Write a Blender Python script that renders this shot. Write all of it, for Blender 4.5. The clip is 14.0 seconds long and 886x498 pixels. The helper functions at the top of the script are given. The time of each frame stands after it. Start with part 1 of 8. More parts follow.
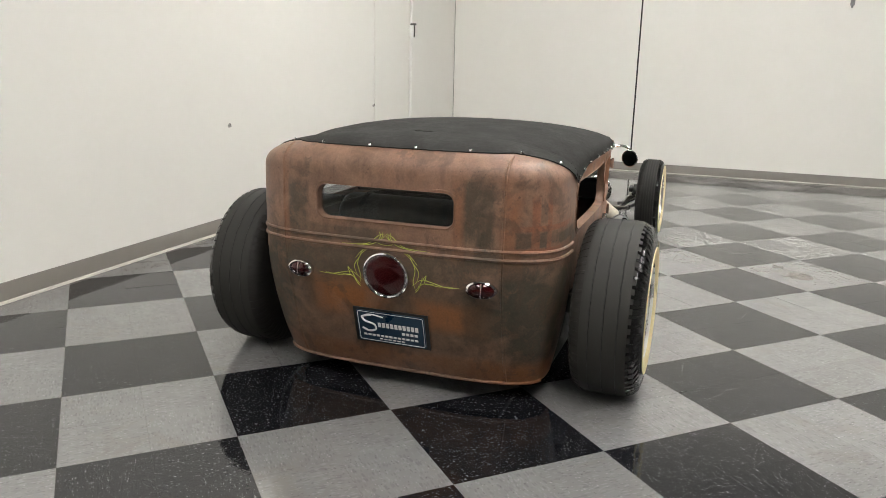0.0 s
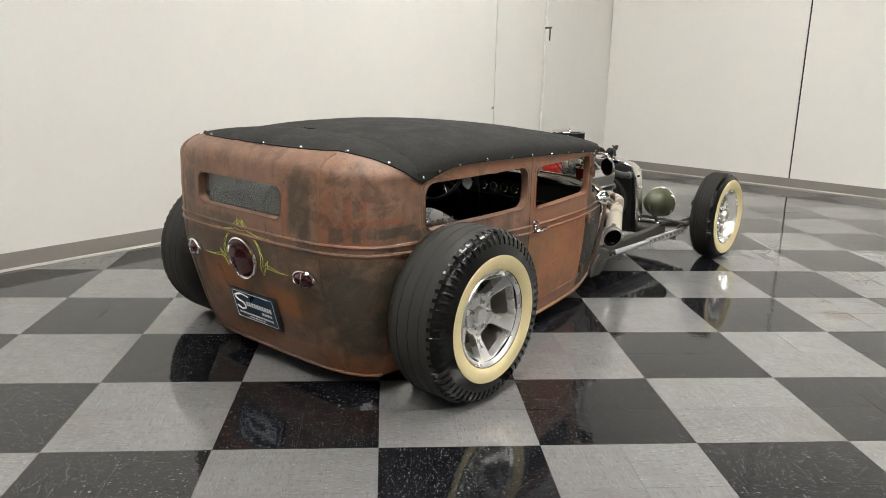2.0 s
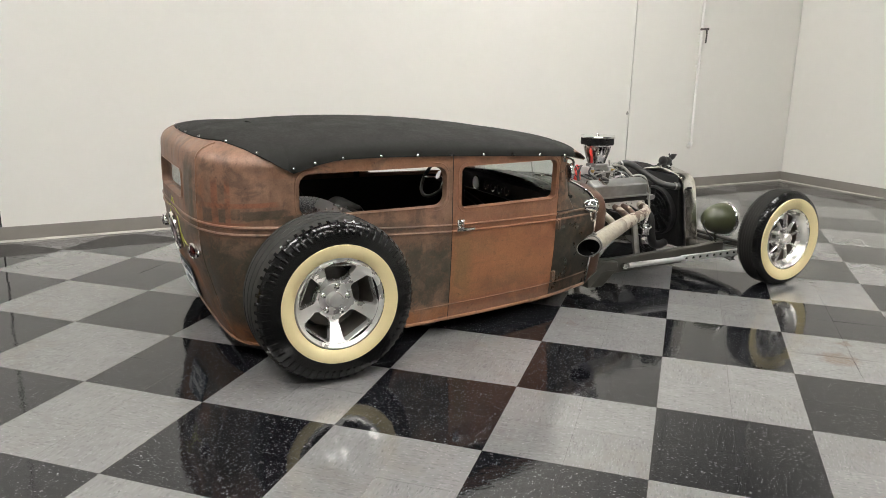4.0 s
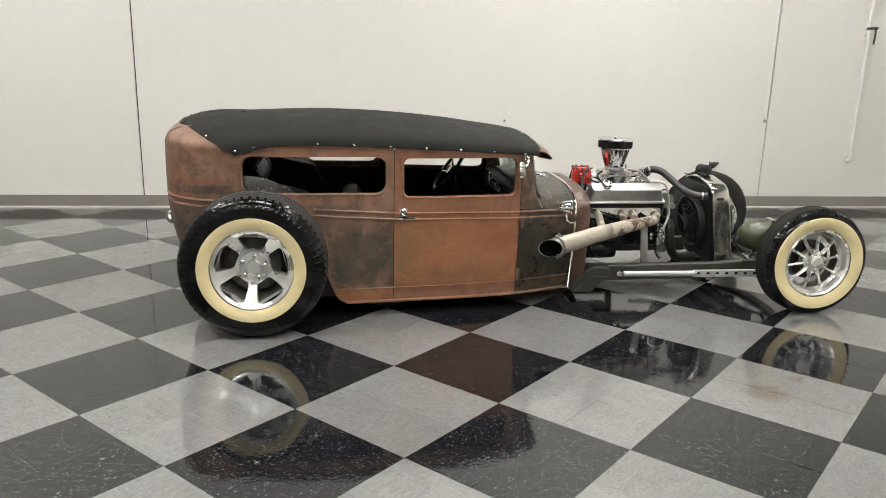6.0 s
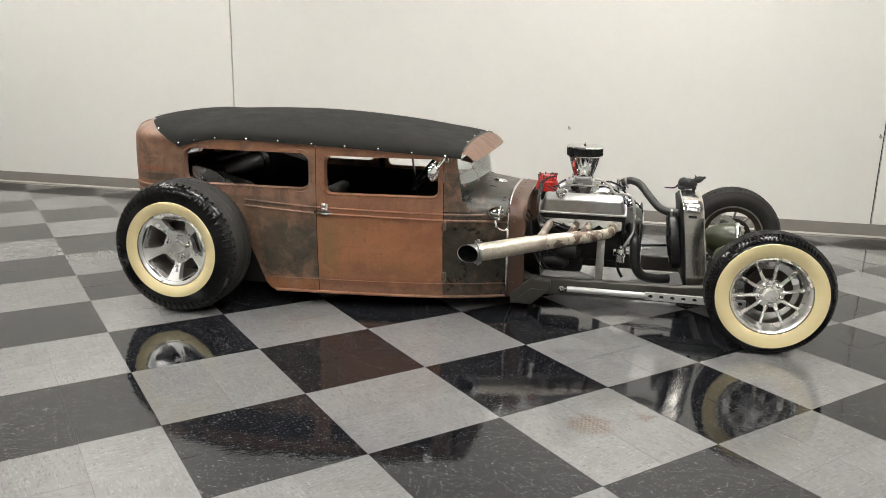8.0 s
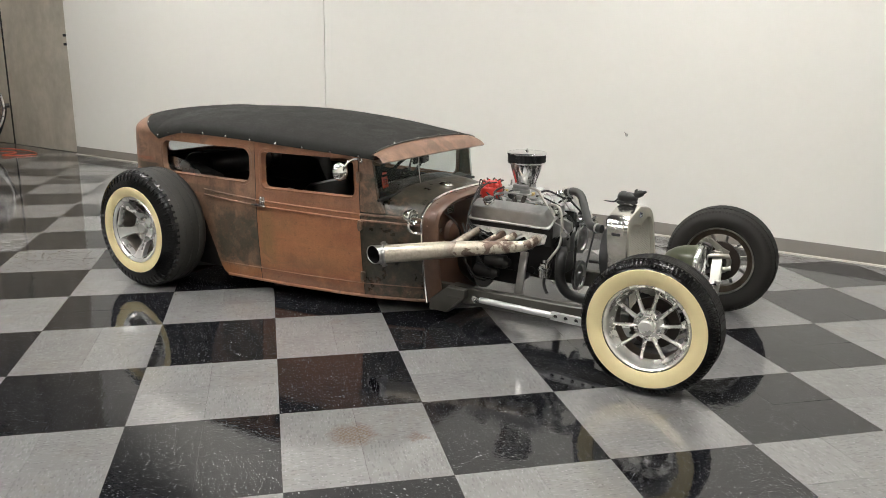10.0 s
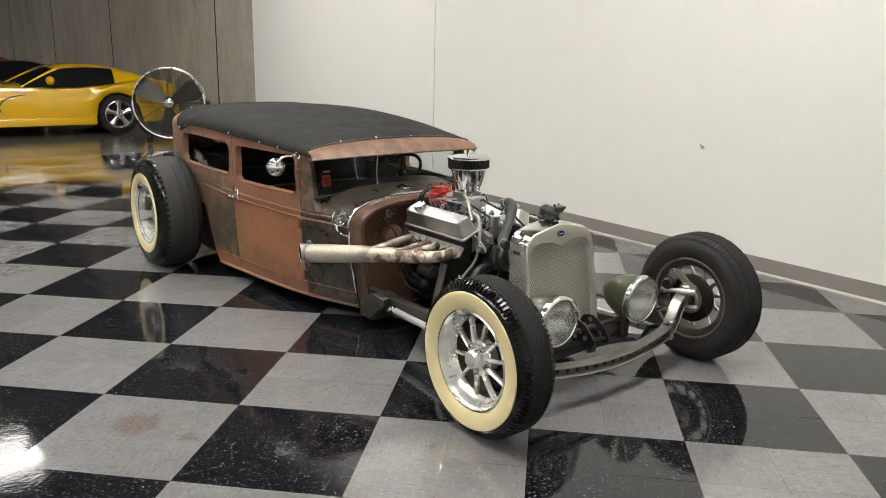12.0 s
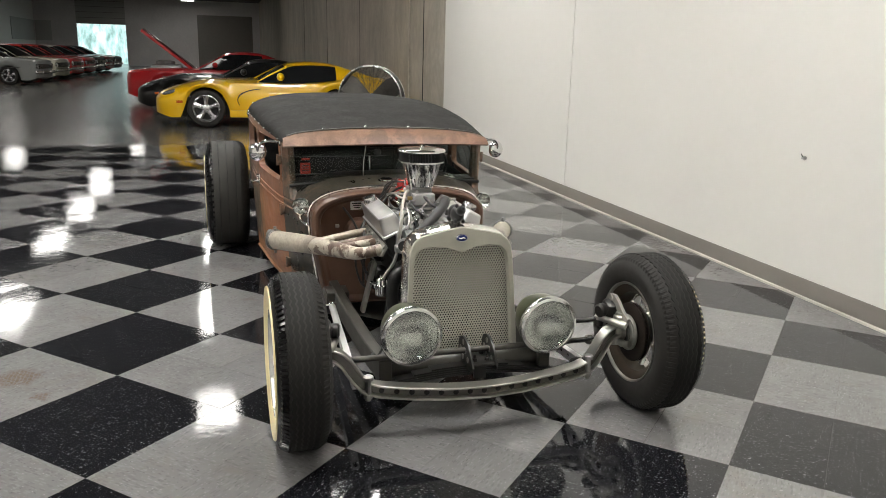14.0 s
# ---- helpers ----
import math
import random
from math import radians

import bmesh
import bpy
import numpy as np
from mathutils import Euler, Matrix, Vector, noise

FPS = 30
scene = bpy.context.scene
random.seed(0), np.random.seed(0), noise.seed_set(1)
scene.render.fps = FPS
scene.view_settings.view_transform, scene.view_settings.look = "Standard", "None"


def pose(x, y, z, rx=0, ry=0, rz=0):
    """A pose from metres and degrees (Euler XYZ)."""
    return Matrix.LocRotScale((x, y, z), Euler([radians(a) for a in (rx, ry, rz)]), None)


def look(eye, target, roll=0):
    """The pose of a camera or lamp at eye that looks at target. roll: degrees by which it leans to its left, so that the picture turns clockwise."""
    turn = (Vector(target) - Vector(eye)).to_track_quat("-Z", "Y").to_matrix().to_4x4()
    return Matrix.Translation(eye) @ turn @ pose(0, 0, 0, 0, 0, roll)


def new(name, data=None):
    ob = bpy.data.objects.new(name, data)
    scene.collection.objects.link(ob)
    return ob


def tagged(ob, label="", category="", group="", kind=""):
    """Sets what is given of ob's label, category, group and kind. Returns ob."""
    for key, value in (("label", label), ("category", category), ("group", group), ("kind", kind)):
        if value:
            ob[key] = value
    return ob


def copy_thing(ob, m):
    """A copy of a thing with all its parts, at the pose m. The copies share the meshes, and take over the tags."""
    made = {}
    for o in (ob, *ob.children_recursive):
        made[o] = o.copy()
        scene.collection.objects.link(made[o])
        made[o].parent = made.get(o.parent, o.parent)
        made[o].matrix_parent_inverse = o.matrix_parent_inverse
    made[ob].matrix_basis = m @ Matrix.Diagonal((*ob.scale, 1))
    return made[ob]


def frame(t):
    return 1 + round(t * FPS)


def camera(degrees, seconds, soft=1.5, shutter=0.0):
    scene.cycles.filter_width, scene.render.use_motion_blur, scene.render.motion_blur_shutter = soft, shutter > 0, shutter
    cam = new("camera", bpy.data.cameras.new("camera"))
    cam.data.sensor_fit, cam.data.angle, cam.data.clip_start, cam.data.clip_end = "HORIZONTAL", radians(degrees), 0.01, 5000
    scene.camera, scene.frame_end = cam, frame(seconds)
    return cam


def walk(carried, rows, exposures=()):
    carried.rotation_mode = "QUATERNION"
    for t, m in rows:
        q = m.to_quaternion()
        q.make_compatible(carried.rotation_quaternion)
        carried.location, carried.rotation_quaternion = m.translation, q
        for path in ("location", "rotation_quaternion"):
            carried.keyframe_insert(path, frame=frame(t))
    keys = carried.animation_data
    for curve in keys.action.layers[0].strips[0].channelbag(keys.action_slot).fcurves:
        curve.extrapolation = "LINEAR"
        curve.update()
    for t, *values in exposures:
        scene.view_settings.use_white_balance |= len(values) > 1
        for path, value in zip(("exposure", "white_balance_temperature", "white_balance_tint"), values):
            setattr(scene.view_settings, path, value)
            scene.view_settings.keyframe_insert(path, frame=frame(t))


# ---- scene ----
cam = camera(59.8, 14.0, soft=0.85)
PATH = [
    (0, (-4.781, 0.095, 1.393), (-2.964, 0.777, 0.911), 1.25),
    (0.5, (-4.63, -0.304, 1.395), (-2.875, 0.526, 0.913), 1.2),
    (1, (-4.425, -0.667, 1.399), (-2.752, 0.317, 0.913), 1.2),
    (1.5, (-4.217, -1.061, 1.402), (-2.635, 0.063, 0.915), 1.3),
    (2, (-3.986, -1.432, 1.422), (-2.513, -0.169, 0.935), 1.35),
    (2.5, (-3.681, -1.779, 1.437), (-2.341, -0.378, 0.948), 1.25),
    (3, (-3.378, -2.123, 1.435), (-2.174, -0.603, 0.946), 1.25),
    (3.5, (-3.042, -2.416, 1.437), (-1.986, -0.789, 0.948), 1.2),
    (4, (-2.657, -2.683, 1.444), (-1.757, -0.966, 0.954), 1.2),
    (4.2, (-2.503, -2.79, 1.435), (-1.664, -1.042, 0.945), 1.25),
    (6.3, (-0.761, -3.442, 1.457), (-0.637, -1.507, 0.965), 1.26),
    (6.5, (-0.573, -3.442, 1.455), (-0.513, -1.503, 0.966), 1.22),
    (7, (-0.103, -3.439, 1.446), (-0.213, -1.502, 0.958), 1.14),
    (7.5, (0.372, -3.423, 1.457), (0.098, -1.503, 0.97), 1.1),
    (8, (0.83, -3.349, 1.449), (0.404, -1.457, 0.964), 1.24),
    (8.2, (1.005, -3.313, 1.457), (0.519, -1.434, 0.971), 1.28),
    (10.3, (2.795, -2.404, 1.481), (1.681, -0.815, 0.989), 1.14),
    (10.5, (2.932, -2.275, 1.468), (1.764, -0.727, 0.978), 1.18),
    (11, (3.236, -1.911, 1.461), (1.938, -0.47, 0.975), 1.22),
    (11.5, (3.529, -1.53, 1.45), (2.104, -0.212, 0.966), 1.22),
    (12, (3.754, -1.154, 1.445), (2.216, 0.029, 0.961), 1.22),
    (12.5, (3.917, -0.756, 1.435), (2.27, 0.272, 0.953), 1.19),
    (13, (4.089, -0.34, 1.416), (2.354, 0.529, 0.937), 1.24),
    (13.5, (4.186, 0.073, 1.385), (2.377, 0.772, 0.904), 1.21),
    (14, (4.232, 0.479, 1.38), (2.369, 1.021, 0.893), 1.4),
]
walk(cam, [(t, look(eye, target, roll)) for t, eye, target, roll in PATH])

# ---- world and exposure ----
world = bpy.data.worlds.new("world")
scene.world = world
world.use_nodes = True
world.node_tree.nodes["Background"].inputs[0].default_value = (0.75, 0.85, 1.0, 1)
world.node_tree.nodes["Background"].inputs[1].default_value = 0.6
scene.view_settings.exposure = 0.04


# ---- mesh helpers ----
def link_mesh(name, bm, mat, angle=35):
    bmesh.ops.recalc_face_normals(bm, faces=bm.faces)
    me = bpy.data.meshes.new(name)
    bm.to_mesh(me)
    bm.free()
    for p in me.polygons:
        p.use_smooth = True
    me.set_sharp_from_angle(angle=radians(angle))
    if mat:
        me.materials.append(mat)
    return new(name, me)


def part(name, bm, mat, parent=None, label="", angle=35):
    ob = link_mesh(name, bm, mat, angle)
    if parent:
        ob.parent = parent
    if label:
        tagged(ob, label)
    return ob


def thing(name, label, category, m=None, group="", kind=""):
    ob = new(name)
    ob.empty_display_size = 0.1
    if m is not None:
        ob.matrix_world = m
    return tagged(ob, label, category, group, kind)


def B():
    return bmesh.new()


def box(bm, c, size, bevel=0.0, m=None, segs=2):
    g = bmesh.ops.create_cube(bm, size=1.0)
    vs = g["verts"]
    for v in vs:
        v.co = Vector((v.co.x * size[0], v.co.y * size[1], v.co.z * size[2]))
    if bevel > 0:
        es = list({e for v in vs for e in v.link_edges})
        r = bmesh.ops.bevel(bm, geom=es, offset=bevel, segments=segs, profile=0.5, affect="EDGES", clamp_overlap=True)
        vs = list({v for f in r["faces"] for v in f.verts} | {v for v in vs if v.is_valid})
    mm = Matrix.Translation(c) @ (m if m is not None else Matrix.Identity(4))
    for v in vs:
        v.co = mm @ v.co
    return bm


def axes_to(d):
    d = Vector(d).normalized()
    a = Vector((0, 0, 1)) if abs(d.z) < 0.9 else Vector((1, 0, 0))
    s = d.cross(a).normalized()
    return s, d.cross(s).normalized()


def lathe(bm, prof, origin, axis, seg=32, start=None, caps=True):
    """Turns (radius, height) pairs about axis."""
    o, d = Vector(origin), Vector(axis).normalized()
    s, t = axes_to(d)
    rows = []
    for r, h in prof:
        if r < 1e-6:
            rows.append([bm.verts.new(o + d * h)])
        else:
            rows.append([bm.verts.new(o + d * h + (s * math.cos(2 * math.pi * k / seg) + t * math.sin(2 * math.pi * k / seg)) * r) for k in range(seg)])
    for a, b in zip(rows, rows[1:]):
        for k in range(seg):
            k2 = (k + 1) % seg
            if len(a) == 1 and len(b) == 1:
                continue
            if len(a) == 1:
                bm.faces.new((a[0], b[k], b[k2]))
            elif len(b) == 1:
                bm.faces.new((a[k], b[0], a[k2]))
            else:
                bm.faces.new((a[k], b[k], b[k2], a[k2]))
    if caps:
        for row in (rows[0], rows[-1]):
            if len(row) > 1:
                bm.faces.new(row)
    return bm


def cyl(bm, p0, p1, r0, r1=None, seg=20):
    d = Vector(p1) - Vector(p0)
    return lathe(bm, [(r0, 0), (r0 if r1 is None else r1, d.length)], p0, d, seg)


def smooth_path(pts, n=6):
    pts = [Vector(p) for p in pts]
    if len(pts) < 3:
        return pts
    out = []
    for i in range(len(pts) - 1):
        p0, p1, p2, p3 = pts[max(i - 1, 0)], pts[i], pts[i + 1], pts[min(i + 2, len(pts) - 1)]
        for k in range(n):
            t = k / n
            out.append(0.5 * (2 * p1 + (p2 - p0) * t + (2 * p0 - 5 * p1 + 4 * p2 - p3) * t * t + (3 * p1 - p0 - 3 * p2 + p3) * t ** 3))
    out.append(pts[-1])
    return out


def tube(bm, pts, r, seg=10, n=6, closed=False, flat=1.0):
    """A round bar along a smooth path; r may be a list along the given points."""
    path = smooth_path(pts, n) if not closed else [Vector(p) for p in pts]
    m = len(path)
    rs = [r] * m if not isinstance(r, (list, tuple)) else [float(np.interp(i / (m - 1) * (len(r) - 1), range(len(r)), r)) for i in range(m)]
    s = None
    rows = []
    for i, p in enumerate(path):
        d = (path[(i + 1) % m] - path[i - 1]) if closed else (path[min(i + 1, m - 1)] - path[max(i - 1, 0)])
        d.normalize()
        if s is None:
            s, _ = axes_to(d)
        s = (s - d * s.dot(d)).normalized()
        t = d.cross(s)
        rows.append([bm.verts.new(p + (s * math.cos(2 * math.pi * k / seg) + t * math.sin(2 * math.pi * k / seg) * flat) * rs[i]) for k in range(seg)])
    for a, b in zip(rows, rows[1:] + ([rows[0]] if closed else [])):
        for k in range(seg):
            bm.faces.new((a[k], a[(k + 1) % seg], b[(k + 1) % seg], b[k]))
    if not closed:
        bm.faces.new(rows[0])
        bm.faces.new(rows[-1])
    return bm


def grid_faces(bm, rows, close=False):
    for a, b in zip(rows, rows[1:]):
        n = len(a)
        for k in range(n if close else n - 1):
            q = [a[k], a[(k + 1) % n], b[(k + 1) % n], b[k]]
            q = list(dict.fromkeys(q))
            if len(q) > 2:
                try:
                    bm.faces.new(q)
                except ValueError:
                    pass
    return bm


def thicken(bm, d):
    """Gives an open sheet a thickness towards the back of its faces."""
    bmesh.ops.recalc_face_normals(bm, faces=bm.faces)
    bmesh.ops.solidify(bm, geom=bm.faces[:], thickness=d)
    return bm


def extrude_poly(bm, pts, axis_vec):
    """A prism over a closed outline (concave allowed)."""
    a = [bm.verts.new(p) for p in pts]
    b = [bm.verts.new(Vector(p) + Vector(axis_vec)) for p in pts]
    n = len(pts)
    for k in range(n):
        bm.faces.new((a[k], a[(k + 1) % n], b[(k + 1) % n], b[k]))
    bm.faces.new(a)
    bm.faces.new(list(reversed(b)))
    return bm


def rrect(x0, x1, z0, z1, r, n=6):
    """Points round a rounded rectangle, from the middle of the lower right corner on."""
    rs = r if isinstance(r, (list, tuple)) else [r] * 4
    out = []
    for (cx, cz, a0, rr) in ((x1, z0, -90, rs[0]), (x1, z1, 0, rs[1]), (x0, z1, 90, rs[2]), (x0, z0, 180, rs[3])):
        sx, sz = (1 if cx == x1 else -1), (1 if cz == z1 else -1)
        ox, oz = cx - sx * rr, cz - sz * rr
        for k in range(n + 1):
            a = radians(a0 + 90 * k / n)
            out.append((ox + rr * math.cos(a), oz + rr * math.sin(a)))
    return out


# ---- materials ----
def mat_base(name):
    m = bpy.data.materials.new(name)
    m.use_nodes = True
    nt = m.node_tree
    return m, nt, nt.nodes["Principled BSDF"]


def N(nt, kind, **kw):
    n = nt.nodes.new(kind)
    for k, v in kw.items():
        if k in n.inputs:
            n.inputs[k].default_value = v
        else:
            setattr(n, k, v)
    return n


def noise_of(nt, vec, scale, detail=4.0, rough=0.55, dist=0.0):
    n = N(nt, "ShaderNodeTexNoise", Scale=scale, Detail=detail, Roughness=rough, Distortion=dist)
    nt.links.new(vec, n.inputs["Vector"])
    return n.outputs["Fac"]


def ramp_of(nt, fac, stops):
    r = nt.nodes.new("ShaderNodeValToRGB")
    e = r.color_ramp.elements
    while len(e) < len(stops):
        e.new(0.5)
    for el, (p, c) in zip(e, stops):
        el.position = p
        el.color = (*c, 1) if len(c) == 3 else c
    nt.links.new(fac, r.inputs[0])
    return r.outputs[0]


def g1(v):
    return (v, v, v)


def mix_col(nt, fac, a, b, blend="MIX"):
    m = nt.nodes.new("ShaderNodeMix")
    m.data_type, m.blend_type = "RGBA", blend
    for sock, val in ((m.inputs[0], fac), (m.inputs[6], a), (m.inputs[7], b)):
        if isinstance(val, (int, float)):
            sock.default_value = val
        elif isinstance(val, tuple):
            sock.default_value = (*val, 1)
        else:
            nt.links.new(val, sock)
    return m.outputs[2]


def math_of(nt, op, a, b=0.0, c=0.0):
    m = nt.nodes.new("ShaderNodeMath")
    m.operation = op
    for s, v in zip(m.inputs, (a, b, c)):
        if isinstance(v, (int, float)):
            s.default_value = v
        else:
            nt.links.new(v, s)
    return m.outputs[0]


def bump_to(nt, bsdf, h, strength=0.2, dist=0.002):
    b = N(nt, "ShaderNodeBump", Strength=strength, Distance=dist)
    nt.links.new(h, b.inputs["Height"])
    nt.links.new(b.outputs[0], bsdf.inputs["Normal"])


def coords(nt, kind="Object"):
    return nt.nodes.new("ShaderNodeTexCoord").outputs[kind]


def world_pos(nt):
    return nt.nodes.new("ShaderNodeNewGeometry").outputs["Position"]


def simple(name, col, rough=0.5, metal=0.0, vary=0.15, scale=30.0, bump=0.0, spec=None, coat=0.0, fine=None):
    """Paint, rubber or metal with a two-scale variation of colour and gloss."""
    m, nt, p = mat_base(name)
    c = coords(nt)
    n1 = noise_of(nt, c, scale, 5)
    n2 = noise_of(nt, c, scale * 0.15, 3)
    f = math_of(nt, "ADD", math_of(nt, "MULTIPLY", n1, 0.5), math_of(nt, "MULTIPLY", n2, 0.5))
    lo = tuple(max(0, k * (1 - vary)) for k in col)
    hi = tuple(min(1, k * (1 + vary)) for k in col)
    nt.links.new(ramp_of(nt, f, [(0.3, lo), (0.7, hi)]), p.inputs["Base Color"])
    nt.links.new(ramp_of(nt, f, [(0.3, g1(max(0.02, rough * 0.8))), (0.7, g1(min(1, rough * 1.25)))]), p.inputs["Roughness"])
    p.inputs["Metallic"].default_value = metal
    if spec is not None:
        p.inputs["Specular IOR Level"].default_value = spec
    if coat:
        p.inputs["Coat Weight"].default_value = coat
        p.inputs["Coat Roughness"].default_value = 0.05
    if bump:
        bump_to(nt, p, noise_of(nt, c, fine or scale * 4, 4), bump)
    return m


def glow(name, col, strength):
    m, nt, p = mat_base(name)
    p.inputs["Base Color"].default_value = (0.8, 0.8, 0.8, 1)
    p.inputs["Emission Color"].default_value = (*col, 1)
    p.inputs["Emission Strength"].default_value = strength
    return m


def patch_mask(nt, c, centre, half, rag, edge=0.18, fray=1.1):
    """1 inside an uneven patch of the given half sizes, 0 outside; rag: a noise that frays its edge."""
    s = nt.nodes.new("ShaderNodeVectorMath")
    s.operation = "SUBTRACT"
    nt.links.new(c, s.inputs[0])
    s.inputs[1].default_value = centre
    d = nt.nodes.new("ShaderNodeVectorMath")
    d.operation = "DIVIDE"
    nt.links.new(s.outputs[0], d.inputs[0])
    d.inputs[1].default_value = half
    ab = nt.nodes.new("ShaderNodeVectorMath")
    ab.operation = "ABSOLUTE"
    nt.links.new(d.outputs[0], ab.inputs[0])
    sp = nt.nodes.new("ShaderNodeSeparateXYZ")
    nt.links.new(ab.outputs[0], sp.inputs[0])
    m = math_of(nt, "SMOOTH_MAX", math_of(nt, "SMOOTH_MAX", sp.outputs[0], sp.outputs[1], 0.3), sp.outputs[2], 0.3)
    m = math_of(nt, "ADD", m, math_of(nt, "MULTIPLY", math_of(nt, "SUBTRACT", rag, 0.5), fray))
    r = nt.nodes.new("ShaderNodeMapRange")
    r.inputs[1].default_value, r.inputs[2].default_value = 1.0 + edge, 1.0 - edge
    nt.links.new(m, r.inputs[0])
    return r.outputs[0]


DARK_PATCHES = [((-0.50, -0.375, 0.82), (0.08, 0.060, 0.12), 0.85), ((-0.50, 0.40, 0.80), (0.08, 0.050, 0.09), 0.75), ((-0.52, 0.22, 0.70), (0.06, 0.20, 0.03), 0.55),
                ((-0.52, 0.10, 0.585), (0.08, 0.42, 0.050), 0.62), ((-0.50, -0.42, 0.63), (0.08, 0.13, 0.045), 0.65), ((-0.46, -0.40, 0.42), (0.10, 0.09, 0.14), 0.5), ((-0.46, 0.42, 0.44), (0.10, 0.07, 0.16), 0.45),
                ((-0.28, -0.60, 0.40), (0.22, 0.15, 0.20), 0.92), ((-0.28, 0.60, 0.40), (0.22, 0.15, 0.20), 0.92), ((-0.24, -0.66, 0.725), (0.10, 0.05, 0.020), 0.8), ((-0.12, -0.66, 0.695), (0.07, 0.05, 0.02), 0.8), ((0.30, -0.66, 0.62), (0.25, 0.05, 0.025), 0.45),
                ((0.58, -0.64, 0.34), (0.19, 0.10, 0.165), 0.96), ((0.58, 0.64, 0.34), (0.19, 0.10, 0.165), 0.96), ((1.64, -0.50, 0.36), (0.22, 0.16, 0.17), 0.96),
                ((1.64, 0.50, 0.36), (0.22, 0.16, 0.17), 0.96), ((1.66, 0.0, 0.70), (0.22, 0.60, 0.12), 0.95)]
UNDER_PATCHES = [((-0.48, -0.10, 0.40), (0.16, 0.56, 0.20), 0.75), ((0.35, -0.66, 0.45), (0.5, 0.1, 0.14), 0.5)]
RUST_PATCHES = [((-0.47, 0.19, 0.42), (0.10, 0.15, 0.07), 0.85), ((-0.46, -0.25, 0.38), (0.10, 0.12, 0.06), 0.8), ((-0.46, 0.0, 0.15), (0.10, 0.40, 0.04), 0.45), ((0.75, -0.64, 0.13), (0.6, 0.12, 0.045), 0.7),
                ((-0.30, -0.6, 0.12), (0.3, 0.2, 0.06), 0.7), ((0.45, -0.66, 0.93), (0.5, 0.1, 0.03), 0.4)]
STRIPS = [((-0.47, -0.50, 0.80), (0.03, 0.03, 0.15), 0.7), ((-0.45, 0.46, 0.80), (0.08, 0.012, 0.14), 0.6), ((-0.50, -0.30, 0.80), (0.08, 0.02, 0.13), 0.6)]
# squares left dark between masked stripes on the rear corner
SQUARES = [((-0.462, -0.545, 0.727), (0.016, 0.03, 0.030), 0.7), ((-0.412, -0.605, 0.727), (0.013, 0.03, 0.030), 0.75), ((-0.36, -0.64, 0.735), (0.018, 0.03, 0.024), 0.6), ((-0.412, -0.605, 0.83), (0.012, 0.03, 0.035), 0.4)]
STRIPES = [((-0.437, -0.575, 0.79), (0.011, 0.035, 0.095), 0.75), ((-0.389, -0.63, 0.79), (0.010, 0.03, 0.095), 0.75), ((-0.34, -0.60, 0.772), (0.15, 0.12, 0.011), 0.8), ((-0.41, -0.60, 0.688), (0.10, 0.08, 0.007), 0.6)]
DOOR_PATCHES = [((1.02, -0.60, 0.40), (0.22, 0.1, 0.10), 0.5), ((1.25, -0.60, 0.30), (0.20, 0.1, 0.08), 0.45), ((0.85, -0.60, 0.25), (0.12, 0.1, 0.10), 0.4)]


OCHRE_PATCHES = [((0.80, -0.64, 0.37), (0.05, 0.1, 0.15), 0.65, (0.20, 0.135, 0.060)), ((0.93, -0.62, 0.47), (0.07, 0.1, 0.05), 0.4, (0.17, 0.115, 0.06)), ((1.10, -0.60, 0.24), (0.16, 0.1, 0.04), 0.4, (0.15, 0.10, 0.055)),
                 ((0.95, -0.62, 0.155), (0.5, 0.1, 0.022), 0.6, (0.17, 0.075, 0.045))]


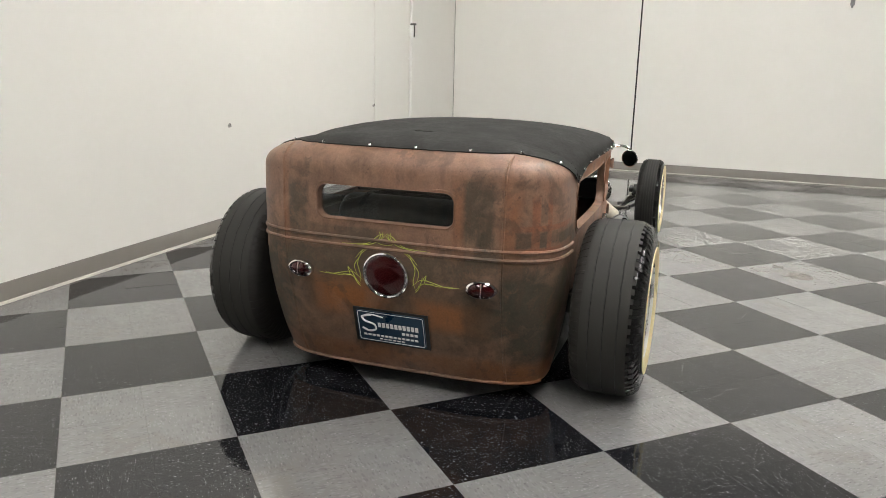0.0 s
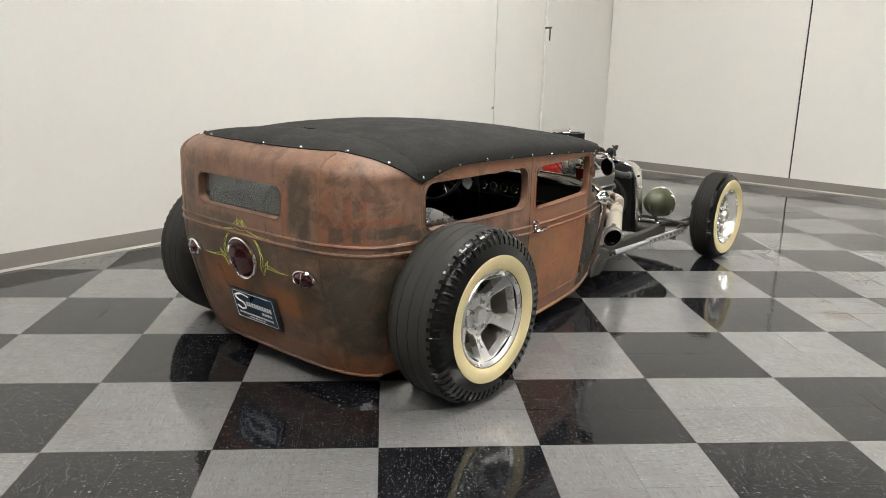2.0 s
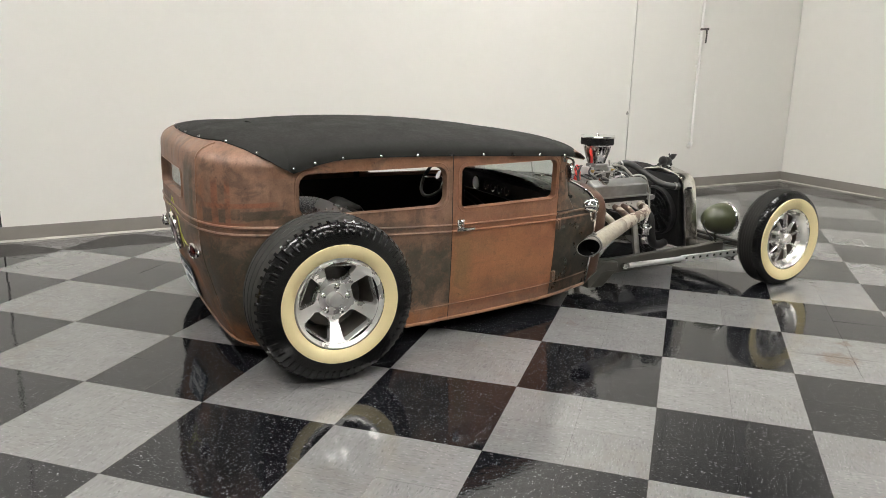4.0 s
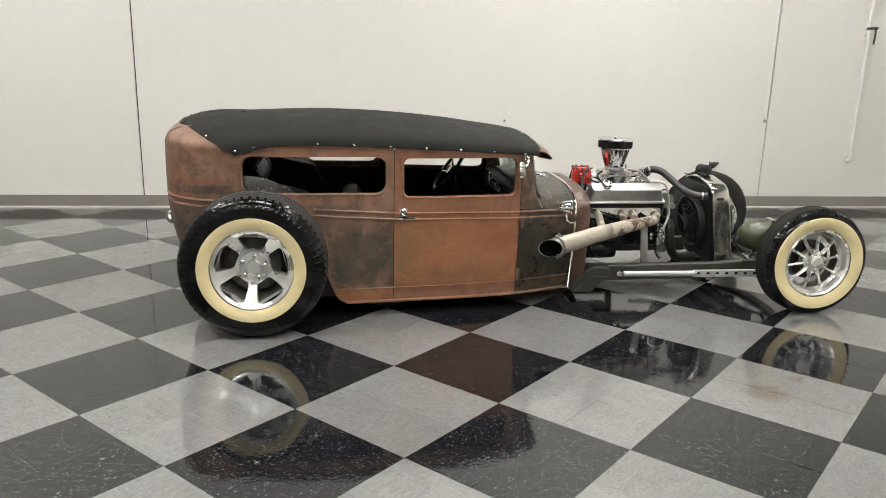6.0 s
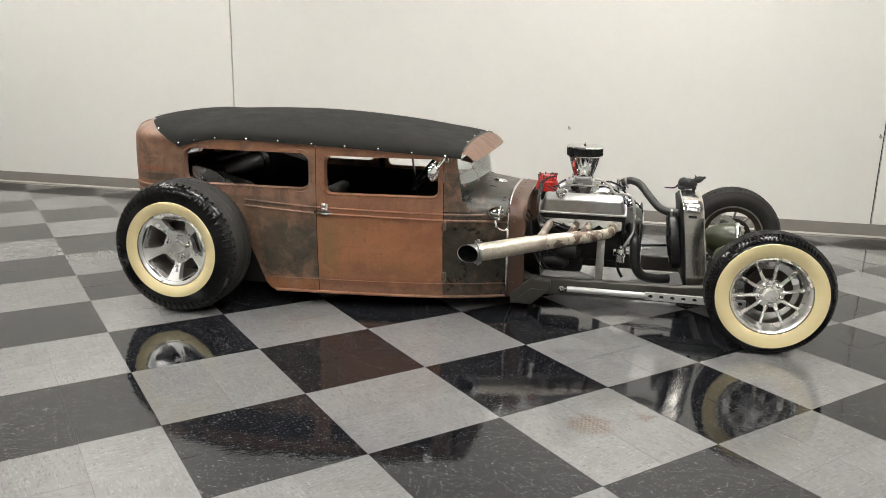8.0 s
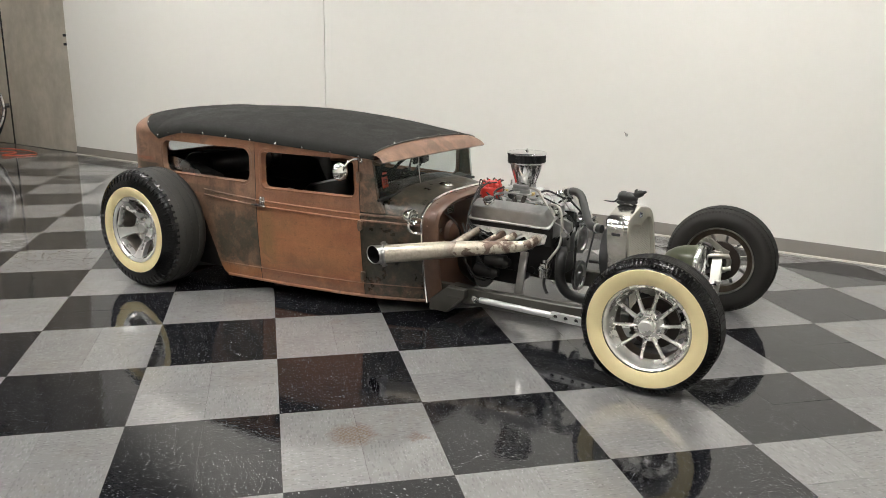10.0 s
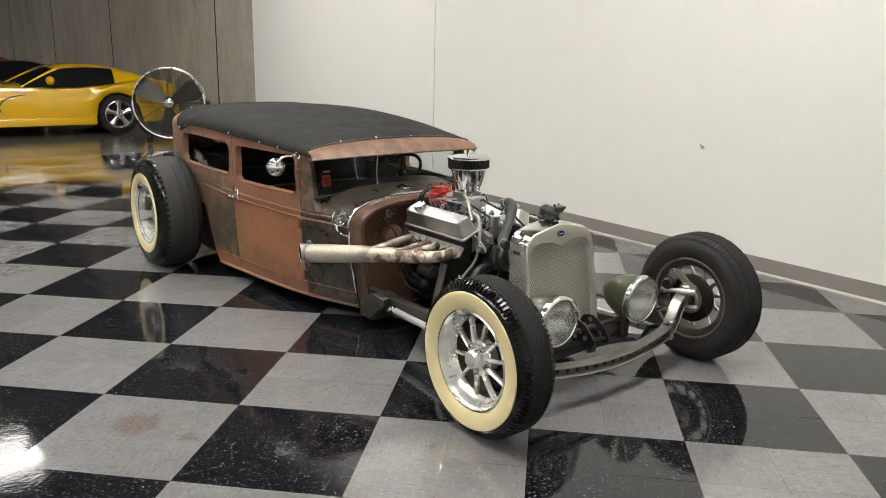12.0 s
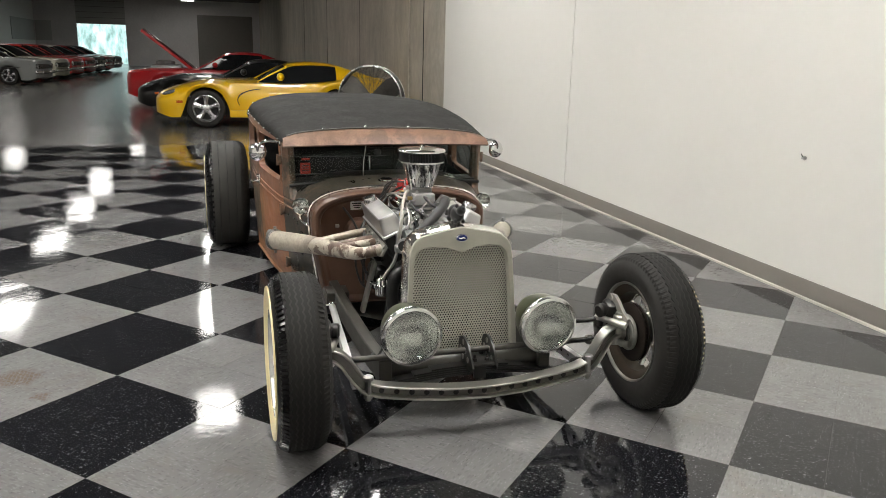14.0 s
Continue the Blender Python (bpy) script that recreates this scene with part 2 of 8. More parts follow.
def rust_paint(name, door=False, worn=0.0):
    """Old brown-red primer, worn to dark green-black paint and orange rust in patches."""
    m, nt, p = mat_base(name)
    c = coords(nt)
    big = noise_of(nt, c, 3.0, 5, 0.6, 0.4)
    mid = noise_of(nt, c, 11.0, 6, 0.65, 0.3)
    fine = noise_of(nt, c, 70.0, 6, 0.7)
    rag = noise_of(nt, c, 16.0, 6, 0.72, 0.4)
    mp = N(nt, "ShaderNodeMapping")
    mp.inputs["Scale"].default_value = (9.0, 9.0, 1.6)
    nt.links.new(c, mp.inputs[0])
    run = noise_of(nt, mp.outputs[0], 3.0, 5, 0.6)
    base = ramp_of(nt, mid, [(0.30, (0.130, 0.075, 0.049)), (0.5, (0.196, 0.112, 0.073)), (0.70, (0.265, 0.160, 0.110))])
    base = mix_col(nt, ramp_of(nt, big, [(0.42, g1(0)), (0.66, g1(0.6))]), base, (0.285, 0.168, 0.122))
    om = ramp_of(nt, math_of(nt, "ADD", math_of(nt, "MULTIPLY", big, 0.7), math_of(nt, "MULTIPLY", fine, 0.3)), [(0.5, g1(0)), (0.66, g1(1))])
    col = mix_col(nt, math_of(nt, "MULTIPLY", om, 0.24 if not door else 0.32), base, (0.265, 0.098, 0.038))
    if door:
        sz = nt.nodes.new("ShaderNodeSeparateXYZ")
        nt.links.new(c, sz.inputs[0])
        zz = math_of(nt, "ADD", sz.outputs[2], math_of(nt, "MULTIPLY", math_of(nt, "SUBTRACT", rag, 0.5), 0.10))
        skin = ramp_of(nt, zz, [(0.13, g1(0.2)), (0.17, g1(0.66)), (0.56, g1(0.66)), (0.63, g1(0.34))])
        col = mix_col(nt, skin, col, (0.31, 0.106, 0.042))
        for ce, ha, st in DOOR_PATCHES:
            col = mix_col(nt, math_of(nt, "MULTIPLY", patch_mask(nt, c, ce, ha, big, 0.6), st), col, (0.43, 0.19, 0.085))
        # ochre film beside the dark quarter, and grey-green rubbed strokes
        for ce, ha, st, cc in OCHRE_PATCHES:
            col = mix_col(nt, math_of(nt, "MULTIPLY", patch_mask(nt, c, ce, ha, rag, 0.55), st), col, cc)
        sm = N(nt, "ShaderNodeMapping")
        sm.inputs["Rotation"].default_value = (0, radians(38), 0)
        sm.inputs["Scale"].default_value = (2.2, 2.0, 11.0)
        nt.links.new(c, sm.inputs[0])
        rub = ramp_of(nt, noise_of(nt, sm.outputs[0], 2.3, 5, 0.65, 0.6), [(0.52, g1(0)), (0.66, g1(0.45))])
        col = mix_col(nt, math_of(nt, "MULTIPLY", rub, skin), col, (0.165, 0.105, 0.055))
    else:
        for ce, ha, st in UNDER_PATCHES:
            col = mix_col(nt, math_of(nt, "MULTIPLY", patch_mask(nt, c, ce, ha, rag, 0.5), st), col, mix_col(nt, ramp_of(nt, mid, [(0.35, g1(0)), (0.65, g1(1))]), (0.080, 0.056, 0.036), (0.140, 0.085, 0.050)))
        for ce, ha, st in RUST_PATCHES:
            col = mix_col(nt, math_of(nt, "MULTIPLY", patch_mask(nt, c, ce, ha, rag, 0.5), st), col, (0.30, 0.112, 0.036))
        dark = ramp_of(nt, mid, [(0.3, (0.038, 0.037, 0.028)), (0.7, (0.085, 0.074, 0.052))])
        dark = mix_col(nt, ramp_of(nt, rag, [(0.52, g1(0)), (0.6, g1(0.55))]), dark, (0.13, 0.078, 0.050))
        for ce, ha, st in DARK_PATCHES:
            col = mix_col(nt, math_of(nt, "MULTIPLY", patch_mask(nt, c, ce, ha, rag), st), col, dark)
        for ce, ha, st in STRIPS:
            col = mix_col(nt, math_of(nt, "MULTIPLY", patch_mask(nt, c, ce, ha, rag, 0.6), st), col, (0.24, 0.098, 0.045))
        for ce, ha, st in SQUARES:
            col = mix_col(nt, math_of(nt, "MULTIPLY", patch_mask(nt, c, ce, ha, rag, 0.15, 0.5), st), col, dark)
        for ce, ha, st in STRIPES:
            col = mix_col(nt, math_of(nt, "MULTIPLY", patch_mask(nt, c, ce, ha, rag, 0.2, 0.6), st), col, (0.255, 0.098, 0.052))
    dn = ramp_of(nt, noise_of(nt, c, 6.0, 7, 0.68, 0.5), [(0.545, g1(0)), (0.60, g1(1))])
    col = mix_col(nt, math_of(nt, "MULTIPLY", dn, 0.52 if not door else 0.14), col, (0.080, 0.058, 0.042))
    cloud = ramp_of(nt, noise_of(nt, c, 7.5, 5, 0.6, 0.4), [(0.52, g1(0)), (0.68, g1(1))])
    col = mix_col(nt, math_of(nt, "MULTIPLY", cloud, 0.36), col, (0.36, 0.205, 0.135) if not door else (0.46, 0.195, 0.090))
    # runs, scratches and chips
    col = mix_col(nt, ramp_of(nt, run, [(0.56, g1(0)), (0.68, g1(0.35 if not door else 0.12))]), col, (0.095, 0.055, 0.038))
    ch = ramp_of(nt, noise_of(nt, c, 160.0, 4, 0.8), [(0.62, g1(0)), (0.72, g1(1))])
    col = mix_col(nt, math_of(nt, "MULTIPLY", ch, 0.45), col, (0.32, 0.20, 0.15))
    pit = ramp_of(nt, noise_of(nt, c, 45.0, 5, 0.75), [(0.62, g1(0)), (0.68, g1(1))])
    col = mix_col(nt, math_of(nt, "MULTIPLY", pit, 0.55), col, (0.05, 0.03, 0.022))
    grain = ramp_of(nt, noise_of(nt, c, 120.0, 5, 0.75), [(0.3, g1(0.82)), (0.7, g1(1.18))])
    col = mix_col(nt, 1.0, col, grain, "MULTIPLY")
    if worn:
        col = mix_col(nt, ramp_of(nt, rag, [(0.44, g1(worn)), (0.72, g1(worn * 0.35))]), col, mix_col(nt, ramp_of(nt, mid, [(0.35, g1(0)), (0.7, g1(1))]), (0.017, 0.0165, 0.012), (0.050, 0.046, 0.033)))
    nt.links.new(col, p.inputs["Base Color"])
    if worn:
        scr = N(nt, "ShaderNodeMapping")
        scr.inputs["Scale"].default_value = (5.0, 60.0, 30.0)
        scr.inputs["Rotation"].default_value = (0.2, 0.3, 0.5)
        nt.links.new(c, scr.inputs[0])
        sc = ramp_of(nt, noise_of(nt, scr.outputs[0], 2.0, 4, 0.7), [(0.60, g1(0)), (0.68, g1(1))])
        col = mix_col(nt, math_of(nt, "MULTIPLY", sc, ramp_of(nt, mid, [(0.45, g1(0)), (0.6, g1(0.5))])), col, (0.20, 0.17, 0.12))
        nt.links.new(col, p.inputs["Base Color"])
    nt.links.new(ramp_of(nt, mid, [(0.3, g1(0.24 if worn else 0.36)), (0.7, g1(0.45 if worn else 0.58))]), p.inputs["Roughness"])
    p.inputs["Specular IOR Level"].default_value = 0.45
    bump_to(nt, p, math_of(nt, "ADD", fine, math_of(nt, "MULTIPLY", mid, 0.5)), 0.16, 0.002)
    return m


TILE = 0.3048


def tile_mat(name, dark):
    """Vinyl composition tile: chips stretched along each tile's own rolling direction, under waxed gloss."""
    m, nt, p = mat_base(name)
    c = world_pos(nt)
    rnd = nt.nodes.new("ShaderNodeObjectInfo").outputs["Random"]
    big = noise_of(nt, c, 1.3, 4)
    mid = noise_of(nt, c, 9.0, 5, 0.6)
    mark = noise_of(nt, c, 3.1, 5, 0.7, 0.5)
    # the tile grid: neighbours are laid a quarter turn apart
    rot = N(nt, "ShaderNodeMapping")
    rot.inputs["Rotation"].default_value = (0, 0, radians(45))
    nt.links.new(c, rot.inputs[0])
    sp = nt.nodes.new("ShaderNodeSeparateXYZ")
    nt.links.new(rot.outputs[0], sp.inputs[0])
    iu = math_of(nt, "FLOOR", math_of(nt, "DIVIDE", sp.outputs[0], TILE))
    iv = math_of(nt, "FLOOR", math_of(nt, "DIVIDE", sp.outputs[1], TILE))
    turn = math_of(nt, "FLOORED_MODULO", math_of(nt, "ADD", iu, iv), 2.0)
    ca, cb = nt.nodes.new("ShaderNodeCombineXYZ"), nt.nodes.new("ShaderNodeCombineXYZ")
    nt.links.new(sp.outputs[0], ca.inputs[0]), nt.links.new(sp.outputs[1], ca.inputs[1])
    nt.links.new(sp.outputs[1], cb.inputs[0]), nt.links.new(sp.outputs[0], cb.inputs[1])
    uv = nt.nodes.new("ShaderNodeMix")
    uv.data_type = "VECTOR"
    nt.links.new(turn, uv.inputs[0]), nt.links.new(ca.outputs[0], uv.inputs[4]), nt.links.new(cb.outputs[0], uv.inputs[5])
    wob = N(nt, "ShaderNodeTexNoise", Scale=14.0, Detail=2.0)
    nt.links.new(c, wob.inputs["Vector"])
    bend = nt.nodes.new("ShaderNodeVectorMath")
    bend.operation = "MULTIPLY_ADD"
    nt.links.new(wob.outputs["Color"], bend.inputs[0])
    bend.inputs[1].default_value = (0.018, 0.018, 0.0)
    nt.links.new(uv.outputs[1], bend.inputs[2])

    def chips(along, across, share, lo, hi, shift):
        """Flecks that many metres long and wide; share of the cells that hold one."""
        mp = N(nt, "ShaderNodeMapping")
        mp.inputs["Scale"].default_value = (1 / along, 1 / across, 0.0)
        mp.inputs["Location"].default_value = (shift, shift * 1.7, 0.0)
        nt.links.new(bend.outputs[0], mp.inputs[0])
        v = N(nt, "ShaderNodeTexVoronoi", Scale=1.0, Randomness=1.0)
        v.voronoi_dimensions = "2D"
        nt.links.new(mp.outputs[0], v.inputs["Vector"])
        q = nt.nodes.new("ShaderNodeSeparateColor")
        nt.links.new(v.outputs["Color"], q.inputs[0])
        size = math_of(nt, "MULTIPLY_ADD", q.outputs[1], hi - lo, lo)
        hit = math_of(nt, "LESS_THAN", v.outputs["Distance"], size)
        return math_of(nt, "MULTIPLY", hit, math_of(nt, "LESS_THAN", q.outputs[0], share)), q.outputs[2]

    if dark:
        col = ramp_of(nt, mid, [(0.3, (0.0055, 0.0058, 0.0072)), (0.7, (0.0115, 0.0117, 0.0140))])
        for along, across, share, lo, hi, sh, tone in ((0.017, 0.0048, 0.085, 0.15, 0.30, 0.0, 0.37), (0.010, 0.0040, 0.085, 0.12, 0.28, 5.3, 0.35), (0.024, 0.009, 0.12, 0.16, 0.30, 9.1, 0.045)):
            f, g = chips(along, across, share, lo, hi, sh)
            col = mix_col(nt, math_of(nt, "MULTIPLY", f, math_of(nt, "MULTIPLY_ADD", g, 0.55, 0.35)), col, g1(tone))
    else:
        col = ramp_of(nt, math_of(nt, "ADD", math_of(nt, "MULTIPLY", mid, 0.6), math_of(nt, "MULTIPLY", big, 0.4)), [(0.3, (0.158, 0.156, 0.156)), (0.7, (0.202, 0.199, 0.196))])
        for along, across, share, lo, hi, sh, tone in ((0.030, 0.008, 0.35, 0.25, 0.50, 2.2, 0.215), (0.034, 0.010, 0.30, 0.25, 0.50, 7.7, 0.140), (0.016, 0.0050, 0.08, 0.15, 0.29, 0.0, 0.06), (0.014, 0.0045, 0.07, 0.16, 0.32, 4.4, 0.36)):
            f, g = chips(along, across, share, lo, hi, sh)
            col = mix_col(nt, math_of(nt, "MULTIPLY", f, math_of(nt, "MULTIPLY_ADD", g, 0.45, 0.35)), col, g1(tone))
        dirt = ramp_of(nt, mark, [(0.55, g1(0)), (0.74, g1(1))])
        col = mix_col(nt, math_of(nt, "MULTIPLY", dirt, 0.4), col, (0.16, 0.14, 0.11))
        # brown rubber stains and a scuff
        for sx, sy, sr, st in ((0.80, -0.40, 0.085, 0.75), (1.02, -0.27, 0.035, 0.6), (-0.12, 0.60, 0.035, 0.4)):
            v = nt.nodes.new("ShaderNodeVectorMath")
            v.operation = "DISTANCE"
            nt.links.new(c, v.inputs[0])
            v.inputs[1].default_value = (sx, sy, 0.0)
            dd = math_of(nt, "ADD", v.outputs["Value"], math_of(nt, "MULTIPLY", math_of(nt, "SUBTRACT", noise_of(nt, c, 30.0, 4, 0.7), 0.5), 0.12))
            f = ramp_of(nt, math_of(nt, "DIVIDE", dd, sr * 1.3), [(0.55, g1(st)), (1.0, g1(0))])
            # broken up like the blocks of a tread
            cell = N(nt, "ShaderNodeTexVoronoi", Scale=62.0, Randomness=0.45)
            cell.feature = "DISTANCE_TO_EDGE"
            nt.links.new(c, cell.inputs["Vector"])
            f = math_of(nt, "MULTIPLY", f, ramp_of(nt, cell.outputs["Distance"], [(0.06, g1(0.25)), (0.16, g1(1))]))
            col = mix_col(nt, f, col, (0.125, 0.088, 0.058))
    shade = ramp_of(nt, rnd, [(0.0, g1(0.92)), (1.0, g1(1.06))])
    col = mix_col(nt, 1.0, col, shade, "MULTIPLY")
    nt.links.new(col, p.inputs["Base Color"])
    p.inputs["Roughness"].default_value = 0.5
    p.inputs["Specular IOR Level"].default_value = 0.0
    p.inputs["Coat Weight"].default_value = 1.0
    p.inputs["Coat IOR"].default_value = 1.49 if dark else 1.8
    worn = math_of(nt, "ADD", math_of(nt, "MULTIPLY", big, 0.5), math_of(nt, "MULTIPLY", mark, 0.5))
    nt.links.new(ramp_of(nt, worn, [(0.35, g1(0.03)), (0.65, g1(0.065))]), p.inputs["Coat Roughness"])
    h = math_of(nt, "ADD", math_of(nt, "ADD", noise_of(nt, c, 4.0, 3), math_of(nt, "MULTIPLY", noise_of(nt, c, 17.0, 3), 0.35)), math_of(nt, "MULTIPLY", noise_of(nt, c, 60.0, 3), 0.19))
    bm = N(nt, "ShaderNodeBump", Strength=0.085, Distance=0.01)
    nt.links.new(h, bm.inputs["Height"])
    nt.links.new(bm.outputs[0], p.inputs["Coat Normal"])
    return m


def wall_mat(name, col, vary=0.04, rough=0.55, stain=0.0):
    m, nt, p = mat_base(name)
    c = world_pos(nt)
    a = noise_of(nt, c, 0.6, 4)
    b = noise_of(nt, c, 7.0, 5, 0.6)
    f = math_of(nt, "ADD", math_of(nt, "MULTIPLY", a, 0.6), math_of(nt, "MULTIPLY", b, 0.4))
    cc = ramp_of(nt, f, [(0.3, tuple(k * (1 - vary) for k in col)), (0.7, tuple(min(1, k * (1 + vary)) for k in col))])
    if stain:
        mp = N(nt, "ShaderNodeMapping")
        mp.inputs["Scale"].default_value = (1.0, 1.0, 0.45)
        nt.links.new(c, mp.inputs[0])
        s = ramp_of(nt, noise_of(nt, mp.outputs[0], 1.5, 6, 0.65, 0.4), [(0.42, g1(0)), (0.7, g1(1))])
        cc = mix_col(nt, math_of(nt, "MULTIPLY", s, stain), cc, tuple(k * 0.5 for k in col))
    nt.links.new(cc, p.inputs["Base Color"])
    p.inputs["Roughness"].default_value = rough
    bump_to(nt, p, noise_of(nt, c, 90.0, 4), 0.06, 0.002)
    return m


def glass_mat(name, tint=(0.85, 0.88, 0.88), rough=0.0, frost=0.0, ior=1.24):
    """A thin pane: clear, with the gloss of its surface."""
    m, nt, p = mat_base(name)
    nt.nodes.remove(p)
    tr = N(nt, "ShaderNodeBsdfTransparent")
    tr.inputs[0].default_value = (*tint, 1)
    gl = N(nt, "ShaderNodeBsdfGlossy", Roughness=max(rough, 0.01))
    gl.inputs[0].default_value = (1, 1, 1, 1)
    lw = N(nt, "ShaderNodeLayerWeight", Blend=0.5)
    f0 = ((ior - 1) / (ior + 1)) ** 2
    mx = nt.nodes.new("ShaderNodeMixShader")
    nt.links.new(math_of(nt, "MULTIPLY_ADD", math_of(nt, "POWER", lw.outputs["Facing"], 5.0), 1 - f0, f0), mx.inputs[0])
    if frost:
        # moulded upright flutes scatter part of the light
        df = N(nt, "ShaderNodeBsdfDiffuse")
        df.inputs[0].default_value = (0.36, 0.37, 0.36, 1)
        w = N(nt, "ShaderNodeTexWave", Scale=32.0, Distortion=0.3, Detail=1.0)
        w.bands_direction = "Y"
        nt.links.new(coords(nt), w.inputs["Vector"])
        m2 = nt.nodes.new("ShaderNodeMixShader")
        nt.links.new(ramp_of(nt, w.outputs["Fac"], [(0.2, g1(frost * 0.9)), (0.8, g1(frost * 1.12))]), m2.inputs[0])
        nt.links.new(tr.outputs[0], m2.inputs[1])
        nt.links.new(df.outputs[0], m2.inputs[2])
        tr = m2
    nt.links.new(tr.outputs[0], mx.inputs[1])
    nt.links.new(gl.outputs[0], mx.inputs[2])
    nt.links.new(mx.outputs[0], nt.nodes["Material Output"].inputs[0])
    return m


M_RUST = rust_paint("rusty_primer")
M_RUST_DOOR = rust_paint("rusty_door", True)
M_SOFT = simple("black_canvas", (0.0145, 0.0142, 0.0128), 0.8, vary=0.3, scale=60, bump=0.15, fine=900, spec=0.25)
M_CHROME = simple("chrome", (0.78, 0.78, 0.77), 0.11, 1.0, vary=0.06)
M_RIM = simple("soft_chrome", (0.72, 0.72, 0.71), 0.2, 1.0, vary=0.08)
M_ALU = simple("polished_aluminium", (0.80, 0.80, 0.79), 0.27, 1.0, vary=0.1, scale=18)
M_WHEEL = simple("satin_aluminium", (0.84, 0.835, 0.81), 0.27, 0.72, vary=0.10, scale=12)
M_POLISH = simple("polished_wheel_alloy", (0.84, 0.83, 0.79), 0.25, 0.72, vary=0.14, scale=14)
M_BEAM = simple("satin_forged_steel", (0.46, 0.45, 0.41), 0.33, 0.95, vary=0.2, scale=16)
M_STEEL = simple("bare_steel", (0.42, 0.41, 0.39), 0.32, 1.0, vary=0.2, scale=25)
M_DARKSTEEL = simple("dark_steel", (0.10, 0.095, 0.085), 0.45, 0.6, vary=0.35, scale=30, bump=0.1)
M_RUBBER = simple("tyre_rubber", (0.022, 0.0205, 0.0185), 0.65, vary=0.25, scale=40, bump=0.08, spec=0.35)
M_SHINE = simple("dressed_rubber", (0.007, 0.007, 0.007), 0.16, vary=0.2, scale=40, bump=0.06, spec=0.32)
M_TREAD = simple("tread_rubber", (0.014, 0.0135, 0.0125), 0.75, vary=0.3, scale=14, bump=0.15, spec=0.3)
M_SLICK = simple("slick_rubber", (0.032, 0.031, 0.028), 0.7, vary=0.3, scale=10, bump=0.15, spec=0.35)
M_CREAM = simple("cream_whitewall", (0.80, 0.68, 0.38), 0.45, vary=0.05, scale=12)
M_BLACK = simple("black_paint", (0.013, 0.013, 0.013), 0.4, vary=0.3, scale=25)
M_BLACKTRIM = simple("black_trim", (0.008, 0.008, 0.008), 0.6, vary=0.3, scale=25)
M_WALL = wall_mat("white_wall_paint", (0.755, 0.742, 0.70), 0.02, 0.5)
M_BASE = simple("grey_vinyl_base", (0.20, 0.185, 0.165), 0.35, vary=0.08, scale=6)
M_TOE = simple("pale_toe", (0.40, 0.375, 0.335), 0.4, vary=0.15, scale=4)
M_GAP = simple("dark_gap_fill", (0.02, 0.02, 0.02), 0.8)
M_CONC = wall_mat("raw_concrete", (0.50, 0.455, 0.38), 0.2, 0.8, 0.5)
M_FLOORC = wall_mat("polished_concrete", (0.11, 0.105, 0.095), 0.2, 0.20, 0.2)
M_FARWALL = wall_mat("grey_metal_wall", (0.72, 0.70, 0.69), 0.12, 0.6)
M_CEIL = wall_mat("ceiling_deck", (0.085, 0.085, 0.087), 0.05, 0.8)
M_PALE = wall_mat("pale_door_panel", (0.45, 0.45, 0.43), 0.05, 0.6)
M_TILE_D = tile_mat("black_vinyl_tile", True)
M_TILE_L = tile_mat("grey_vinyl_tile", False)
M_LAMP = glow("lamp_diffuser", (1.0, 0.975, 0.93), 33.0)
M_LAMP_HALL = glow("hall_lamp_diffuser", (1.0, 0.97, 0.92), 9.5)
M_DKGLASS = glass_mat("grey_glass", (0.80, 0.83, 0.85), ior=1.75)

# ---- the room ----
WALL_Y, WALL_X, END_X, CEIL = 3.862, 5.51, -7.56, 5.2
SIDE_Y, FAR_X = -13.0, -64.0


def wall_box(name, lo, hi, mat, label):
    b = B()
    box(b, [(p + q) / 2 for p, q in zip(lo, hi)], [q - p for p, q in zip(lo, hi)])
    return tagged(part(name, b, mat), label, "wall", kind="structure")


# white panels with open joints between them, on a dark backing
PX = [END_X, -2.985, 3.003, WALL_X + 0.2]
w = wall_box("wall_north", (END_X, WALL_Y + 0.02, 0), (WALL_X + 0.4, WALL_Y + 0.22, CEIL), M_GAP, "white painted wall in tall panels with a dark joint")
for a, c in zip(PX, PX[1:]):
    b = B()
    gap = 0.013
    box(b, ((a + c) / 2, WALL_Y + 0.012, CEIL / 2), (c - a - gap, 0.024, CEIL))
    part("wall_panel", b, M_WALL, w)
b = B()
box(b, (END_X - 0.006, WALL_Y + 0.115, CEIL / 2), (0.012, 0.23, CEIL))
part("end_panel", b, M_WALL, w)
PY = [SIDE_Y, -4.65, 1.37, WALL_Y]
w = wall_box("wall_east", (WALL_X + 0.02, SIDE_Y, 0), (WALL_X + 0.22, WALL_Y + 0.02, CEIL), M_GAP, "white painted wall in tall panels with a dark joint")
for a, c in zip(PY, PY[1:]):
    b = B()
    box(b, (WALL_X + 0.012, (a + c) / 2, CEIL / 2), (0.024, c - a - 0.022, CEIL))
    part("wall_panel", b, M_WALL, w)
wall_box("wall_concrete", (FAR_X, WALL_Y + 0.12, 0), (END_X - 0.012, WALL_Y + 0.4, CEIL), M_CONC, "bare tilt-up concrete wall with vertical joints")
for x in (-9.35, -15.8, -22.0, -29.0):
    b = B()
    box(b, (x, WALL_Y + 0.117, CEIL / 2), (0.03, 0.01, CEIL))
    tagged(part("wall_joint", b, M_GAP), "dark sealed joint between concrete wall panels", "joint", kind="structure")
b = B()
cyl(b, (-10.35, WALL_Y + 0.10, 0.3), (-10.35, WALL_Y + 0.10, CEIL), 0.018, None, 10)
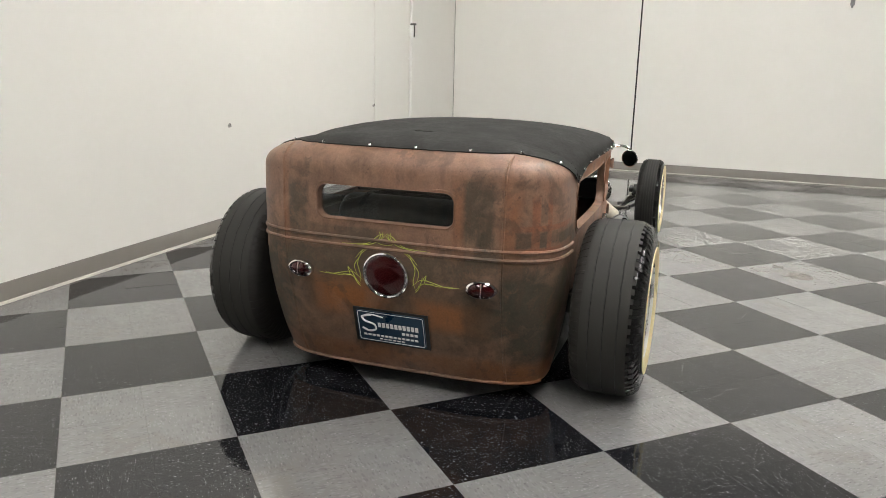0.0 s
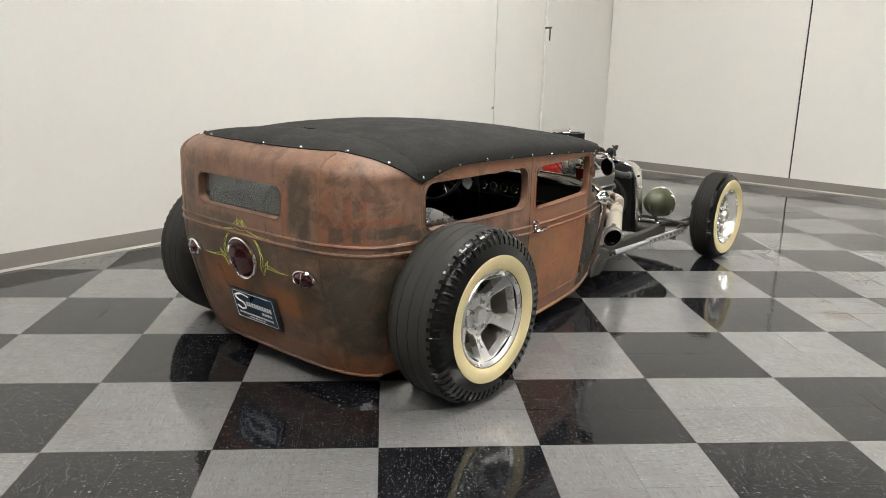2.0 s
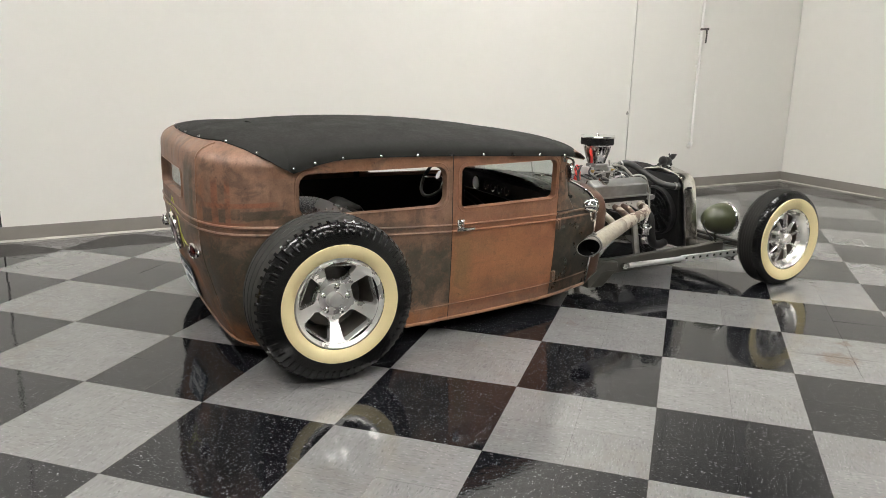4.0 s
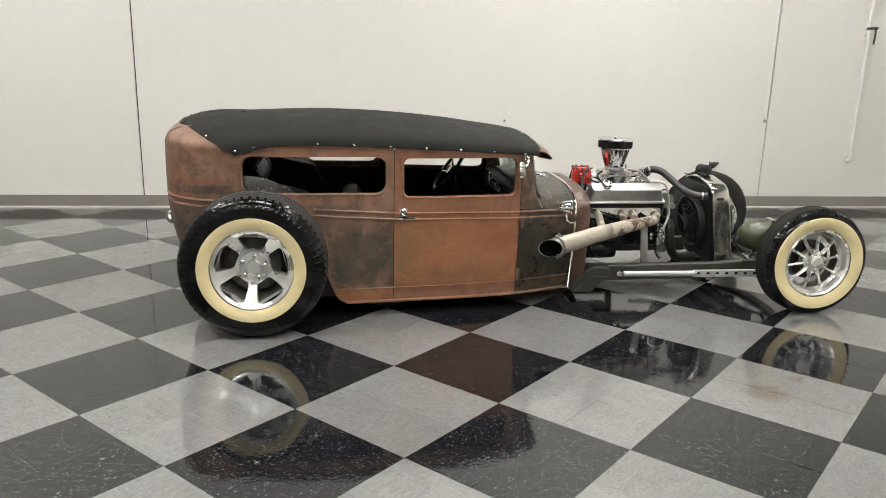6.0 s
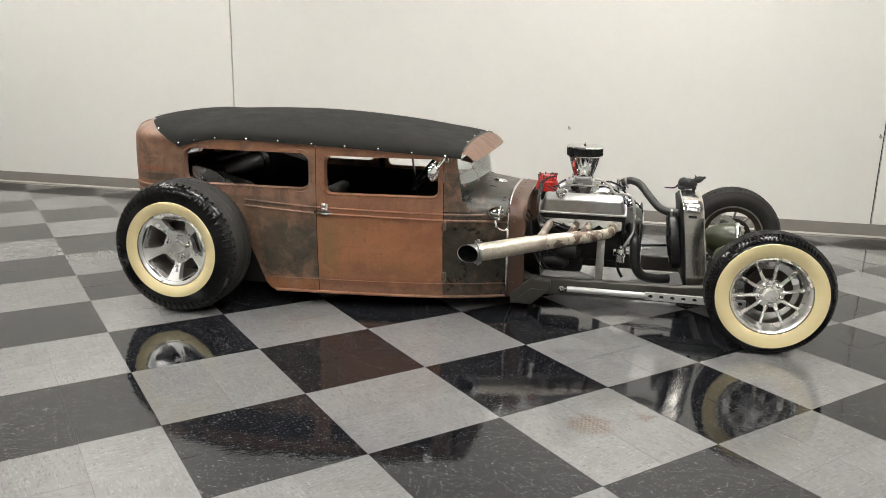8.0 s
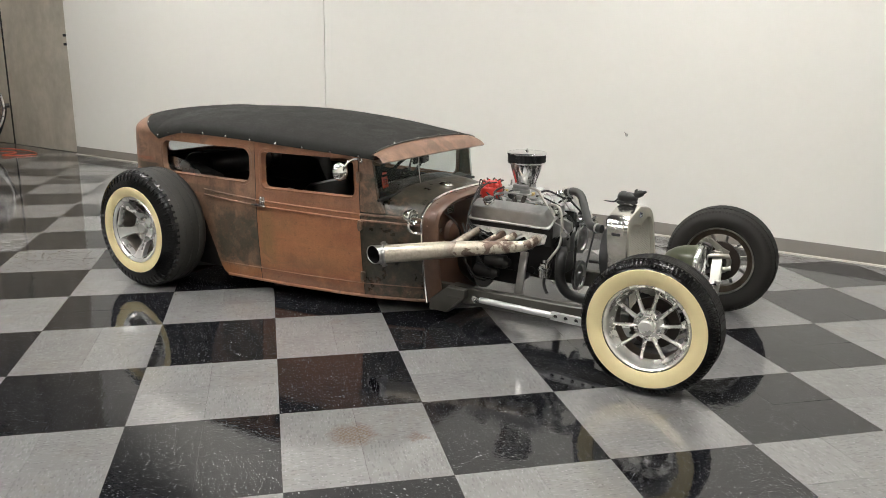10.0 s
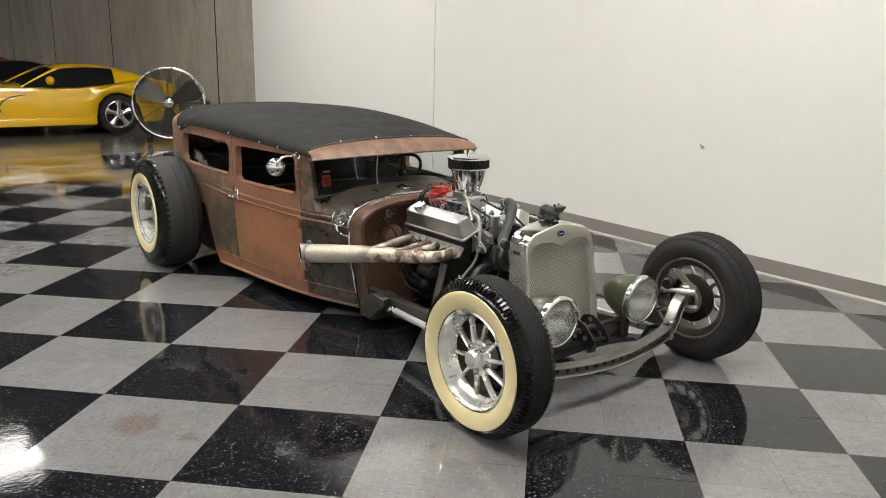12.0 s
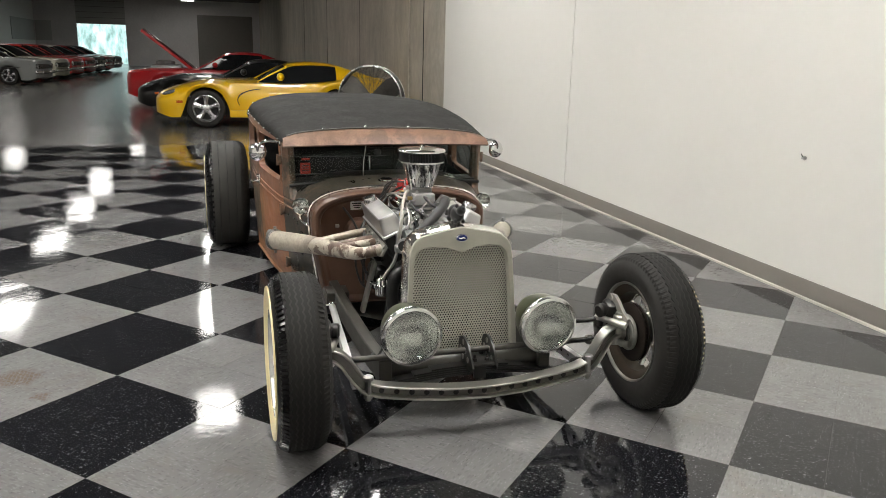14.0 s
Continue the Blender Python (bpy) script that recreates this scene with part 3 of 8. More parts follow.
for z in (0.8, 2.2, 3.6):
    box(b, (-10.35, WALL_Y + 0.108, z), (0.07, 0.024, 0.03), 0.004)
tagged(part("conduit", b, M_CONC), "thin grey conduit up the concrete wall", "conduit", kind="structure")
for z in (1.50, 1.62):
    b = B()
    box(b, (-7.78, WALL_Y + 0.108, z), (0.05, 0.025, 0.035), 0.005)
    tagged(part("wall_clip", b, M_BLACKTRIM), "small dark clip screwed to the concrete wall", "clip", kind="structure")
# Assumed wall closing the room; its white sends bounce light to the car.
wall_box("wall_south", (FAR_X, SIDE_Y - 0.2, 0), (WALL_X + 0.22, SIDE_Y, CEIL), M_WALL, "plain white wall added behind the camera to throw light back")
# far wall with the open truck door
DY0, DY1, DZ = -10.0, -6.4, 3.15
wall_box("wall_west", (FAR_X - 0.2, SIDE_Y, 0), (FAR_X, DY0, CEIL), M_FARWALL, "dark grey metal wall beside a truck door")
wall_box("wall_west_b", (FAR_X - 0.2, DY1, 0), (FAR_X, WALL_Y + 0.4, CEIL), M_FARWALL, "dark grey metal wall beside a truck door")
wall_box("wall_west_c", (FAR_X - 0.2, DY0, DZ), (FAR_X, DY1, CEIL), M_PALE, "pale rolled door above the truck opening")
for y0, y1, z0, z1, mat, word in ((-12.95, -11.8, 1.8, 3.3, M_PALE, "pale"), (-0.95, 3.4, 0.0, 4.1, M_BASE, "grey")):
    b = B()
    box(b, (FAR_X + 0.02, (y0 + y1) / 2, (z0 + z1) / 2), (0.04, y1 - y0, z1 - z0))
    for k in range(1, 4):
        box(b, (FAR_X + 0.042, (y0 + y1) / 2, z0 + (z1 - z0) * k / 4), (0.006, y1 - y0, 0.03))
    tagged(part("wall_panel_far", b, mat), word + " panel on the far wall", "panel", kind="structure")
b = B()
box(b, (-60.2, SIDE_Y + 0.02, 2.55), (7.2, 0.04, 1.5))
for k in range(1, 4):
    box(b, (-60.2, SIDE_Y + 0.045, 1.8 + 1.5 * k / 4), (7.2, 0.01, 0.04))
tagged(part("wall_panel_side", b, M_PALE), "pale ribbed panel on the side wall of the hall", "panel", kind="structure")
for k in range(5):
    b = B()
    box(b, (FAR_X + 0.01, (DY0 + DY1) / 2, DZ + 0.05 + k * 0.42), (0.03, DY1 - DY0, 0.03))
    tagged(part("door_rib", b, M_BASE), "rib of the rolled truck door", "door", kind="structure")
b = B()
box(b, ((FAR_X + WALL_X) / 2, (SIDE_Y + WALL_Y) / 2, CEIL + 0.1), (WALL_X - FAR_X + 1, WALL_Y - SIDE_Y + 1, 0.2))
tagged(part("ceiling", b, M_CEIL), "plain dark ceiling deck over the showroom", "ceiling", kind="structure")
b = B()
box(b, ((FAR_X - 20 + WALL_X) / 2, (SIDE_Y + WALL_Y) / 2, -0.06), (WALL_X - FAR_X + 20.6, WALL_Y - SIDE_Y + 1, 0.104))
FLOOR = tagged(part("floor", b, M_FLOORC), "polished grey concrete floor, tiled round the car", "floor", kind="structure")
# daylight beyond the truck door
def daylight():
    """Hazy trees beyond the door."""
    m, nt, p = mat_base("daylight")
    mp = N(nt, "ShaderNodeMapping")
    mp.inputs["Scale"].default_value = (1.0, 1.2, 0.5)
    nt.links.new(world_pos(nt), mp.inputs[0])
    cc = ramp_of(nt, noise_of(nt, mp.outputs[0], 1.3, 5, 0.65), [(0.35, (0.22, 0.42, 0.38)), (0.5, (0.58, 0.86, 0.84)), (0.62, (0.95, 1.0, 0.98))])
    nt.links.new(cc, p.inputs["Emission Color"])
    p.inputs["Emission Strength"].default_value = 1.15
    p.inputs["Base Color"].default_value = (0.1, 0.1, 0.1, 1)
    return m


M_DAY = daylight()
b = B()
box(b, (FAR_X - 6, -9, 4), (0.1, 40, 9))
tagged(part("backdrop", b, M_DAY), "bright hazy daylight beyond the open door", "backdrop", kind="structure")


def baseboard(name, p0, p1, out):
    """A grey cove base with a pale toe along a wall."""
    p0, p1, out = Vector(p0), Vector(p1), Vector(out)
    prof = [(0.0, 0.114), (0.006, 0.114), (0.009, 0.108), (0.009, 0.022), (0.013, 0.010), (0.024, 0.003), (0.024, 0.0), (0.0, 0.0)]
    b = B()
    rows = [[b.verts.new(p + out * d + Vector((0, 0, z))) for d, z in prof] for p in (p0, p1)]
    grid_faces(b, rows, True)
    b.faces.new(rows[0])
    b.faces.new(rows[1])
    bb = tagged(part(name, b, M_BASE), "grey vinyl cove baseboard along the white wall", "baseboard", kind="structure")
    # Pale strip draws the paler line along the toe of the base.
    b = B()
    prof = [(0.024, 0.016), (0.036, 0.012), (0.042, 0.002), (0.024, 0.002)]
    rows = [[b.verts.new(p + out * d + Vector((0, 0, z))) for d, z in prof] for p in (p0, p1)]
    grid_faces(b, rows, True)
    part("toe_strip", b, M_TOE, bb, "pale strip at the floor")
    return bb


baseboard("baseboard_north", (END_X, WALL_Y, 0), (WALL_X, WALL_Y, 0), (0, -1, 0))
baseboard("baseboard_east", (WALL_X, WALL_Y, 0), (WALL_X, SIDE_Y, 0), (-1, 0, 0))

# ---- ceiling lights ----
def ceiling_light(x, y, mat, w=1.2, d=1.0, z=CEIL - 0.25):
    L = thing("ceiling_light", "large white LED panel fixture out of view below the ceiling, some added as fill", "ceiling light", pose(x, y, z), "ceiling lights")
    b = B()
    box(b, (0, 0, 0.03), (w + 0.06, d + 0.06, 0.06), 0.01)
    for sx in (-0.5, 0.5):
        cyl(b, (sx, 0, 0.05), (sx, 0, 0.26), 0.006, None, 6)
    part("housing", b, M_WALL, L)
    b = B()
    box(b, (0, 0, -0.004), (w, d, 0.006))
    part("diffuser", b, mat, L, "glowing diffuser")
    return L


first = ceiling_light(-4.0, -0.5, M_LAMP)
# Assumed panels, none in view; (-5.1, 2.1) is added only to brighten the floor.
for x, y in ((-1.0, -0.5), (2.0, -0.5), (-3.4, -5.0), (-0.7, -5.0), (2.0, -5.0), (1.5, 2.4), (-5.1, 2.1)):
    copy_thing(first, pose(x, y, CEIL - 0.25))
first = ceiling_light(-14.8, 0.03, M_LAMP_HALL, 2.6, 0.42)
for x, y in ((-33.9, 0.0), (-21.7, 0.03)):
    copy_thing(first, pose(x, y, CEIL - 0.25))
ceiling_light(-9.3, 0.2, M_LAMP_HALL, 1.5, 0.7)
first = ceiling_light(-15.9, -4.7, M_LAMP_HALL, 2.6, 0.85)
# Several follow floor reflections; (-59, -1.5) is added to brighten the far wall.
for x, y in ((-23.4, -5.1), (-29.3, -5.1), (-35.7, -5.2), (-45.7, -11.1), (-33, -10.9), (-22, -10.9), (-52, -5), (-59, -1.5)):
    copy_thing(first, pose(x, y, CEIL - 0.25))

# ---- the hot rod: x forward from the rear axle, y to its left, z up ----
CAR = thing("hot_rod_car", "chopped rusty vintage hot rod sedan with a black canvas roof", "car", pose(-1.570, 1.354, 0, 0, 0, 0.7))


def interp(x, xs, ys):
    return float(np.interp(x, xs, ys))


def smoothpts(table, n=40):
    xs = [a for a, _ in table]
    p = smooth_path([(a, 0, c) for a, c in table], 8)
    return [q.x for q in p], [q.z for q in p]


_lo = smoothpts([(-0.12, 0.655), (0.4, 0.655), (0.73, 0.628), (1.1, 0.588), (1.46, 0.523), (1.83, 0.395)])
_be = smoothpts([(-0.12, 0.668), (0.4, 0.672), (0.73, 0.657), (1.1, 0.622), (1.46, 0.567), (1.83, 0.462)])
_up = smoothpts([(-0.12, 0.665), (0.4, 0.668), (0.73, 0.655), (1.1, 0.628), (1.46, 0.582), (1.6, 0.565)])
_ze = smoothpts([(-0.15, 0.93), (-0.05, 0.948), (0.13, 0.972), (0.4, 0.974), (0.71, 0.964), (1.1, 0.945), (1.46, 0.922), (1.6, 0.91)])
_zc = smoothpts([(-0.12, 1.080), (0.2, 1.091), (0.5, 1.091), (0.8, 1.076), (1.1, 1.048), (1.3, 1.020), (1.48, 0.995), (1.6, 0.962)])
_xb = smoothpts([(0.08, -0.362), (0.10, -0.37), (0.2, -0.418), (0.35, -0.462), (0.5, -0.503), (0.62, -0.520), (0.8, -0.526), (0.95, -0.522), (1.1, -0.52)])
XC = -0.12


def half_w(x, z):
    lo, be, up = (interp(x, *t) for t in (_lo, _be, _up))
    if z < 0.58:
        f = max(0.0, (z - 0.09) / 0.49)
        return lo + (be - lo) * math.sin(f * math.pi / 2)
    f = min(1.0, (z - 0.58) / 0.36)
    return be + (up - be) * f


def back_pt(phi, z):
    """The rear shell: phi -90 (right side) over 0 (middle of the back) to 90 (left side)."""
    W, a = half_w(XC, z), XC - interp(z, *_xb)
    if z < 0.5:
        W -= 0.05 * ((0.5 - z) / 0.4) ** 1.6
    n = 3.8
    c, s = math.cos(radians(phi)), math.sin(radians(phi))
    r = (abs(c) ** n + abs(s) ** n) ** (-1 / n)
    return Vector((XC - a * r * c, W * r * s, z))


def dome_pt(rho, phi, lift=0.0):
    """The rear of the roof, from its middle (rho 0) out to the eaves (rho 1)."""
    p = back_pt(phi, 0.93)
    ze, zc = interp(XC, *_ze) - 0.005, interp(XC, *_zc)
    n = 2.35 + 0.85 * math.cos(radians(phi)) ** 2
    zz = ze + (zc - ze) * (1 - rho ** n) ** (1 / n)
    q = Vector((XC + (p.x - XC) * rho, p.y * rho, zz))
    return q + Vector((q.x - XC, q.y, 0.35)).normalized() * lift


def roof_pt(x, f, lift=0.0):
    ze, zc, W = interp(x, *_ze), interp(x, *_zc), half_w(x, 0.94)
    if x < 0.1:
        ze -= 0.005 * (0.1 - x) / 0.22
    n = 2.35
    q = Vector((x, W * f, ze + (zc - ze) * (1 - abs(f) ** n) ** (1 / n)))
    return q + Vector((0, q.y, 0.35)).normalized() * lift


def side_pt(x, z, side=-1, out=0.0):
    return Vector((x, side * (half_w(x, z) + out), z))


def cell_grid(bm, x0, x1, z0, z1, fn, nx, nz):
    rows = [[bm.verts.new(fn(x0 + (x1 - x0) * i / nx, (z0(x0 + (x1 - x0) * i / nx) if callable(z0) else z0) + ((z1(x0 + (x1 - x0) * i / nx) if callable(z1) else z1) - (z0(x0 + (x1 - x0) * i / nx) if callable(z0) else z0)) * k / nz)) for i in range(nx + 1)] for k in range(nz + 1)]
    grid_faces(bm, rows)


def window_cell(bm, x0, x1, z0, z1, hole, fn, depth_fn, r=0.05, n=6, rings=2):
    """A panel cell with a rounded opening and a turned-in flange."""
    inner = rrect(*hole, r, n)
    top = (lambda x: z1(x)) if callable(z1) else (lambda x: z1)
    cx, cz = (hole[0] + hole[1]) / 2, (hole[2] + hole[3]) / 2
    outer = []
    m = len(inner)
    per = n + 1
    for k, (px, pz) in enumerate(inner):
        q, j = divmod(k, per)
        t = j / n
        # each corner fan is spread over the two sides that meet in that corner
        if q == 0:
            o = (px + (x1 - px) * min(1, t * 2), z0) if t < 0.5 else (x1, z0 + (pz - z0) * (t - 0.5) * 2)
        elif q == 1:
            zt = top(x1)
            o = (x1, pz + (zt - pz) * min(1, t * 2)) if t < 0.5 else (x1 + (px - x1) * (t - 0.5) * 2, None)
        elif q == 2:
            o = (px + (x0 - px) * min(1, t * 2), None) if t < 0.5 else (x0, top(x0) + (pz - top(x0)) * (t - 0.5) * 2)
        else:
            o = (x0, pz + (z0 - pz) * min(1, t * 2)) if t < 0.5 else (x0 + (px - x0) * (t - 0.5) * 2, z0)
        outer.append((o[0], top(o[0]) if o[1] is None else o[1]))
    rows = []
    # long straight sides get more columns
    pts = []
    for k in range(m):
        a, b2, oa, ob = inner[k], inner[(k + 1) % m], outer[k], outer[(k + 1) % m]
        L = math.hypot(b2[0] - a[0], b2[1] - a[1])
        s = max(1, int(L / 0.06))
        for i in range(s):
            f = i / s
            ox = oa[0] + (ob[0] - oa[0]) * f
            oz = oa[1] + (ob[1] - oa[1]) * f
            if abs(oa[1] - top(oa[0])) < 1e-6 and abs(ob[1] - top(ob[0])) < 1e-6:
                oz = top(ox)
            pts.append(((a[0] + (b2[0] - a[0]) * f, a[1] + (b2[1] - a[1]) * f), (ox, oz)))
    for k in range(rings + 1):
        f = k / rings
        rows.append([bm.verts.new(fn(o[0] + (i[0] - o[0]) * f, o[1] + (i[1] - o[1]) * f)) for i, o in pts])
    # raised lip round the opening, then the flange
    lip = [bm.verts.new(depth_fn(i[0], i[1], -0.004)) for i, _ in pts]
    fl = [bm.verts.new(depth_fn(cx + (i[0] - cx) * 0.985, cz + (i[1] - cz) * 0.95, 0.032)) for i, _ in pts]
    rows += [lip, fl]
    grid_faces(bm, rows, True)


QW = (-0.075, 0.692, 0.700, 0.904)
DW = (0.784, 1.425, 0.678, 0.896)
GAP = 0.004


def low_edge(x):
    """The lower edge of the side, cut out over the rear wheel."""
    return interp(x, [-0.2, 0.28, 0.37, 0.40, 0.425, 0.46, 1.9], [0.45, 0.45, 0.24, 0.155, 0.108, 0.086, 0.086])


def side_shell(side):
    fn = lambda x, z: side_pt(x, z, side)
    dp = lambda x, z, d: side_pt(x, z, side, -d)
    # quarter panel
    b = B()
    xq = 0.732 - GAP / 2
    cell_grid(b, XC, xq, low_edge, 0.66, fn, 40, 12)
    window_cell(b, XC, xq, 0.66, lambda x: interp(x, *_ze), QW, fn, dp, 0.055)
    bmesh.ops.remove_doubles(b, verts=b.verts, dist=0.002)
    part("quarter_panel", b, M_RUST, CAR)
    # door
    b = B()
    x0, x1 = 0.732 + GAP / 2, 1.455 - GAP / 2
    cell_grid(b, x0, x1, low_edge, 0.645, fn, 16, 14)
    window_cell(b, x0, x1, 0.645, lambda x: interp(x, *_ze) - 0.006, DW, fn, dp, 0.035)
    bmesh.ops.remove_doubles(b, verts=b.verts, dist=0.002)
    door = part("door", b, M_RUST_DOOR, CAR, "rusty orange-brown door with open chopped window")
    # dark backing behind the door gaps
    for x in (0.732, 1.455):
        b = B()
        cell_grid(b, x - 0.02, x + 0.02, 0.09, 0.93, lambda x, z: side_pt(x, z, side, -0.006), 2, 14)
        part("door_jamb", b, M_BLACKTRIM, CAR)
    # sill lip
    b = B()
    tube(b, [side_pt(x, 0.088, side, 0.004) for x in np.linspace(0.47, 1.80, 16)], 0.009, 8, 1)
    part("sill_lip", b, M_RUST, CAR)
    b = B()
    tube(b, [side_pt(x, interp(x, [0.5, 1.8], [0.165, 0.17]), side, -0.004) for x in np.linspace(0.41, 1.80, 16)], 0.006, 6, 1)
    part("sill_crease", b, M_RUST, CAR)
    # belt mouldings
    for dz in (0.0, 0.034):
        b = B()
        tube(b, [side_pt(x, zbelt(x) + dz, side, -0.003) for x in np.linspace(0.30, 0.730, 14)], 0.008, 8, 1)
        part("belt_moulding", b, M_RUST, CAR)
        b = B()
        tube(b, [side_pt(x, zbelt(x) + dz, side, -0.003) for x in np.linspace(1.457, 1.80, 8)], 0.008, 8, 1)
        part("belt_moulding", b, M_RUST, CAR)
        b = B()
        tube(b, [side_pt(x, zbelt(x) + dz, side, -0.003) for x in np.linspace(0.735, 1.453, 20)], 0.008, 8, 1)
        part("belt_moulding", b, M_RUST_DOOR, door)
    # window reveals
    for hole, r in ((QW, 0.07), (DW, 0.05)):
        b = B()
        o = rrect(hole[0] - 0.018, hole[1] + 0.018, hole[2] - 0.018, hole[3] + 0.018, r, 6)
        tube(b, [side_pt(px, pz, side, -0.002) for px, pz in o], 0.004, 6, closed=True)
        part("window_bead", b, M_RUST if hole is QW else M_RUST_DOOR, CAR if hole is QW else door)
    # handle and hinges
    b = B()
    hx, hz = 0.782, 0.578
    cyl(b, side_pt(hx, hz, side, 0), side_pt(hx, hz, side, 0.045), 0.011, 0.009, 14)
    tube(b, [side_pt(hx - 0.045, hz, side, 0.045), side_pt(hx, hz + 0.002, side, 0.05), side_pt(hx + 0.06, hz, side, 0.045)], [0.006, 0.010, 0.007], 10, 5)
    box(b, side_pt(hx, hz + 0.012, side, 0.003), (0.042, 0.010, 0.066), 0.004)
    part("door_handle", b, M_CHROME, door, "chrome door handle")
    b = B()
    lathe(b, [(0.014, 0), (0.014, 0.01), (0.008, 0.016), (0, 0.017)], side_pt(hx, hz + 0.032, side, 0.006), (0, side, 0), 16)
    part("lock", b, M_CHROME, door)
    for z in (0.522, 0.215, 0.80):
        b = B()
        p = side_pt(1.462, z, side, 0.012)
        box(b, p, (0.026, 0.026, 0.05), 0.005)
        cyl(b, p + Vector((0, side * 0.008, -0.03)), p + Vector((0, side * 0.008, 0.03)), 0.008, None, 10)
        part("hinge", b, M_RUST, door)
    return door


def zbelt(x):
    return interp(x, [-0.6, -0.12, 0.3, 0.73, 1.46, 1.83], [0.655, 0.625, 0.585, 0.562, 0.548, 0.545])


def rear_shell():
    # lower tub up to the eaves, with the rear window cut in the middle
    b = B()
    zs = [0.084, 0.10, 0.13, 0.17, 0.22, 0.28, 0.34, 0.40, 0.46, 0.52, 0.58, 0.62, 0.66, 0.70]
    phis = [-90 + 3 * k for k in range(61)]
    rows = [[b.verts.new(back_pt(ph, z)) for ph in phis] for z in zs]
    grid_faces(b, rows)
    # strips left and right of the window, then the window cell
    yw = 0.40
    zu = [0.70, 0.74, 0.78, 0.82, 0.86, 0.90, 0.93]

    def phi_of(y, z):
        W = half_w(XC, z)
        lo, hi = 0.0, 89.9
        for _ in range(30):
            m = (lo + hi) / 2
            if back_pt(m, z).y < abs(y):
                lo = m
            else:
                hi = m
        return math.copysign(lo, y)

    def on_back(y, z):
        return back_pt(phi_of(y, z), z)

    for sgn in (-1, 1):
        rows = []
        for z in zu:
            p0 = phi_of(yw, z)
            rows.append([b.verts.new(back_pt(sgn * (p0 + (90 - p0) * k / 16), z)) for k in range(17)])
        grid_faces(b, rows)
    window_cell(b, -yw, yw, 0.70, 0.93, (-0.282, 0.300, 0.758, 0.896), on_back, lambda y, z, d: on_back(y, z) + Vector((d, 0, 0)), 0.04)
    # over the eaves to under the canvas
    rows = []
    for k in range(19):
        rho = 1 - 0.45 * (k / 18) ** 2.8
        rows.append([b.verts.new(dome_pt(rho, ph)) for ph in phis])
    grid_faces(b, rows)
    bmesh.ops.remove_doubles(b, verts=b.verts, dist=0.004)
    bb = B()
    rows = [[bb.verts.new(back_pt(ph, z) * 1.0 - (back_pt(ph, z) - Vector((XC, 0, z))).normalized() * 0.005) for ph in phis] for z in (0.905, 0.92, 0.932)]
    rows += [[bb.verts.new(dome_pt(r, ph, -0.006)) for ph in phis] for r in (0.998, 0.985, 0.96)]
    grid_faces(bb, rows)
    part("shell_backing", bb, M_RUST, CAR)
    part("rear_shell", b, M_RUST, CAR, "faded red-brown rear shell with patches of bare dark paint")
    # belt mouldings round the back
    for dz in (0.0, 0.034):
        b = B()
        tube(b, [back_pt(ph, zbelt(back_pt(ph, 0.64).x) + dz) + Vector((0.003, 0, 0)) for ph in np.linspace(-89, 89, 70)], 0.009, 8, 1)
        part("belt_moulding", b, M_RUST, CAR)
    for sgn in (-1, 1):
        b = B()
        tube(b, [on_back(sgn * (0.465 + 0.01 * (z - 0.1)), z) + Vector((0.003, 0, 0)) for z in np.linspace(0.09, 0.92, 22)] + [dome_pt(r, phi_of(sgn * 0.473 / r, 0.93), 0.0) for r in (0.995, 0.97, 0.93, 0.88, 0.84)], 0.0065, 6, 1)
        part("seam_bead", b, M_RUST, CAR)
    b = B()
    tube(b, [back_pt(ph, 0.086) for ph in np.linspace(-62, 62, 50)], 0.008, 8, 1)
    part("lower_lip", b, M_RUST, CAR)
    b = B()
    o = rrect(-0.292, 0.310, 0.748, 0.906, 0.05, 6)
    tube(b, [on_back(y, z) + Vector((0.002, 0, 0)) for y, z in o], 0.004, 6, closed=True)
    part("window_bead", b, M_RUST, CAR)
    b = B()
    pts = rrect(-0.290, 0.308, 0.750, 0.904, 0.04, 5)
    f = b.faces.new([b.verts.new(on_back(y, z) + Vector((0.026, 0, 0))) for y, z in pts])
    thicken(b, 0.004)
    gl = part("rear_window", b, M_DKGLASS, CAR, "clear rear window glass")
    gl.visible_shadow = False
    # round stop lamp and two teardrop lamps
    c = on_back(0.0, 0.545)
    ax = (on_back(0.0, 0.60) - on_back(0.0, 0.50)).cross(Vector((0, 1, 0))).normalized()
    if ax.x > 0:
        ax = -ax
    b = B()
    lathe(b, [(0.086, -0.012), (0.096, -0.004), (0.100, 0.006), (0.098, 0.014), (0.093, 0.017), (0.089, 0.012)], c, ax, 40)
    ring = part("stop_lamp", b, M_CHROME, CAR, "large round red stop lamp in a chrome ring")
    b = B()
    lathe(b, [(0.091, 0.010), (0.07, 0.016), (0.04, 0.019), (0, 0.020)], c, ax, 40, caps=False)
    part("lens", b, M_REDLENS, ring, "dark red fluted lens")
    for y in (-0.394, 0.394):
        c2 = on_back(y, 0.527)
        t1 = (on_back(y + 0.02, 0.527) - on_back(y - 0.02, 0.527)).normalized()
        t1 = t1 if y > 0 else -t1
        up = Vector((0, 0, 1))
        nn = t1.cross(up)
        nn = nn if nn.x < 0 else -nn

        def tear(s, k):
            out = []
            for i in range(28):
                a = 2 * math.pi * i / 28
                L = 0.062 if math.cos(a) > 0 else 0.060
                e = abs(math.sin(a)) ** 0.9 if math.cos(a) < 0 else abs(math.sin(a)) ** 1.25
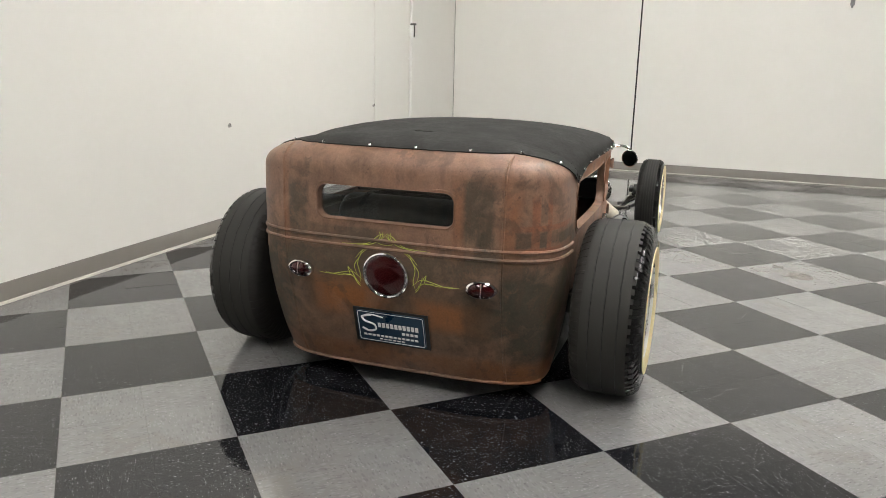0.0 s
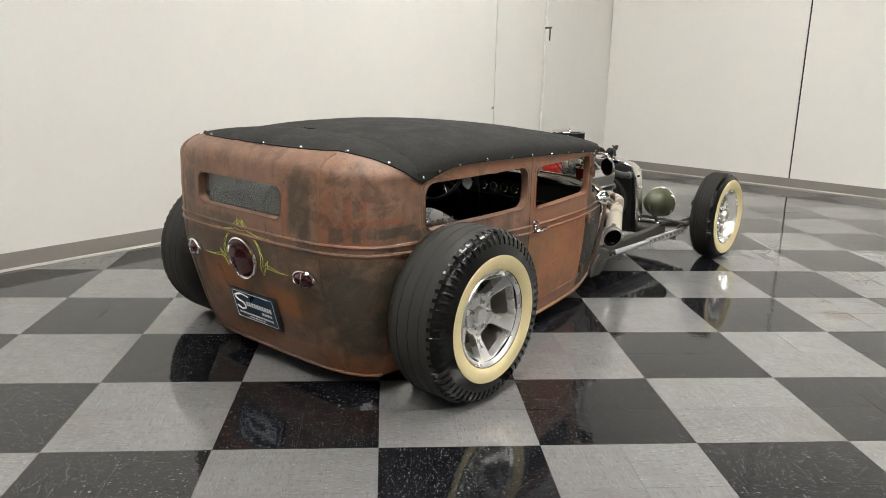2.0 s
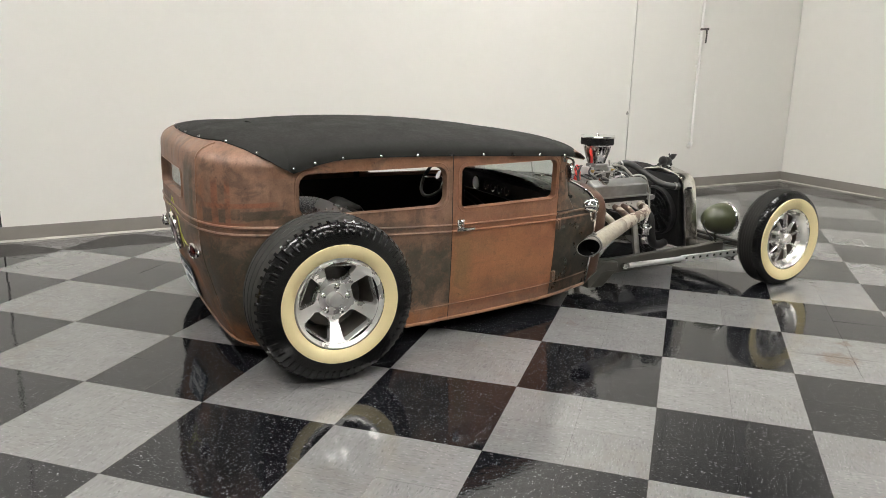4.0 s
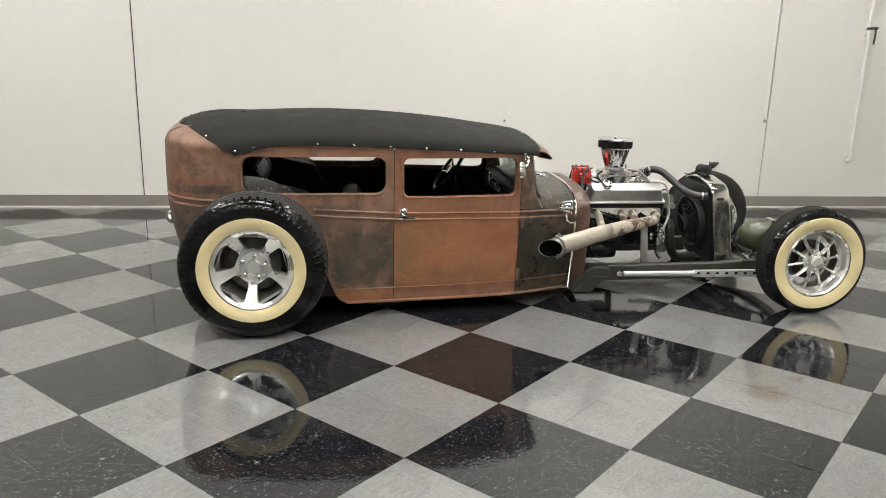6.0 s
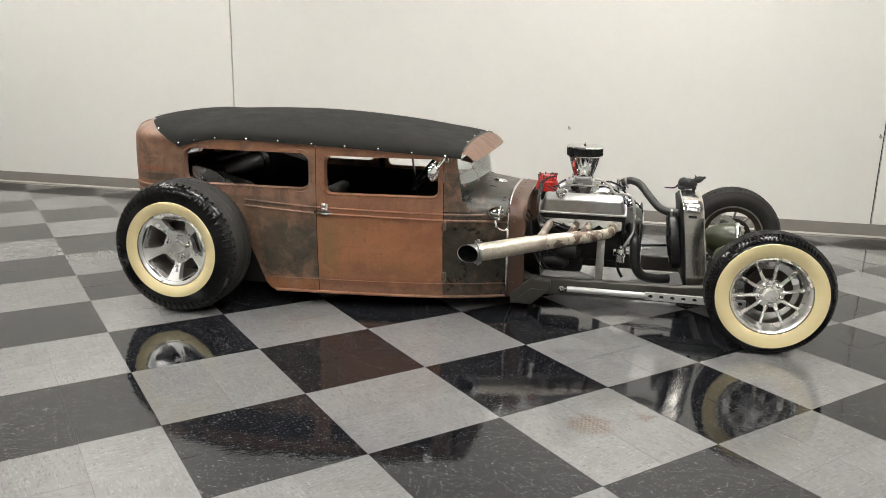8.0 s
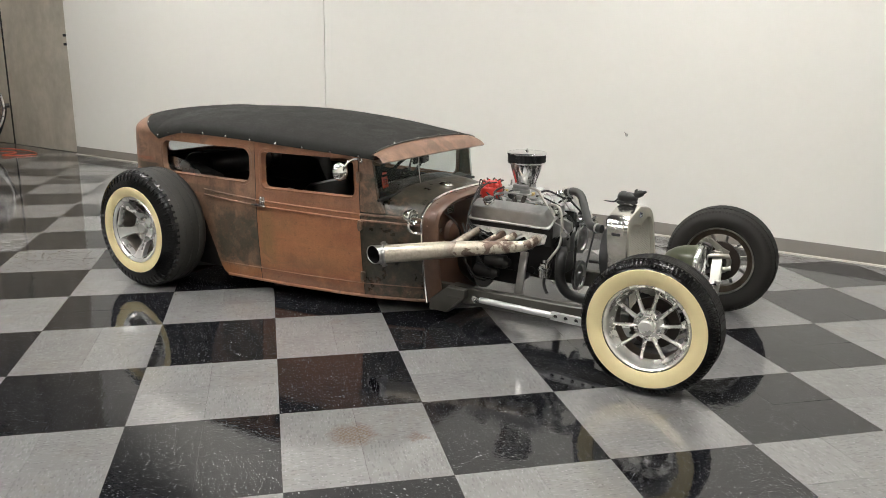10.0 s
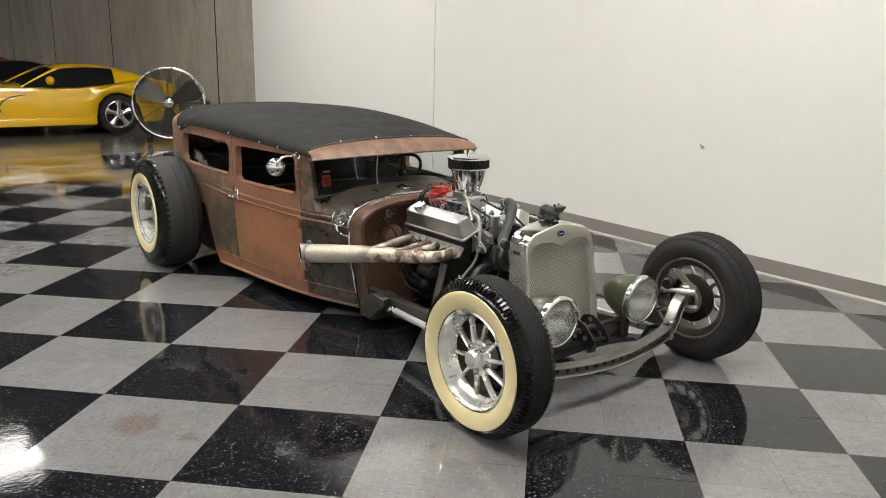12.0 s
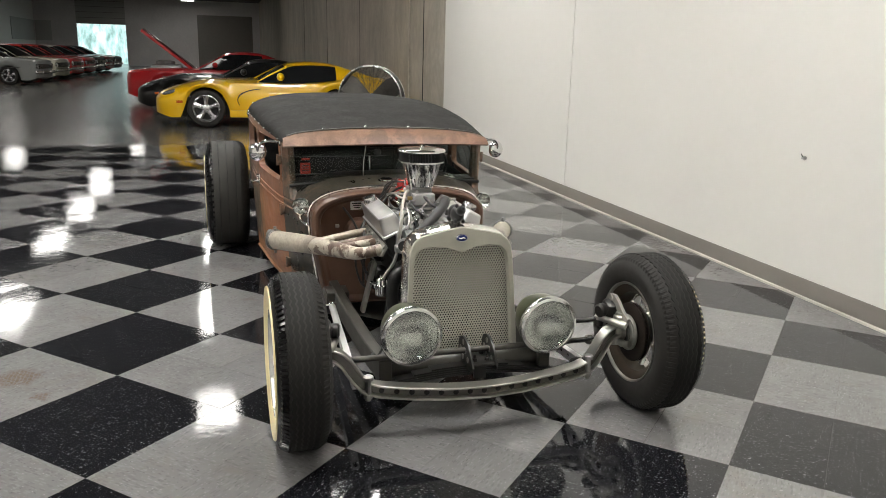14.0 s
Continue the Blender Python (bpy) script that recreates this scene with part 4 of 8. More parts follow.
                out.append(c2 + t1 * (math.cos(a) * L * s) + up * (math.copysign(e, math.sin(a)) * 0.036 * s) + nn * k)
            return out
        b = B()
        grid_faces(b, [[b.verts.new(p) for p in tear(s, k)] for s, k in ((1.0, -0.004), (1.05, 0.006), (1.0, 0.016), (0.86, 0.021), (0.80, 0.016))], True)
        rim = part("tail_lamp", b, M_CHROME, CAR, "teardrop red tail lamp in a chrome rim")
        b = B()
        rr = [[b.verts.new(p) for p in tear(s, k)] for s, k in ((0.82, 0.015), (0.6, 0.025), (0.3, 0.030), (0.05, 0.031))]
        grid_faces(b, rr, True)
        part("lens", b, M_REDLENS, rim, "red glass lens")
        b = B()
        tube(b, [c2 + up * s + nn * (0.033 - abs(s) * 0.25) for s in (-0.03, -0.015, 0, 0.015, 0.03)], 0.0025, 6, 2)
        part("lens_bar", b, M_CHROME, rim)
    # plate in its recess
    mid = on_back(0, 0.30) + Vector((-0.012, 0, 0))
    tilt = math.degrees(math.atan2(on_back(0, 0.375).x - on_back(0, 0.225).x, 0.15))
    pm = Matrix.Translation(mid) @ pose(0, 0, 0, 0, tilt, 0)
    b = B()
    pts = rrect(-0.152, 0.152, -0.076, 0.076, 0.01, 4)
    extrude_poly(b, [pm @ Vector((0, y, z)) for y, z in pts], pm.to_3x3() @ Vector((-0.003, 0, 0)))
    plate = part("licence_plate", b, M_NAVY, CAR, "dark blue dealer plate with white bars of lettering")
    b = B()
    for pts in (rrect(-0.146, 0.146, -0.070, 0.070, 0.008, 4),):
        tube(b, [pm @ Vector((-0.0035, y, z)) for y, z in pts], 0.0012, 5, closed=True)
    part("plate_border", b, M_WHITE, plate)
    b = B()
    # plain strokes in place of the dealer's writing
    tube(b, [pm @ Vector((-0.004, y, z)) for y, z in ((0.085, 0.058), (0.125, 0.045), (0.115, 0.025), (0.075, 0.012), (0.07, -0.012), (0.10, -0.022), (0.13, -0.010))], 0.0045, 6, 5)
    tube(b, [pm @ Vector((-0.004, y, z)) for y, z in ((0.03, 0.052), (0.09, 0.060), (0.13, 0.045))], 0.003, 6, 4)
    for y0, y1, z0, h in ((0.06, -0.125, 0.012, 0.022), (-0.045, -0.12, -0.018, 0.012), (0.13, -0.12, -0.043, 0.009), (0.06, -0.06, -0.058, 0.005)):
        n = int((y0 - y1) / 0.018)
        for k in range(n):
            yy = y0 + (y1 - y0) * (k + 0.5) / n
            box(b, pm @ Vector((-0.0038, yy, z0)), (0.0012, abs(y1 - y0) / n * 0.72, h), 0.0, pose(0, 0, 0, 0, tilt, 0))
    part("plate_lettering", b, M_WHITE, plate, "white bars of lettering")
    b = B()
    box(b, pm @ Vector((0.004, 0, 0)), (0.004, 0.335, 0.17), 0.001, pose(0, 0, 0, 0, tilt, 0))
    part("plate_backing", b, M_BLACK, plate)
    # pinstripes
    b = B()
    strokes = []
    for sg in (-1, 1):
        S = lambda l: strokes.append([(sg * y, z) for y, z in l])
        S([(0.0, 0.715), (0.03, 0.705), (0.07, 0.672), (0.12, 0.662), (0.19, 0.660)])
        S([(0.0, 0.71), (0.02, 0.69), (0.06, 0.668), (0.14, 0.655)])
        S([(0.012, 0.72), (0.014, 0.70), (0.03, 0.675), (0.0, 0.668)])
        S([(0.025, 0.722), (0.022, 0.70), (0.045, 0.672)])
        S([(0.07, 0.648), (0.105, 0.625), (0.125, 0.58), (0.115, 0.53), (0.12, 0.50)])
        S([(0.10, 0.645), (0.115, 0.61), (0.14, 0.57), (0.13, 0.53)])
        S([(0.05, 0.652), (0.10, 0.638), (0.135, 0.60)])
        S([(0.11, 0.51), (0.15, 0.54), (0.19, 0.535), (0.25, 0.520), (0.31, 0.522)])
        S([(0.12, 0.49), (0.16, 0.525), (0.22, 0.520), (0.28, 0.525)])
        S([(0.13, 0.50), (0.17, 0.56), (0.165, 0.525), (0.20, 0.528)])
        S([(0.12, 0.48), (0.14, 0.505), (0.155, 0.55)])
    for st in strokes:
        tube(b, [on_back(y, z) + Vector((-0.0005, 0, 0)) for y, z in st], [0.0006, 0.0015, 0.0015, 0.0006], 5, 5)
    part("pinstriping", b, M_STRIPE, CAR, "thin lime-yellow hand-painted pinstripes")


TIP_X, TIP_Z = -0.10, 0.908


def roof():
    b = B()
    lift = 0.006
    fr = [0.998, 0.985, 0.96, 0.92, 0.86, 0.76, 0.64, 0.5, 0.34, 0.17, 0.0]
    fs = [-f for f in fr] + list(reversed(fr[:-1]))
    xs = [XC, -0.10, -0.075, -0.045, -0.01] + list(np.linspace(0.03, 1.552, 24))

    def hem(x):
        """The lower edge of the canvas along the side, with its pointed corner at the back."""
        return interp(x, [XC, TIP_X, 0.0, 0.06, 2.0], [TIP_Z + 0.012, TIP_Z, interp(0.0, *_ze) - 0.020, interp(0.06, *_ze) - 0.012, 0]) if x < 0.06 else interp(x, *_ze) - 0.012
    rows = [[b.verts.new(roof_pt(x, f, lift)) for f in fs] for x in xs]
    grid_faces(b, rows)
    # the side skirt laps over the eaves
    for sgn, k in ((-1, 0), (1, -1)):
        mids = [b.verts.new(Vector((x, sgn * (half_w(x, 0.94) + 0.0085), interp(x, *_ze) - 0.006))) for x in xs]
        low = [b.verts.new(Vector((x, sgn * (half_w(x, 0.92) + 0.009), hem(x)))) for x in xs]
        grid_faces(b, [[r[k] for r in rows], mids, low])
    # rear fan, running down over the eaves to the corner
    phis = [-90 + 2 * k for k in range(91)]

    def line_z(x):
        """Height of the canvas edge: level across the back, then straight down to the corner."""
        return interp(x, [-0.6, -0.37, -0.298, -0.13, TIP_X], [1.046, 1.044, 1.018, 0.926, TIP_Z])

    def edge(ph):
        lo, hi = 0.3, 1.0
        for _ in range(24):
            m = (lo + hi) / 2
            q = dome_pt(m, ph)
            if q.z > line_z(q.x):
                lo = m
            else:
                hi = m
        return lo

    def fan_pt(ph, s):
        e = edge(ph)
        q = dome_pt(e * s, ph, lift)
        if s >= 0.999 and e > 0.995:
            p = back_pt(ph, 0.93)
            z = min(q.z, line_z(p.x))
            p = back_pt(ph, min(0.93, z))
            q = Vector((XC + (p.x - XC) * 1.022, p.y * 1.013, z))
        return q
    rings = [[b.verts.new(fan_pt(ph, s)) for ph in phis] for s in (1.0, 0.992, 0.97, 0.94, 0.9, 0.8, 0.68, 0.54, 0.4, 0.26, 0.12)]
    grid_faces(b, rings)
    cen = b.verts.new(dome_pt(0, 0, lift))
    for k in range(len(phis) - 1):
        b.faces.new((rings[-1][k], rings[-1][k + 1], cen))
    bmesh.ops.remove_doubles(b, verts=b.verts, dist=0.005)
    thicken(b, 0.004)
    cv = part("canvas_roof", b, M_SOFT, CAR, "stretched black canvas roof with chrome studs", angle=50)
    b2 = B()
    tube(b2, [roof_pt(1.556, f, 0.009) for f in np.linspace(-0.96, 0.96, 25)], 0.0045, 6, 1)
    part("binding_strip", b2, M_DARKSTEEL, cv, "thin dark strip along the canvas front")
    # studs along the edge
    b = B()
    spots = [(Vector((x, s * (half_w(x, 0.94) + 0.012), interp(x, *_ze) - 0.004)), Vector((0, s, 0.15))) for s in (-1, 1) for x in (0.0, 0.134, 0.327, 0.519, 0.713, 0.906, 1.096, 1.282, 1.465)]
    for s in (-1, 1):
        spots.append((Vector((TIP_X, s * (half_w(TIP_X, 0.92) + 0.011), TIP_Z + 0.024)), Vector((0, s, 0.1))))
    for ph in (-71, -52, -31, -10, 10, 31, 52, 71):
        e = edge(ph) - 0.015
        q = dome_pt(e, ph, 0.008)
        q2 = dome_pt(e + 0.02, ph, 0.008)
        tn = dome_pt(e, ph + 2, 0.008) - q
        nn = (q2 - q).cross(tn).normalized()
        spots.append((q, nn if nn.dot(Vector((q.x - XC, q.y, 0.6))) > 0 else -nn))
    for f in (-0.62, -0.21, 0.21, 0.62):
        spots.append((roof_pt(1.545, f, 0.008), Vector((0.7, 0, 0.7))))
    b.free()
    for q, nn in spots:
        bb = B()
        lathe(bb, [(0.0072, -0.002), (0.0064, 0.003), (0.0038, 0.0055), (0, 0.0065)], q, nn, 12, caps=False)
        part("stud", bb, M_CHROME, cv)
    # metal under the canvas
    b = B()
    rows = [[b.verts.new(roof_pt(x, f, -0.004)) for f in fs] for x in xs]
    grid_faces(b, rows)
    part("roof_lining", b, M_BLACKTRIM, CAR)


def front_shell():
    # visor and header over the windscreen
    b = B()
    rows = []
    ys = np.linspace(-1, 1, 25)
    for k in range(9):
        f = k / 8
        row = []
        for s in ys:
            q0 = roof_pt(1.525, s * 0.995, 0.002)
            W = 0.580
            lip = Vector((1.658 - 0.035 * abs(s) ** 3, W * s, 0.892 + 0.012 * (1 - s * s)))
            m = q0.lerp(lip, f)
            bul = math.sin(f * math.pi) * 0.013
            row.append(b.verts.new(m + Vector((bul * 0.7, 0, bul))))
        rows.append(row)
    under = [b.verts.new(v.co + Vector((-0.012, 0, -0.008))) for v in rows[-1]]
    rows.append(under)
    rows.append([b.verts.new(Vector((1.545, v.co.y * 0.985, v.co.z + 0.012))) for v in under])
    grid_faces(b, rows)
    # cheeks
    part("visor", b, M_RUST, CAR, "rusty sun visor over the windscreen")
    for side in (-1, 1):
        # A pillar
        b = B()
        rows = []
        for z in np.linspace(0.60, 0.93, 10):
            xf = interp(z, [0.60, 0.68, 0.90, 0.93], [1.60, 1.552, 1.520, 1.535])
            w0, w1 = half_w(1.46, z), half_w(1.46, z) - 0.012
            rows.append([b.verts.new((px, side * py, z)) for px, py in ((1.455, w0 - 0.03), (1.457, w0), (1.50, w0 - 0.004), (xf - 0.012, w1 - 0.012), (xf, w1 - 0.028), (xf - 0.004, w1 - 0.05), (1.5, w1 - 0.055))])
        grid_faces(b, rows, True)
        b.faces.new(rows[0])
        b.faces.new(rows[-1])
        part("windscreen_pillar", b, M_RUST, CAR)
    # cowl
    b = B()
    rows = []
    for x in np.linspace(1.457, 1.815, 10):
        lo, be = interp(x, *_lo), interp(x, *_be)
        top = interp(x, [1.457, 1.6, 1.815], [0.735, 0.722, 0.692])
        pts = [(half_w(x, z), z) for z in (0.086, 0.13, 0.18, 0.25, 0.32, 0.40, 0.48, 0.53)]
        for k in range(1, 15):
            a = math.pi / 2 * k / 14
            n = 2.9
            c, s = math.cos(a), math.sin(a)
            r = (c ** n + s ** n) ** (-1 / n)
            pts.append((be * r * c, 0.53 + (top - 0.53) * r * s))
        full = [(-y, z) for y, z in pts] + [(y, z) for y, z in reversed(pts[:-1])]
        rows.append([b.verts.new((x, y, z)) for y, z in full])
    grid_faces(b, rows)
    part("cowl", b, M_COWL, CAR, "dark worn cowl with bare green-black paint")
    # firewall: a rolled edge, then a dished panel
    x = 1.815
    lo, be, top = interp(x, *_lo), interp(x, *_be), 0.692
    pts = [(half_w(x, z), z) for z in (0.086, 0.13, 0.18, 0.25, 0.32, 0.40, 0.48, 0.53)]
    for k in range(1, 15):
        a = math.pi / 2 * k / 14
        c, s = math.cos(a), math.sin(a)
        r = (c ** 2.9 + s ** 2.9) ** (-1 / 2.9)
        pts.append((be * r * c, 0.53 + (top - 0.53) * r * s))
    full = [(-y, z) for y, z in pts] + [(y, z) for y, z in reversed(pts[:-1])]
    b = B()
    rows = []
    for sc, dx in ((1.0, 0.0), (1.006, 0.004), (1.006, 0.050), (1.000, 0.078), (0.975, 0.092), (0.945, 0.090), (0.915, 0.074), (0.895, 0.046), (0.86, 0.034), (0.45, 0.030), (0.1, 0.030)):
        rows.append([b.verts.new((x + dx, y * sc, 0.32 + (z - 0.32) * sc)) for y, z in full])
    grid_faces(b, rows, True)
    b.faces.new(rows[-1])
    fw = part("firewall", b, M_RUST_FIRE, CAR, "red-brown dished firewall with a rolled edge")
    for k in range(2, len(full) - 2, 2):
        b = B()
        y, z = full[k]
        n = Vector((0, y, z - 0.32)).normalized()
        lathe(b, [(0.006, -0.002), (0.005, 0.002), (0, 0.003)], (x + 0.03, y * 1.006, 0.32 + (z - 0.32) * 1.006), n, 8, caps=False)
        part("rivet", b, M_RUST_FIRE, fw)
    b = B()
    tube(b, [(x - 0.004, y * 1.016, 0.32 + (z - 0.32) * 1.016) for y, z in full], 0.008, 8, 1)
    part("cowl_trim", b, M_CHROME, CAR, "polished trim strip round the cowl edge")
    # windscreen
    b = B()
    pts = [(1.560, -0.540, 0.672), (1.582, -0.3, 0.70), (1.59, 0, 0.712), (1.582, 0.3, 0.70), (1.560, 0.540, 0.672), (1.525, 0.548, 0.90), (1.54, 0.0, 0.915), (1.525, -0.548, 0.90)]
    b.faces.new([b.verts.new(p) for p in pts])
    thicken(b, 0.004)
    ws = part("windscreen", b, M_WSGLASS, CAR, "clear windscreen glass with stickers", angle=80)
    ws.visible_shadow = False
    b = B()
    tube(b, [(1.566, -0.545, 0.67), (1.589, -0.3, 0.697), (1.597, 0, 0.709), (1.589, 0.3, 0.697), (1.566, 0.545, 0.67)], 0.009, 8, 6)
    part("windscreen_gasket", b, M_BLACKTRIM, CAR)


def wheel(name, c, side, R, width, rim_r, ww_r, spokes, rear):
    """A wheel on a lateral axle: tyre, whitewall band, dished rim with spokes, lugs and cap. c: the middle of the outer tyre face."""
    c = Vector(c)
    out = Vector((0, side, 0))
    rim = B()
    if rear:
        prof = [(rim_r + 0.004, -0.016), (rim_r + 0.004, -0.004), (rim_r - 0.004, 0.003), (rim_r - 0.010, 0.0), (rim_r - 0.020, -0.010), (rim_r - 0.026, -0.050), (rim_r - 0.032, -0.075), (rim_r - 0.032, -width + 0.03), (rim_r - 0.01, -width + 0.012), (rim_r, -width + 0.012)]
    else:
        prof = [(rim_r + 0.004, -0.014), (rim_r + 0.004, -0.004), (rim_r - 0.004, 0.003), (rim_r - 0.010, -0.003), (rim_r - 0.015, -0.014), (rim_r - 0.019, -0.032), (rim_r - 0.025, -0.050), (rim_r - 0.033, -0.060), (rim_r - 0.037, -0.066), (rim_r - 0.038, -width + 0.03), (rim_r - 0.012, -width + 0.012), (rim_r, -width + 0.012)]
    lip = 9 if not rear else 6
    lathe(rim, prof[:5 if rear else lip], c, out, 56, caps=False)
    POL = M_WHEEL if rear else M_POLISH
    hub = part("wheel", rim, POL, CAR, "polished aluminium slotted wheel" if rear else "polished aluminium ten-spoke wheel")
    bm = B()
    lathe(bm, prof[lip - 1:], c, out, 56, caps=False)
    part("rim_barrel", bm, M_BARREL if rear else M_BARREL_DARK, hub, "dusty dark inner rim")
    bm = B()
    lathe(bm, [(rim_r - 0.006, -width + 0.010), (rim_r - 0.002, -width + 0.001), (rim_r + 0.004, -width - 0.001), (rim_r + 0.005, -width + 0.008)], c, out, 56, caps=False)
    part("inner_lip", bm, M_BEAM, hub)
    # the drum or disc behind the spokes
    bm = B()
    dr = 0.14 if rear else 0.062
    lathe(bm, [(0.0, -0.125 if rear else -0.10), (dr - 0.01, -0.125 if rear else -0.10), (dr, -0.13 if rear else -0.105), (dr, -0.17), (0.06, -0.165), (0.05, -width - 0.02), (0.0, -width - 0.02)], c, out, 32)
    part("brake_drum", bm, M_DARKSTEEL, hub)
    if rear:
        R0 = 0.12
        for k in range(5):
            bm = B()
            a0 = 2 * math.pi * (k + 0.70) / 5

            def disc(x, r, dd=0.0, a0=a0):
                h = interp(r, [0.07, 0.085, 0.10, 0.13, 0.16, 0.186], [-0.082, -0.078, -0.072, -0.057, -0.038, -0.014])
                # the spoke's middle stands proud of the slots' edges
                h += 0.005 * (math.cos(x / R0 * 5) - 0.4) * (0.186 - r) / 0.1 - dd
                a = a0 + x / R0
                return c + Vector((math.cos(a), 0, math.sin(a))) * r + out * h
            xs = 2 * math.pi / 5 * R0
            window_cell(bm, 0.0, xs, 0.072, rim_r - 0.0195, (xs * 0.15, xs * 0.85, 0.090, rim_r - 0.0245), lambda x, z: disc(x, z), lambda x, z, d: disc(x, z, d), [0.022, 0.011, 0.011, 0.022], 6, 3)
            part("slotted_spoke", bm, M_WHEEL, hub)
    else:
        bm = B()
        ns = 10
        rin, rout = 0.052, rim_r - 0.026
        zc0, zc1 = -0.044, -0.056
        for k in range(ns):
            a = 2 * math.pi * (k + 0.25) / ns
            rad = Vector((math.cos(a), 0, math.sin(a)))
            tan = Vector((-math.sin(a), 0, math.cos(a)))
            rows = []
            for f, hw, dz in [(0.0, 0.015, 0.0), (0.15, 0.0105, 0.006), (0.5, 0.0080, 0.004), (0.85, 0.0085, 0.0), (1.0, 0.014, -0.004)]:
                rr = rin + (rout - rin) * f
                ctr = c + rad * rr + out * (zc0 + (zc1 - zc0) * f + dz)
                rows.append([bm.verts.new(ctr + tan * (hw * s) + out * h) for s, h in ((-0.8, -0.02), (-1, -0.008), (-0.7, -0.001), (0.0, 0.004), (0.7, -0.001), (1, -0.008), (0.8, -0.02))])
            grid_faces(bm, rows, True)
            bm.faces.new(rows[0])
            bm.faces.new(rows[-1])
        part("spoke_wheel_centre", bm, M_POLISH, hub)
    bm = B()
    if rear:
        lathe(bm, [(0.076, -0.110), (0.076, -0.086), (0.072, -0.079), (0.040, -0.076), (0.036, -0.060), (0.030, -0.054), (0.012, -0.052), (0, -0.054)], c, out, 30)
    else:
        lathe(bm, [(0.072, -0.085), (0.072, -0.050), (0.066, -0.044), (0.040, -0.040), (0.037, -0.010), (0.031, -0.002), (0, 0.0)], c, out, 30)
    part("hub_cap", bm, POL, hub)
    for k in range(5):
        a = 2 * math.pi * (k + (0.14 if rear else 0.75)) / 5
        q = c + Vector((math.cos(a), 0, math.sin(a))) * (0.060 if rear else 0.055) + out * (-0.078 if rear else -0.046)
        bm = B()
        lathe(bm, [(0.012, -0.004), (0.012, 0.008), (0.0085, 0.010), (0.0085, 0.022), (0, 0.025)], q, out, 6 if not rear else 12)
        part("lug_nut", bm, M_CHROME, hub)
    # tyre
    bm = B()
    sh = 0.045 if rear else 0.035
    tr = 0.006
    half = [(rim_r - 0.002, -0.012), (rim_r + 0.012, 0.003), (ww_r - 0.02, 0.010), (ww_r, 0.007), (R - 0.030, -0.004), (R - 0.016, -0.014), (R - 0.007, -0.026), (R - 0.002, -0.042)] if not rear else [(rim_r - 0.002, -0.012), (rim_r + 0.012, 0.004), (ww_r - 0.02, 0.011), (ww_r, 0.010), (ww_r + 0.006, 0.0075), (R - sh, -0.002), (R - sh * 0.45, -0.014), (R - 0.010, -0.032), (R - 0.002, -0.05)]
    inner = [(r, -width - h) for r, h in half]
    crown = [(R, -width * 0.35), (R, -width * 0.65)]
    lathe(bm, half[-2:] + crown + inner[::-1], c, out, 72, caps=False)
    tyre = part("tyre", bm, M_RUBBER, hub, "wide black drag slick" if rear else "narrow black bias-ply tyre", angle=60)
    bm = B()
    lathe(bm, half[:-1], c, out, 72, caps=False)
    part("sidewall", bm, M_SHINE, tyre, "glossy dressed sidewall", angle=60)
    # whitewall
    bm = B()
    lathe(bm, [(rim_r + 0.004, 0.0), (rim_r + 0.014, 0.0065), (ww_r - 0.02, 0.0135), (ww_r - 0.002, 0.0125), (ww_r, 0.008)], c, out, 72, caps=False)
    part("whitewall", bm, M_CREAM, tyre, "wide cream whitewall band")
    # tread band
    bm = B()
    if rear:
        lathe(bm, [(R - 0.004, -0.045), (R + 0.0015, -0.055), (R + 0.002, -width * 0.5), (R + 0.0015, -width + 0.055), (R - 0.004, -width + 0.045)], c, out, 96, caps=False)
    else:
        # zigzag ribs
        nz = 120
        for k in range(5):
            rws = []
            for q in range(nz):
                a = 2 * math.pi * q / nz
                rad = Vector((math.cos(a), 0, math.sin(a)))
                zig = 0.0032 if q % 2 else -0.0032
                y0, y1 = -0.034 - (width - 0.068) * k / 5, -0.034 - (width - 0.068) * (k + 0.80) / 5
                rws.append([bm.verts.new(c + rad * r + out * (y + zig)) for r, y in ((R - 0.010, y0), (R + 0.001, y0 - 0.001), (R + 0.001, y1 + 0.001), (R - 0.010, y1))])
            grid_faces(bm, rws + [rws[0]])
    part("tread", bm, M_SLICK if rear else M_TREAD, tyre, "scuffed tread")
    if rear:
        # Raised black cords stand in for the shade in three tread grooves.
        for w2 in (0.30, 0.50, 0.70):
            bm = B()
            pts = [c + Vector((math.cos(2 * math.pi * k / 90), 0, math.sin(2 * math.pi * k / 90))) * (R + 0.0022) - out * (width * w2 + 0.001 * math.sin(k * 1.7)) for k in range(90)]
            tube(bm, pts, 0.0022, 4, closed=True)
            part("groove_line", bm, M_BLACKTRIM, tyre)
    # shoulder lugs
    nl = 60 if rear else 96
    for sd in (0, 1):
        bm = B()
        for k in range(nl):
            a = 2 * math.pi * k / nl
            rad = Vector((math.cos(a), 0, math.sin(a)))
            tan = Vector((-math.sin(a), 0, math.cos(a)))
            hw = 2 * math.pi * R / nl * (0.19 if rear else 0.3)
            prof = [(R - (0.058 if rear else 0.028), 0.0012 if rear else -0.006), (R - (0.03 if rear else 0.016), -0.008 if rear else -0.011), (R - 0.012, -0.026 if rear else -0.019), (R - 0.003, -0.046 if rear else -0.032)]
            rows = []
            for r, h in prof:
                hh = h + (0.0028 if rear else 0.004)
                if sd:
                    hh = -width - hh
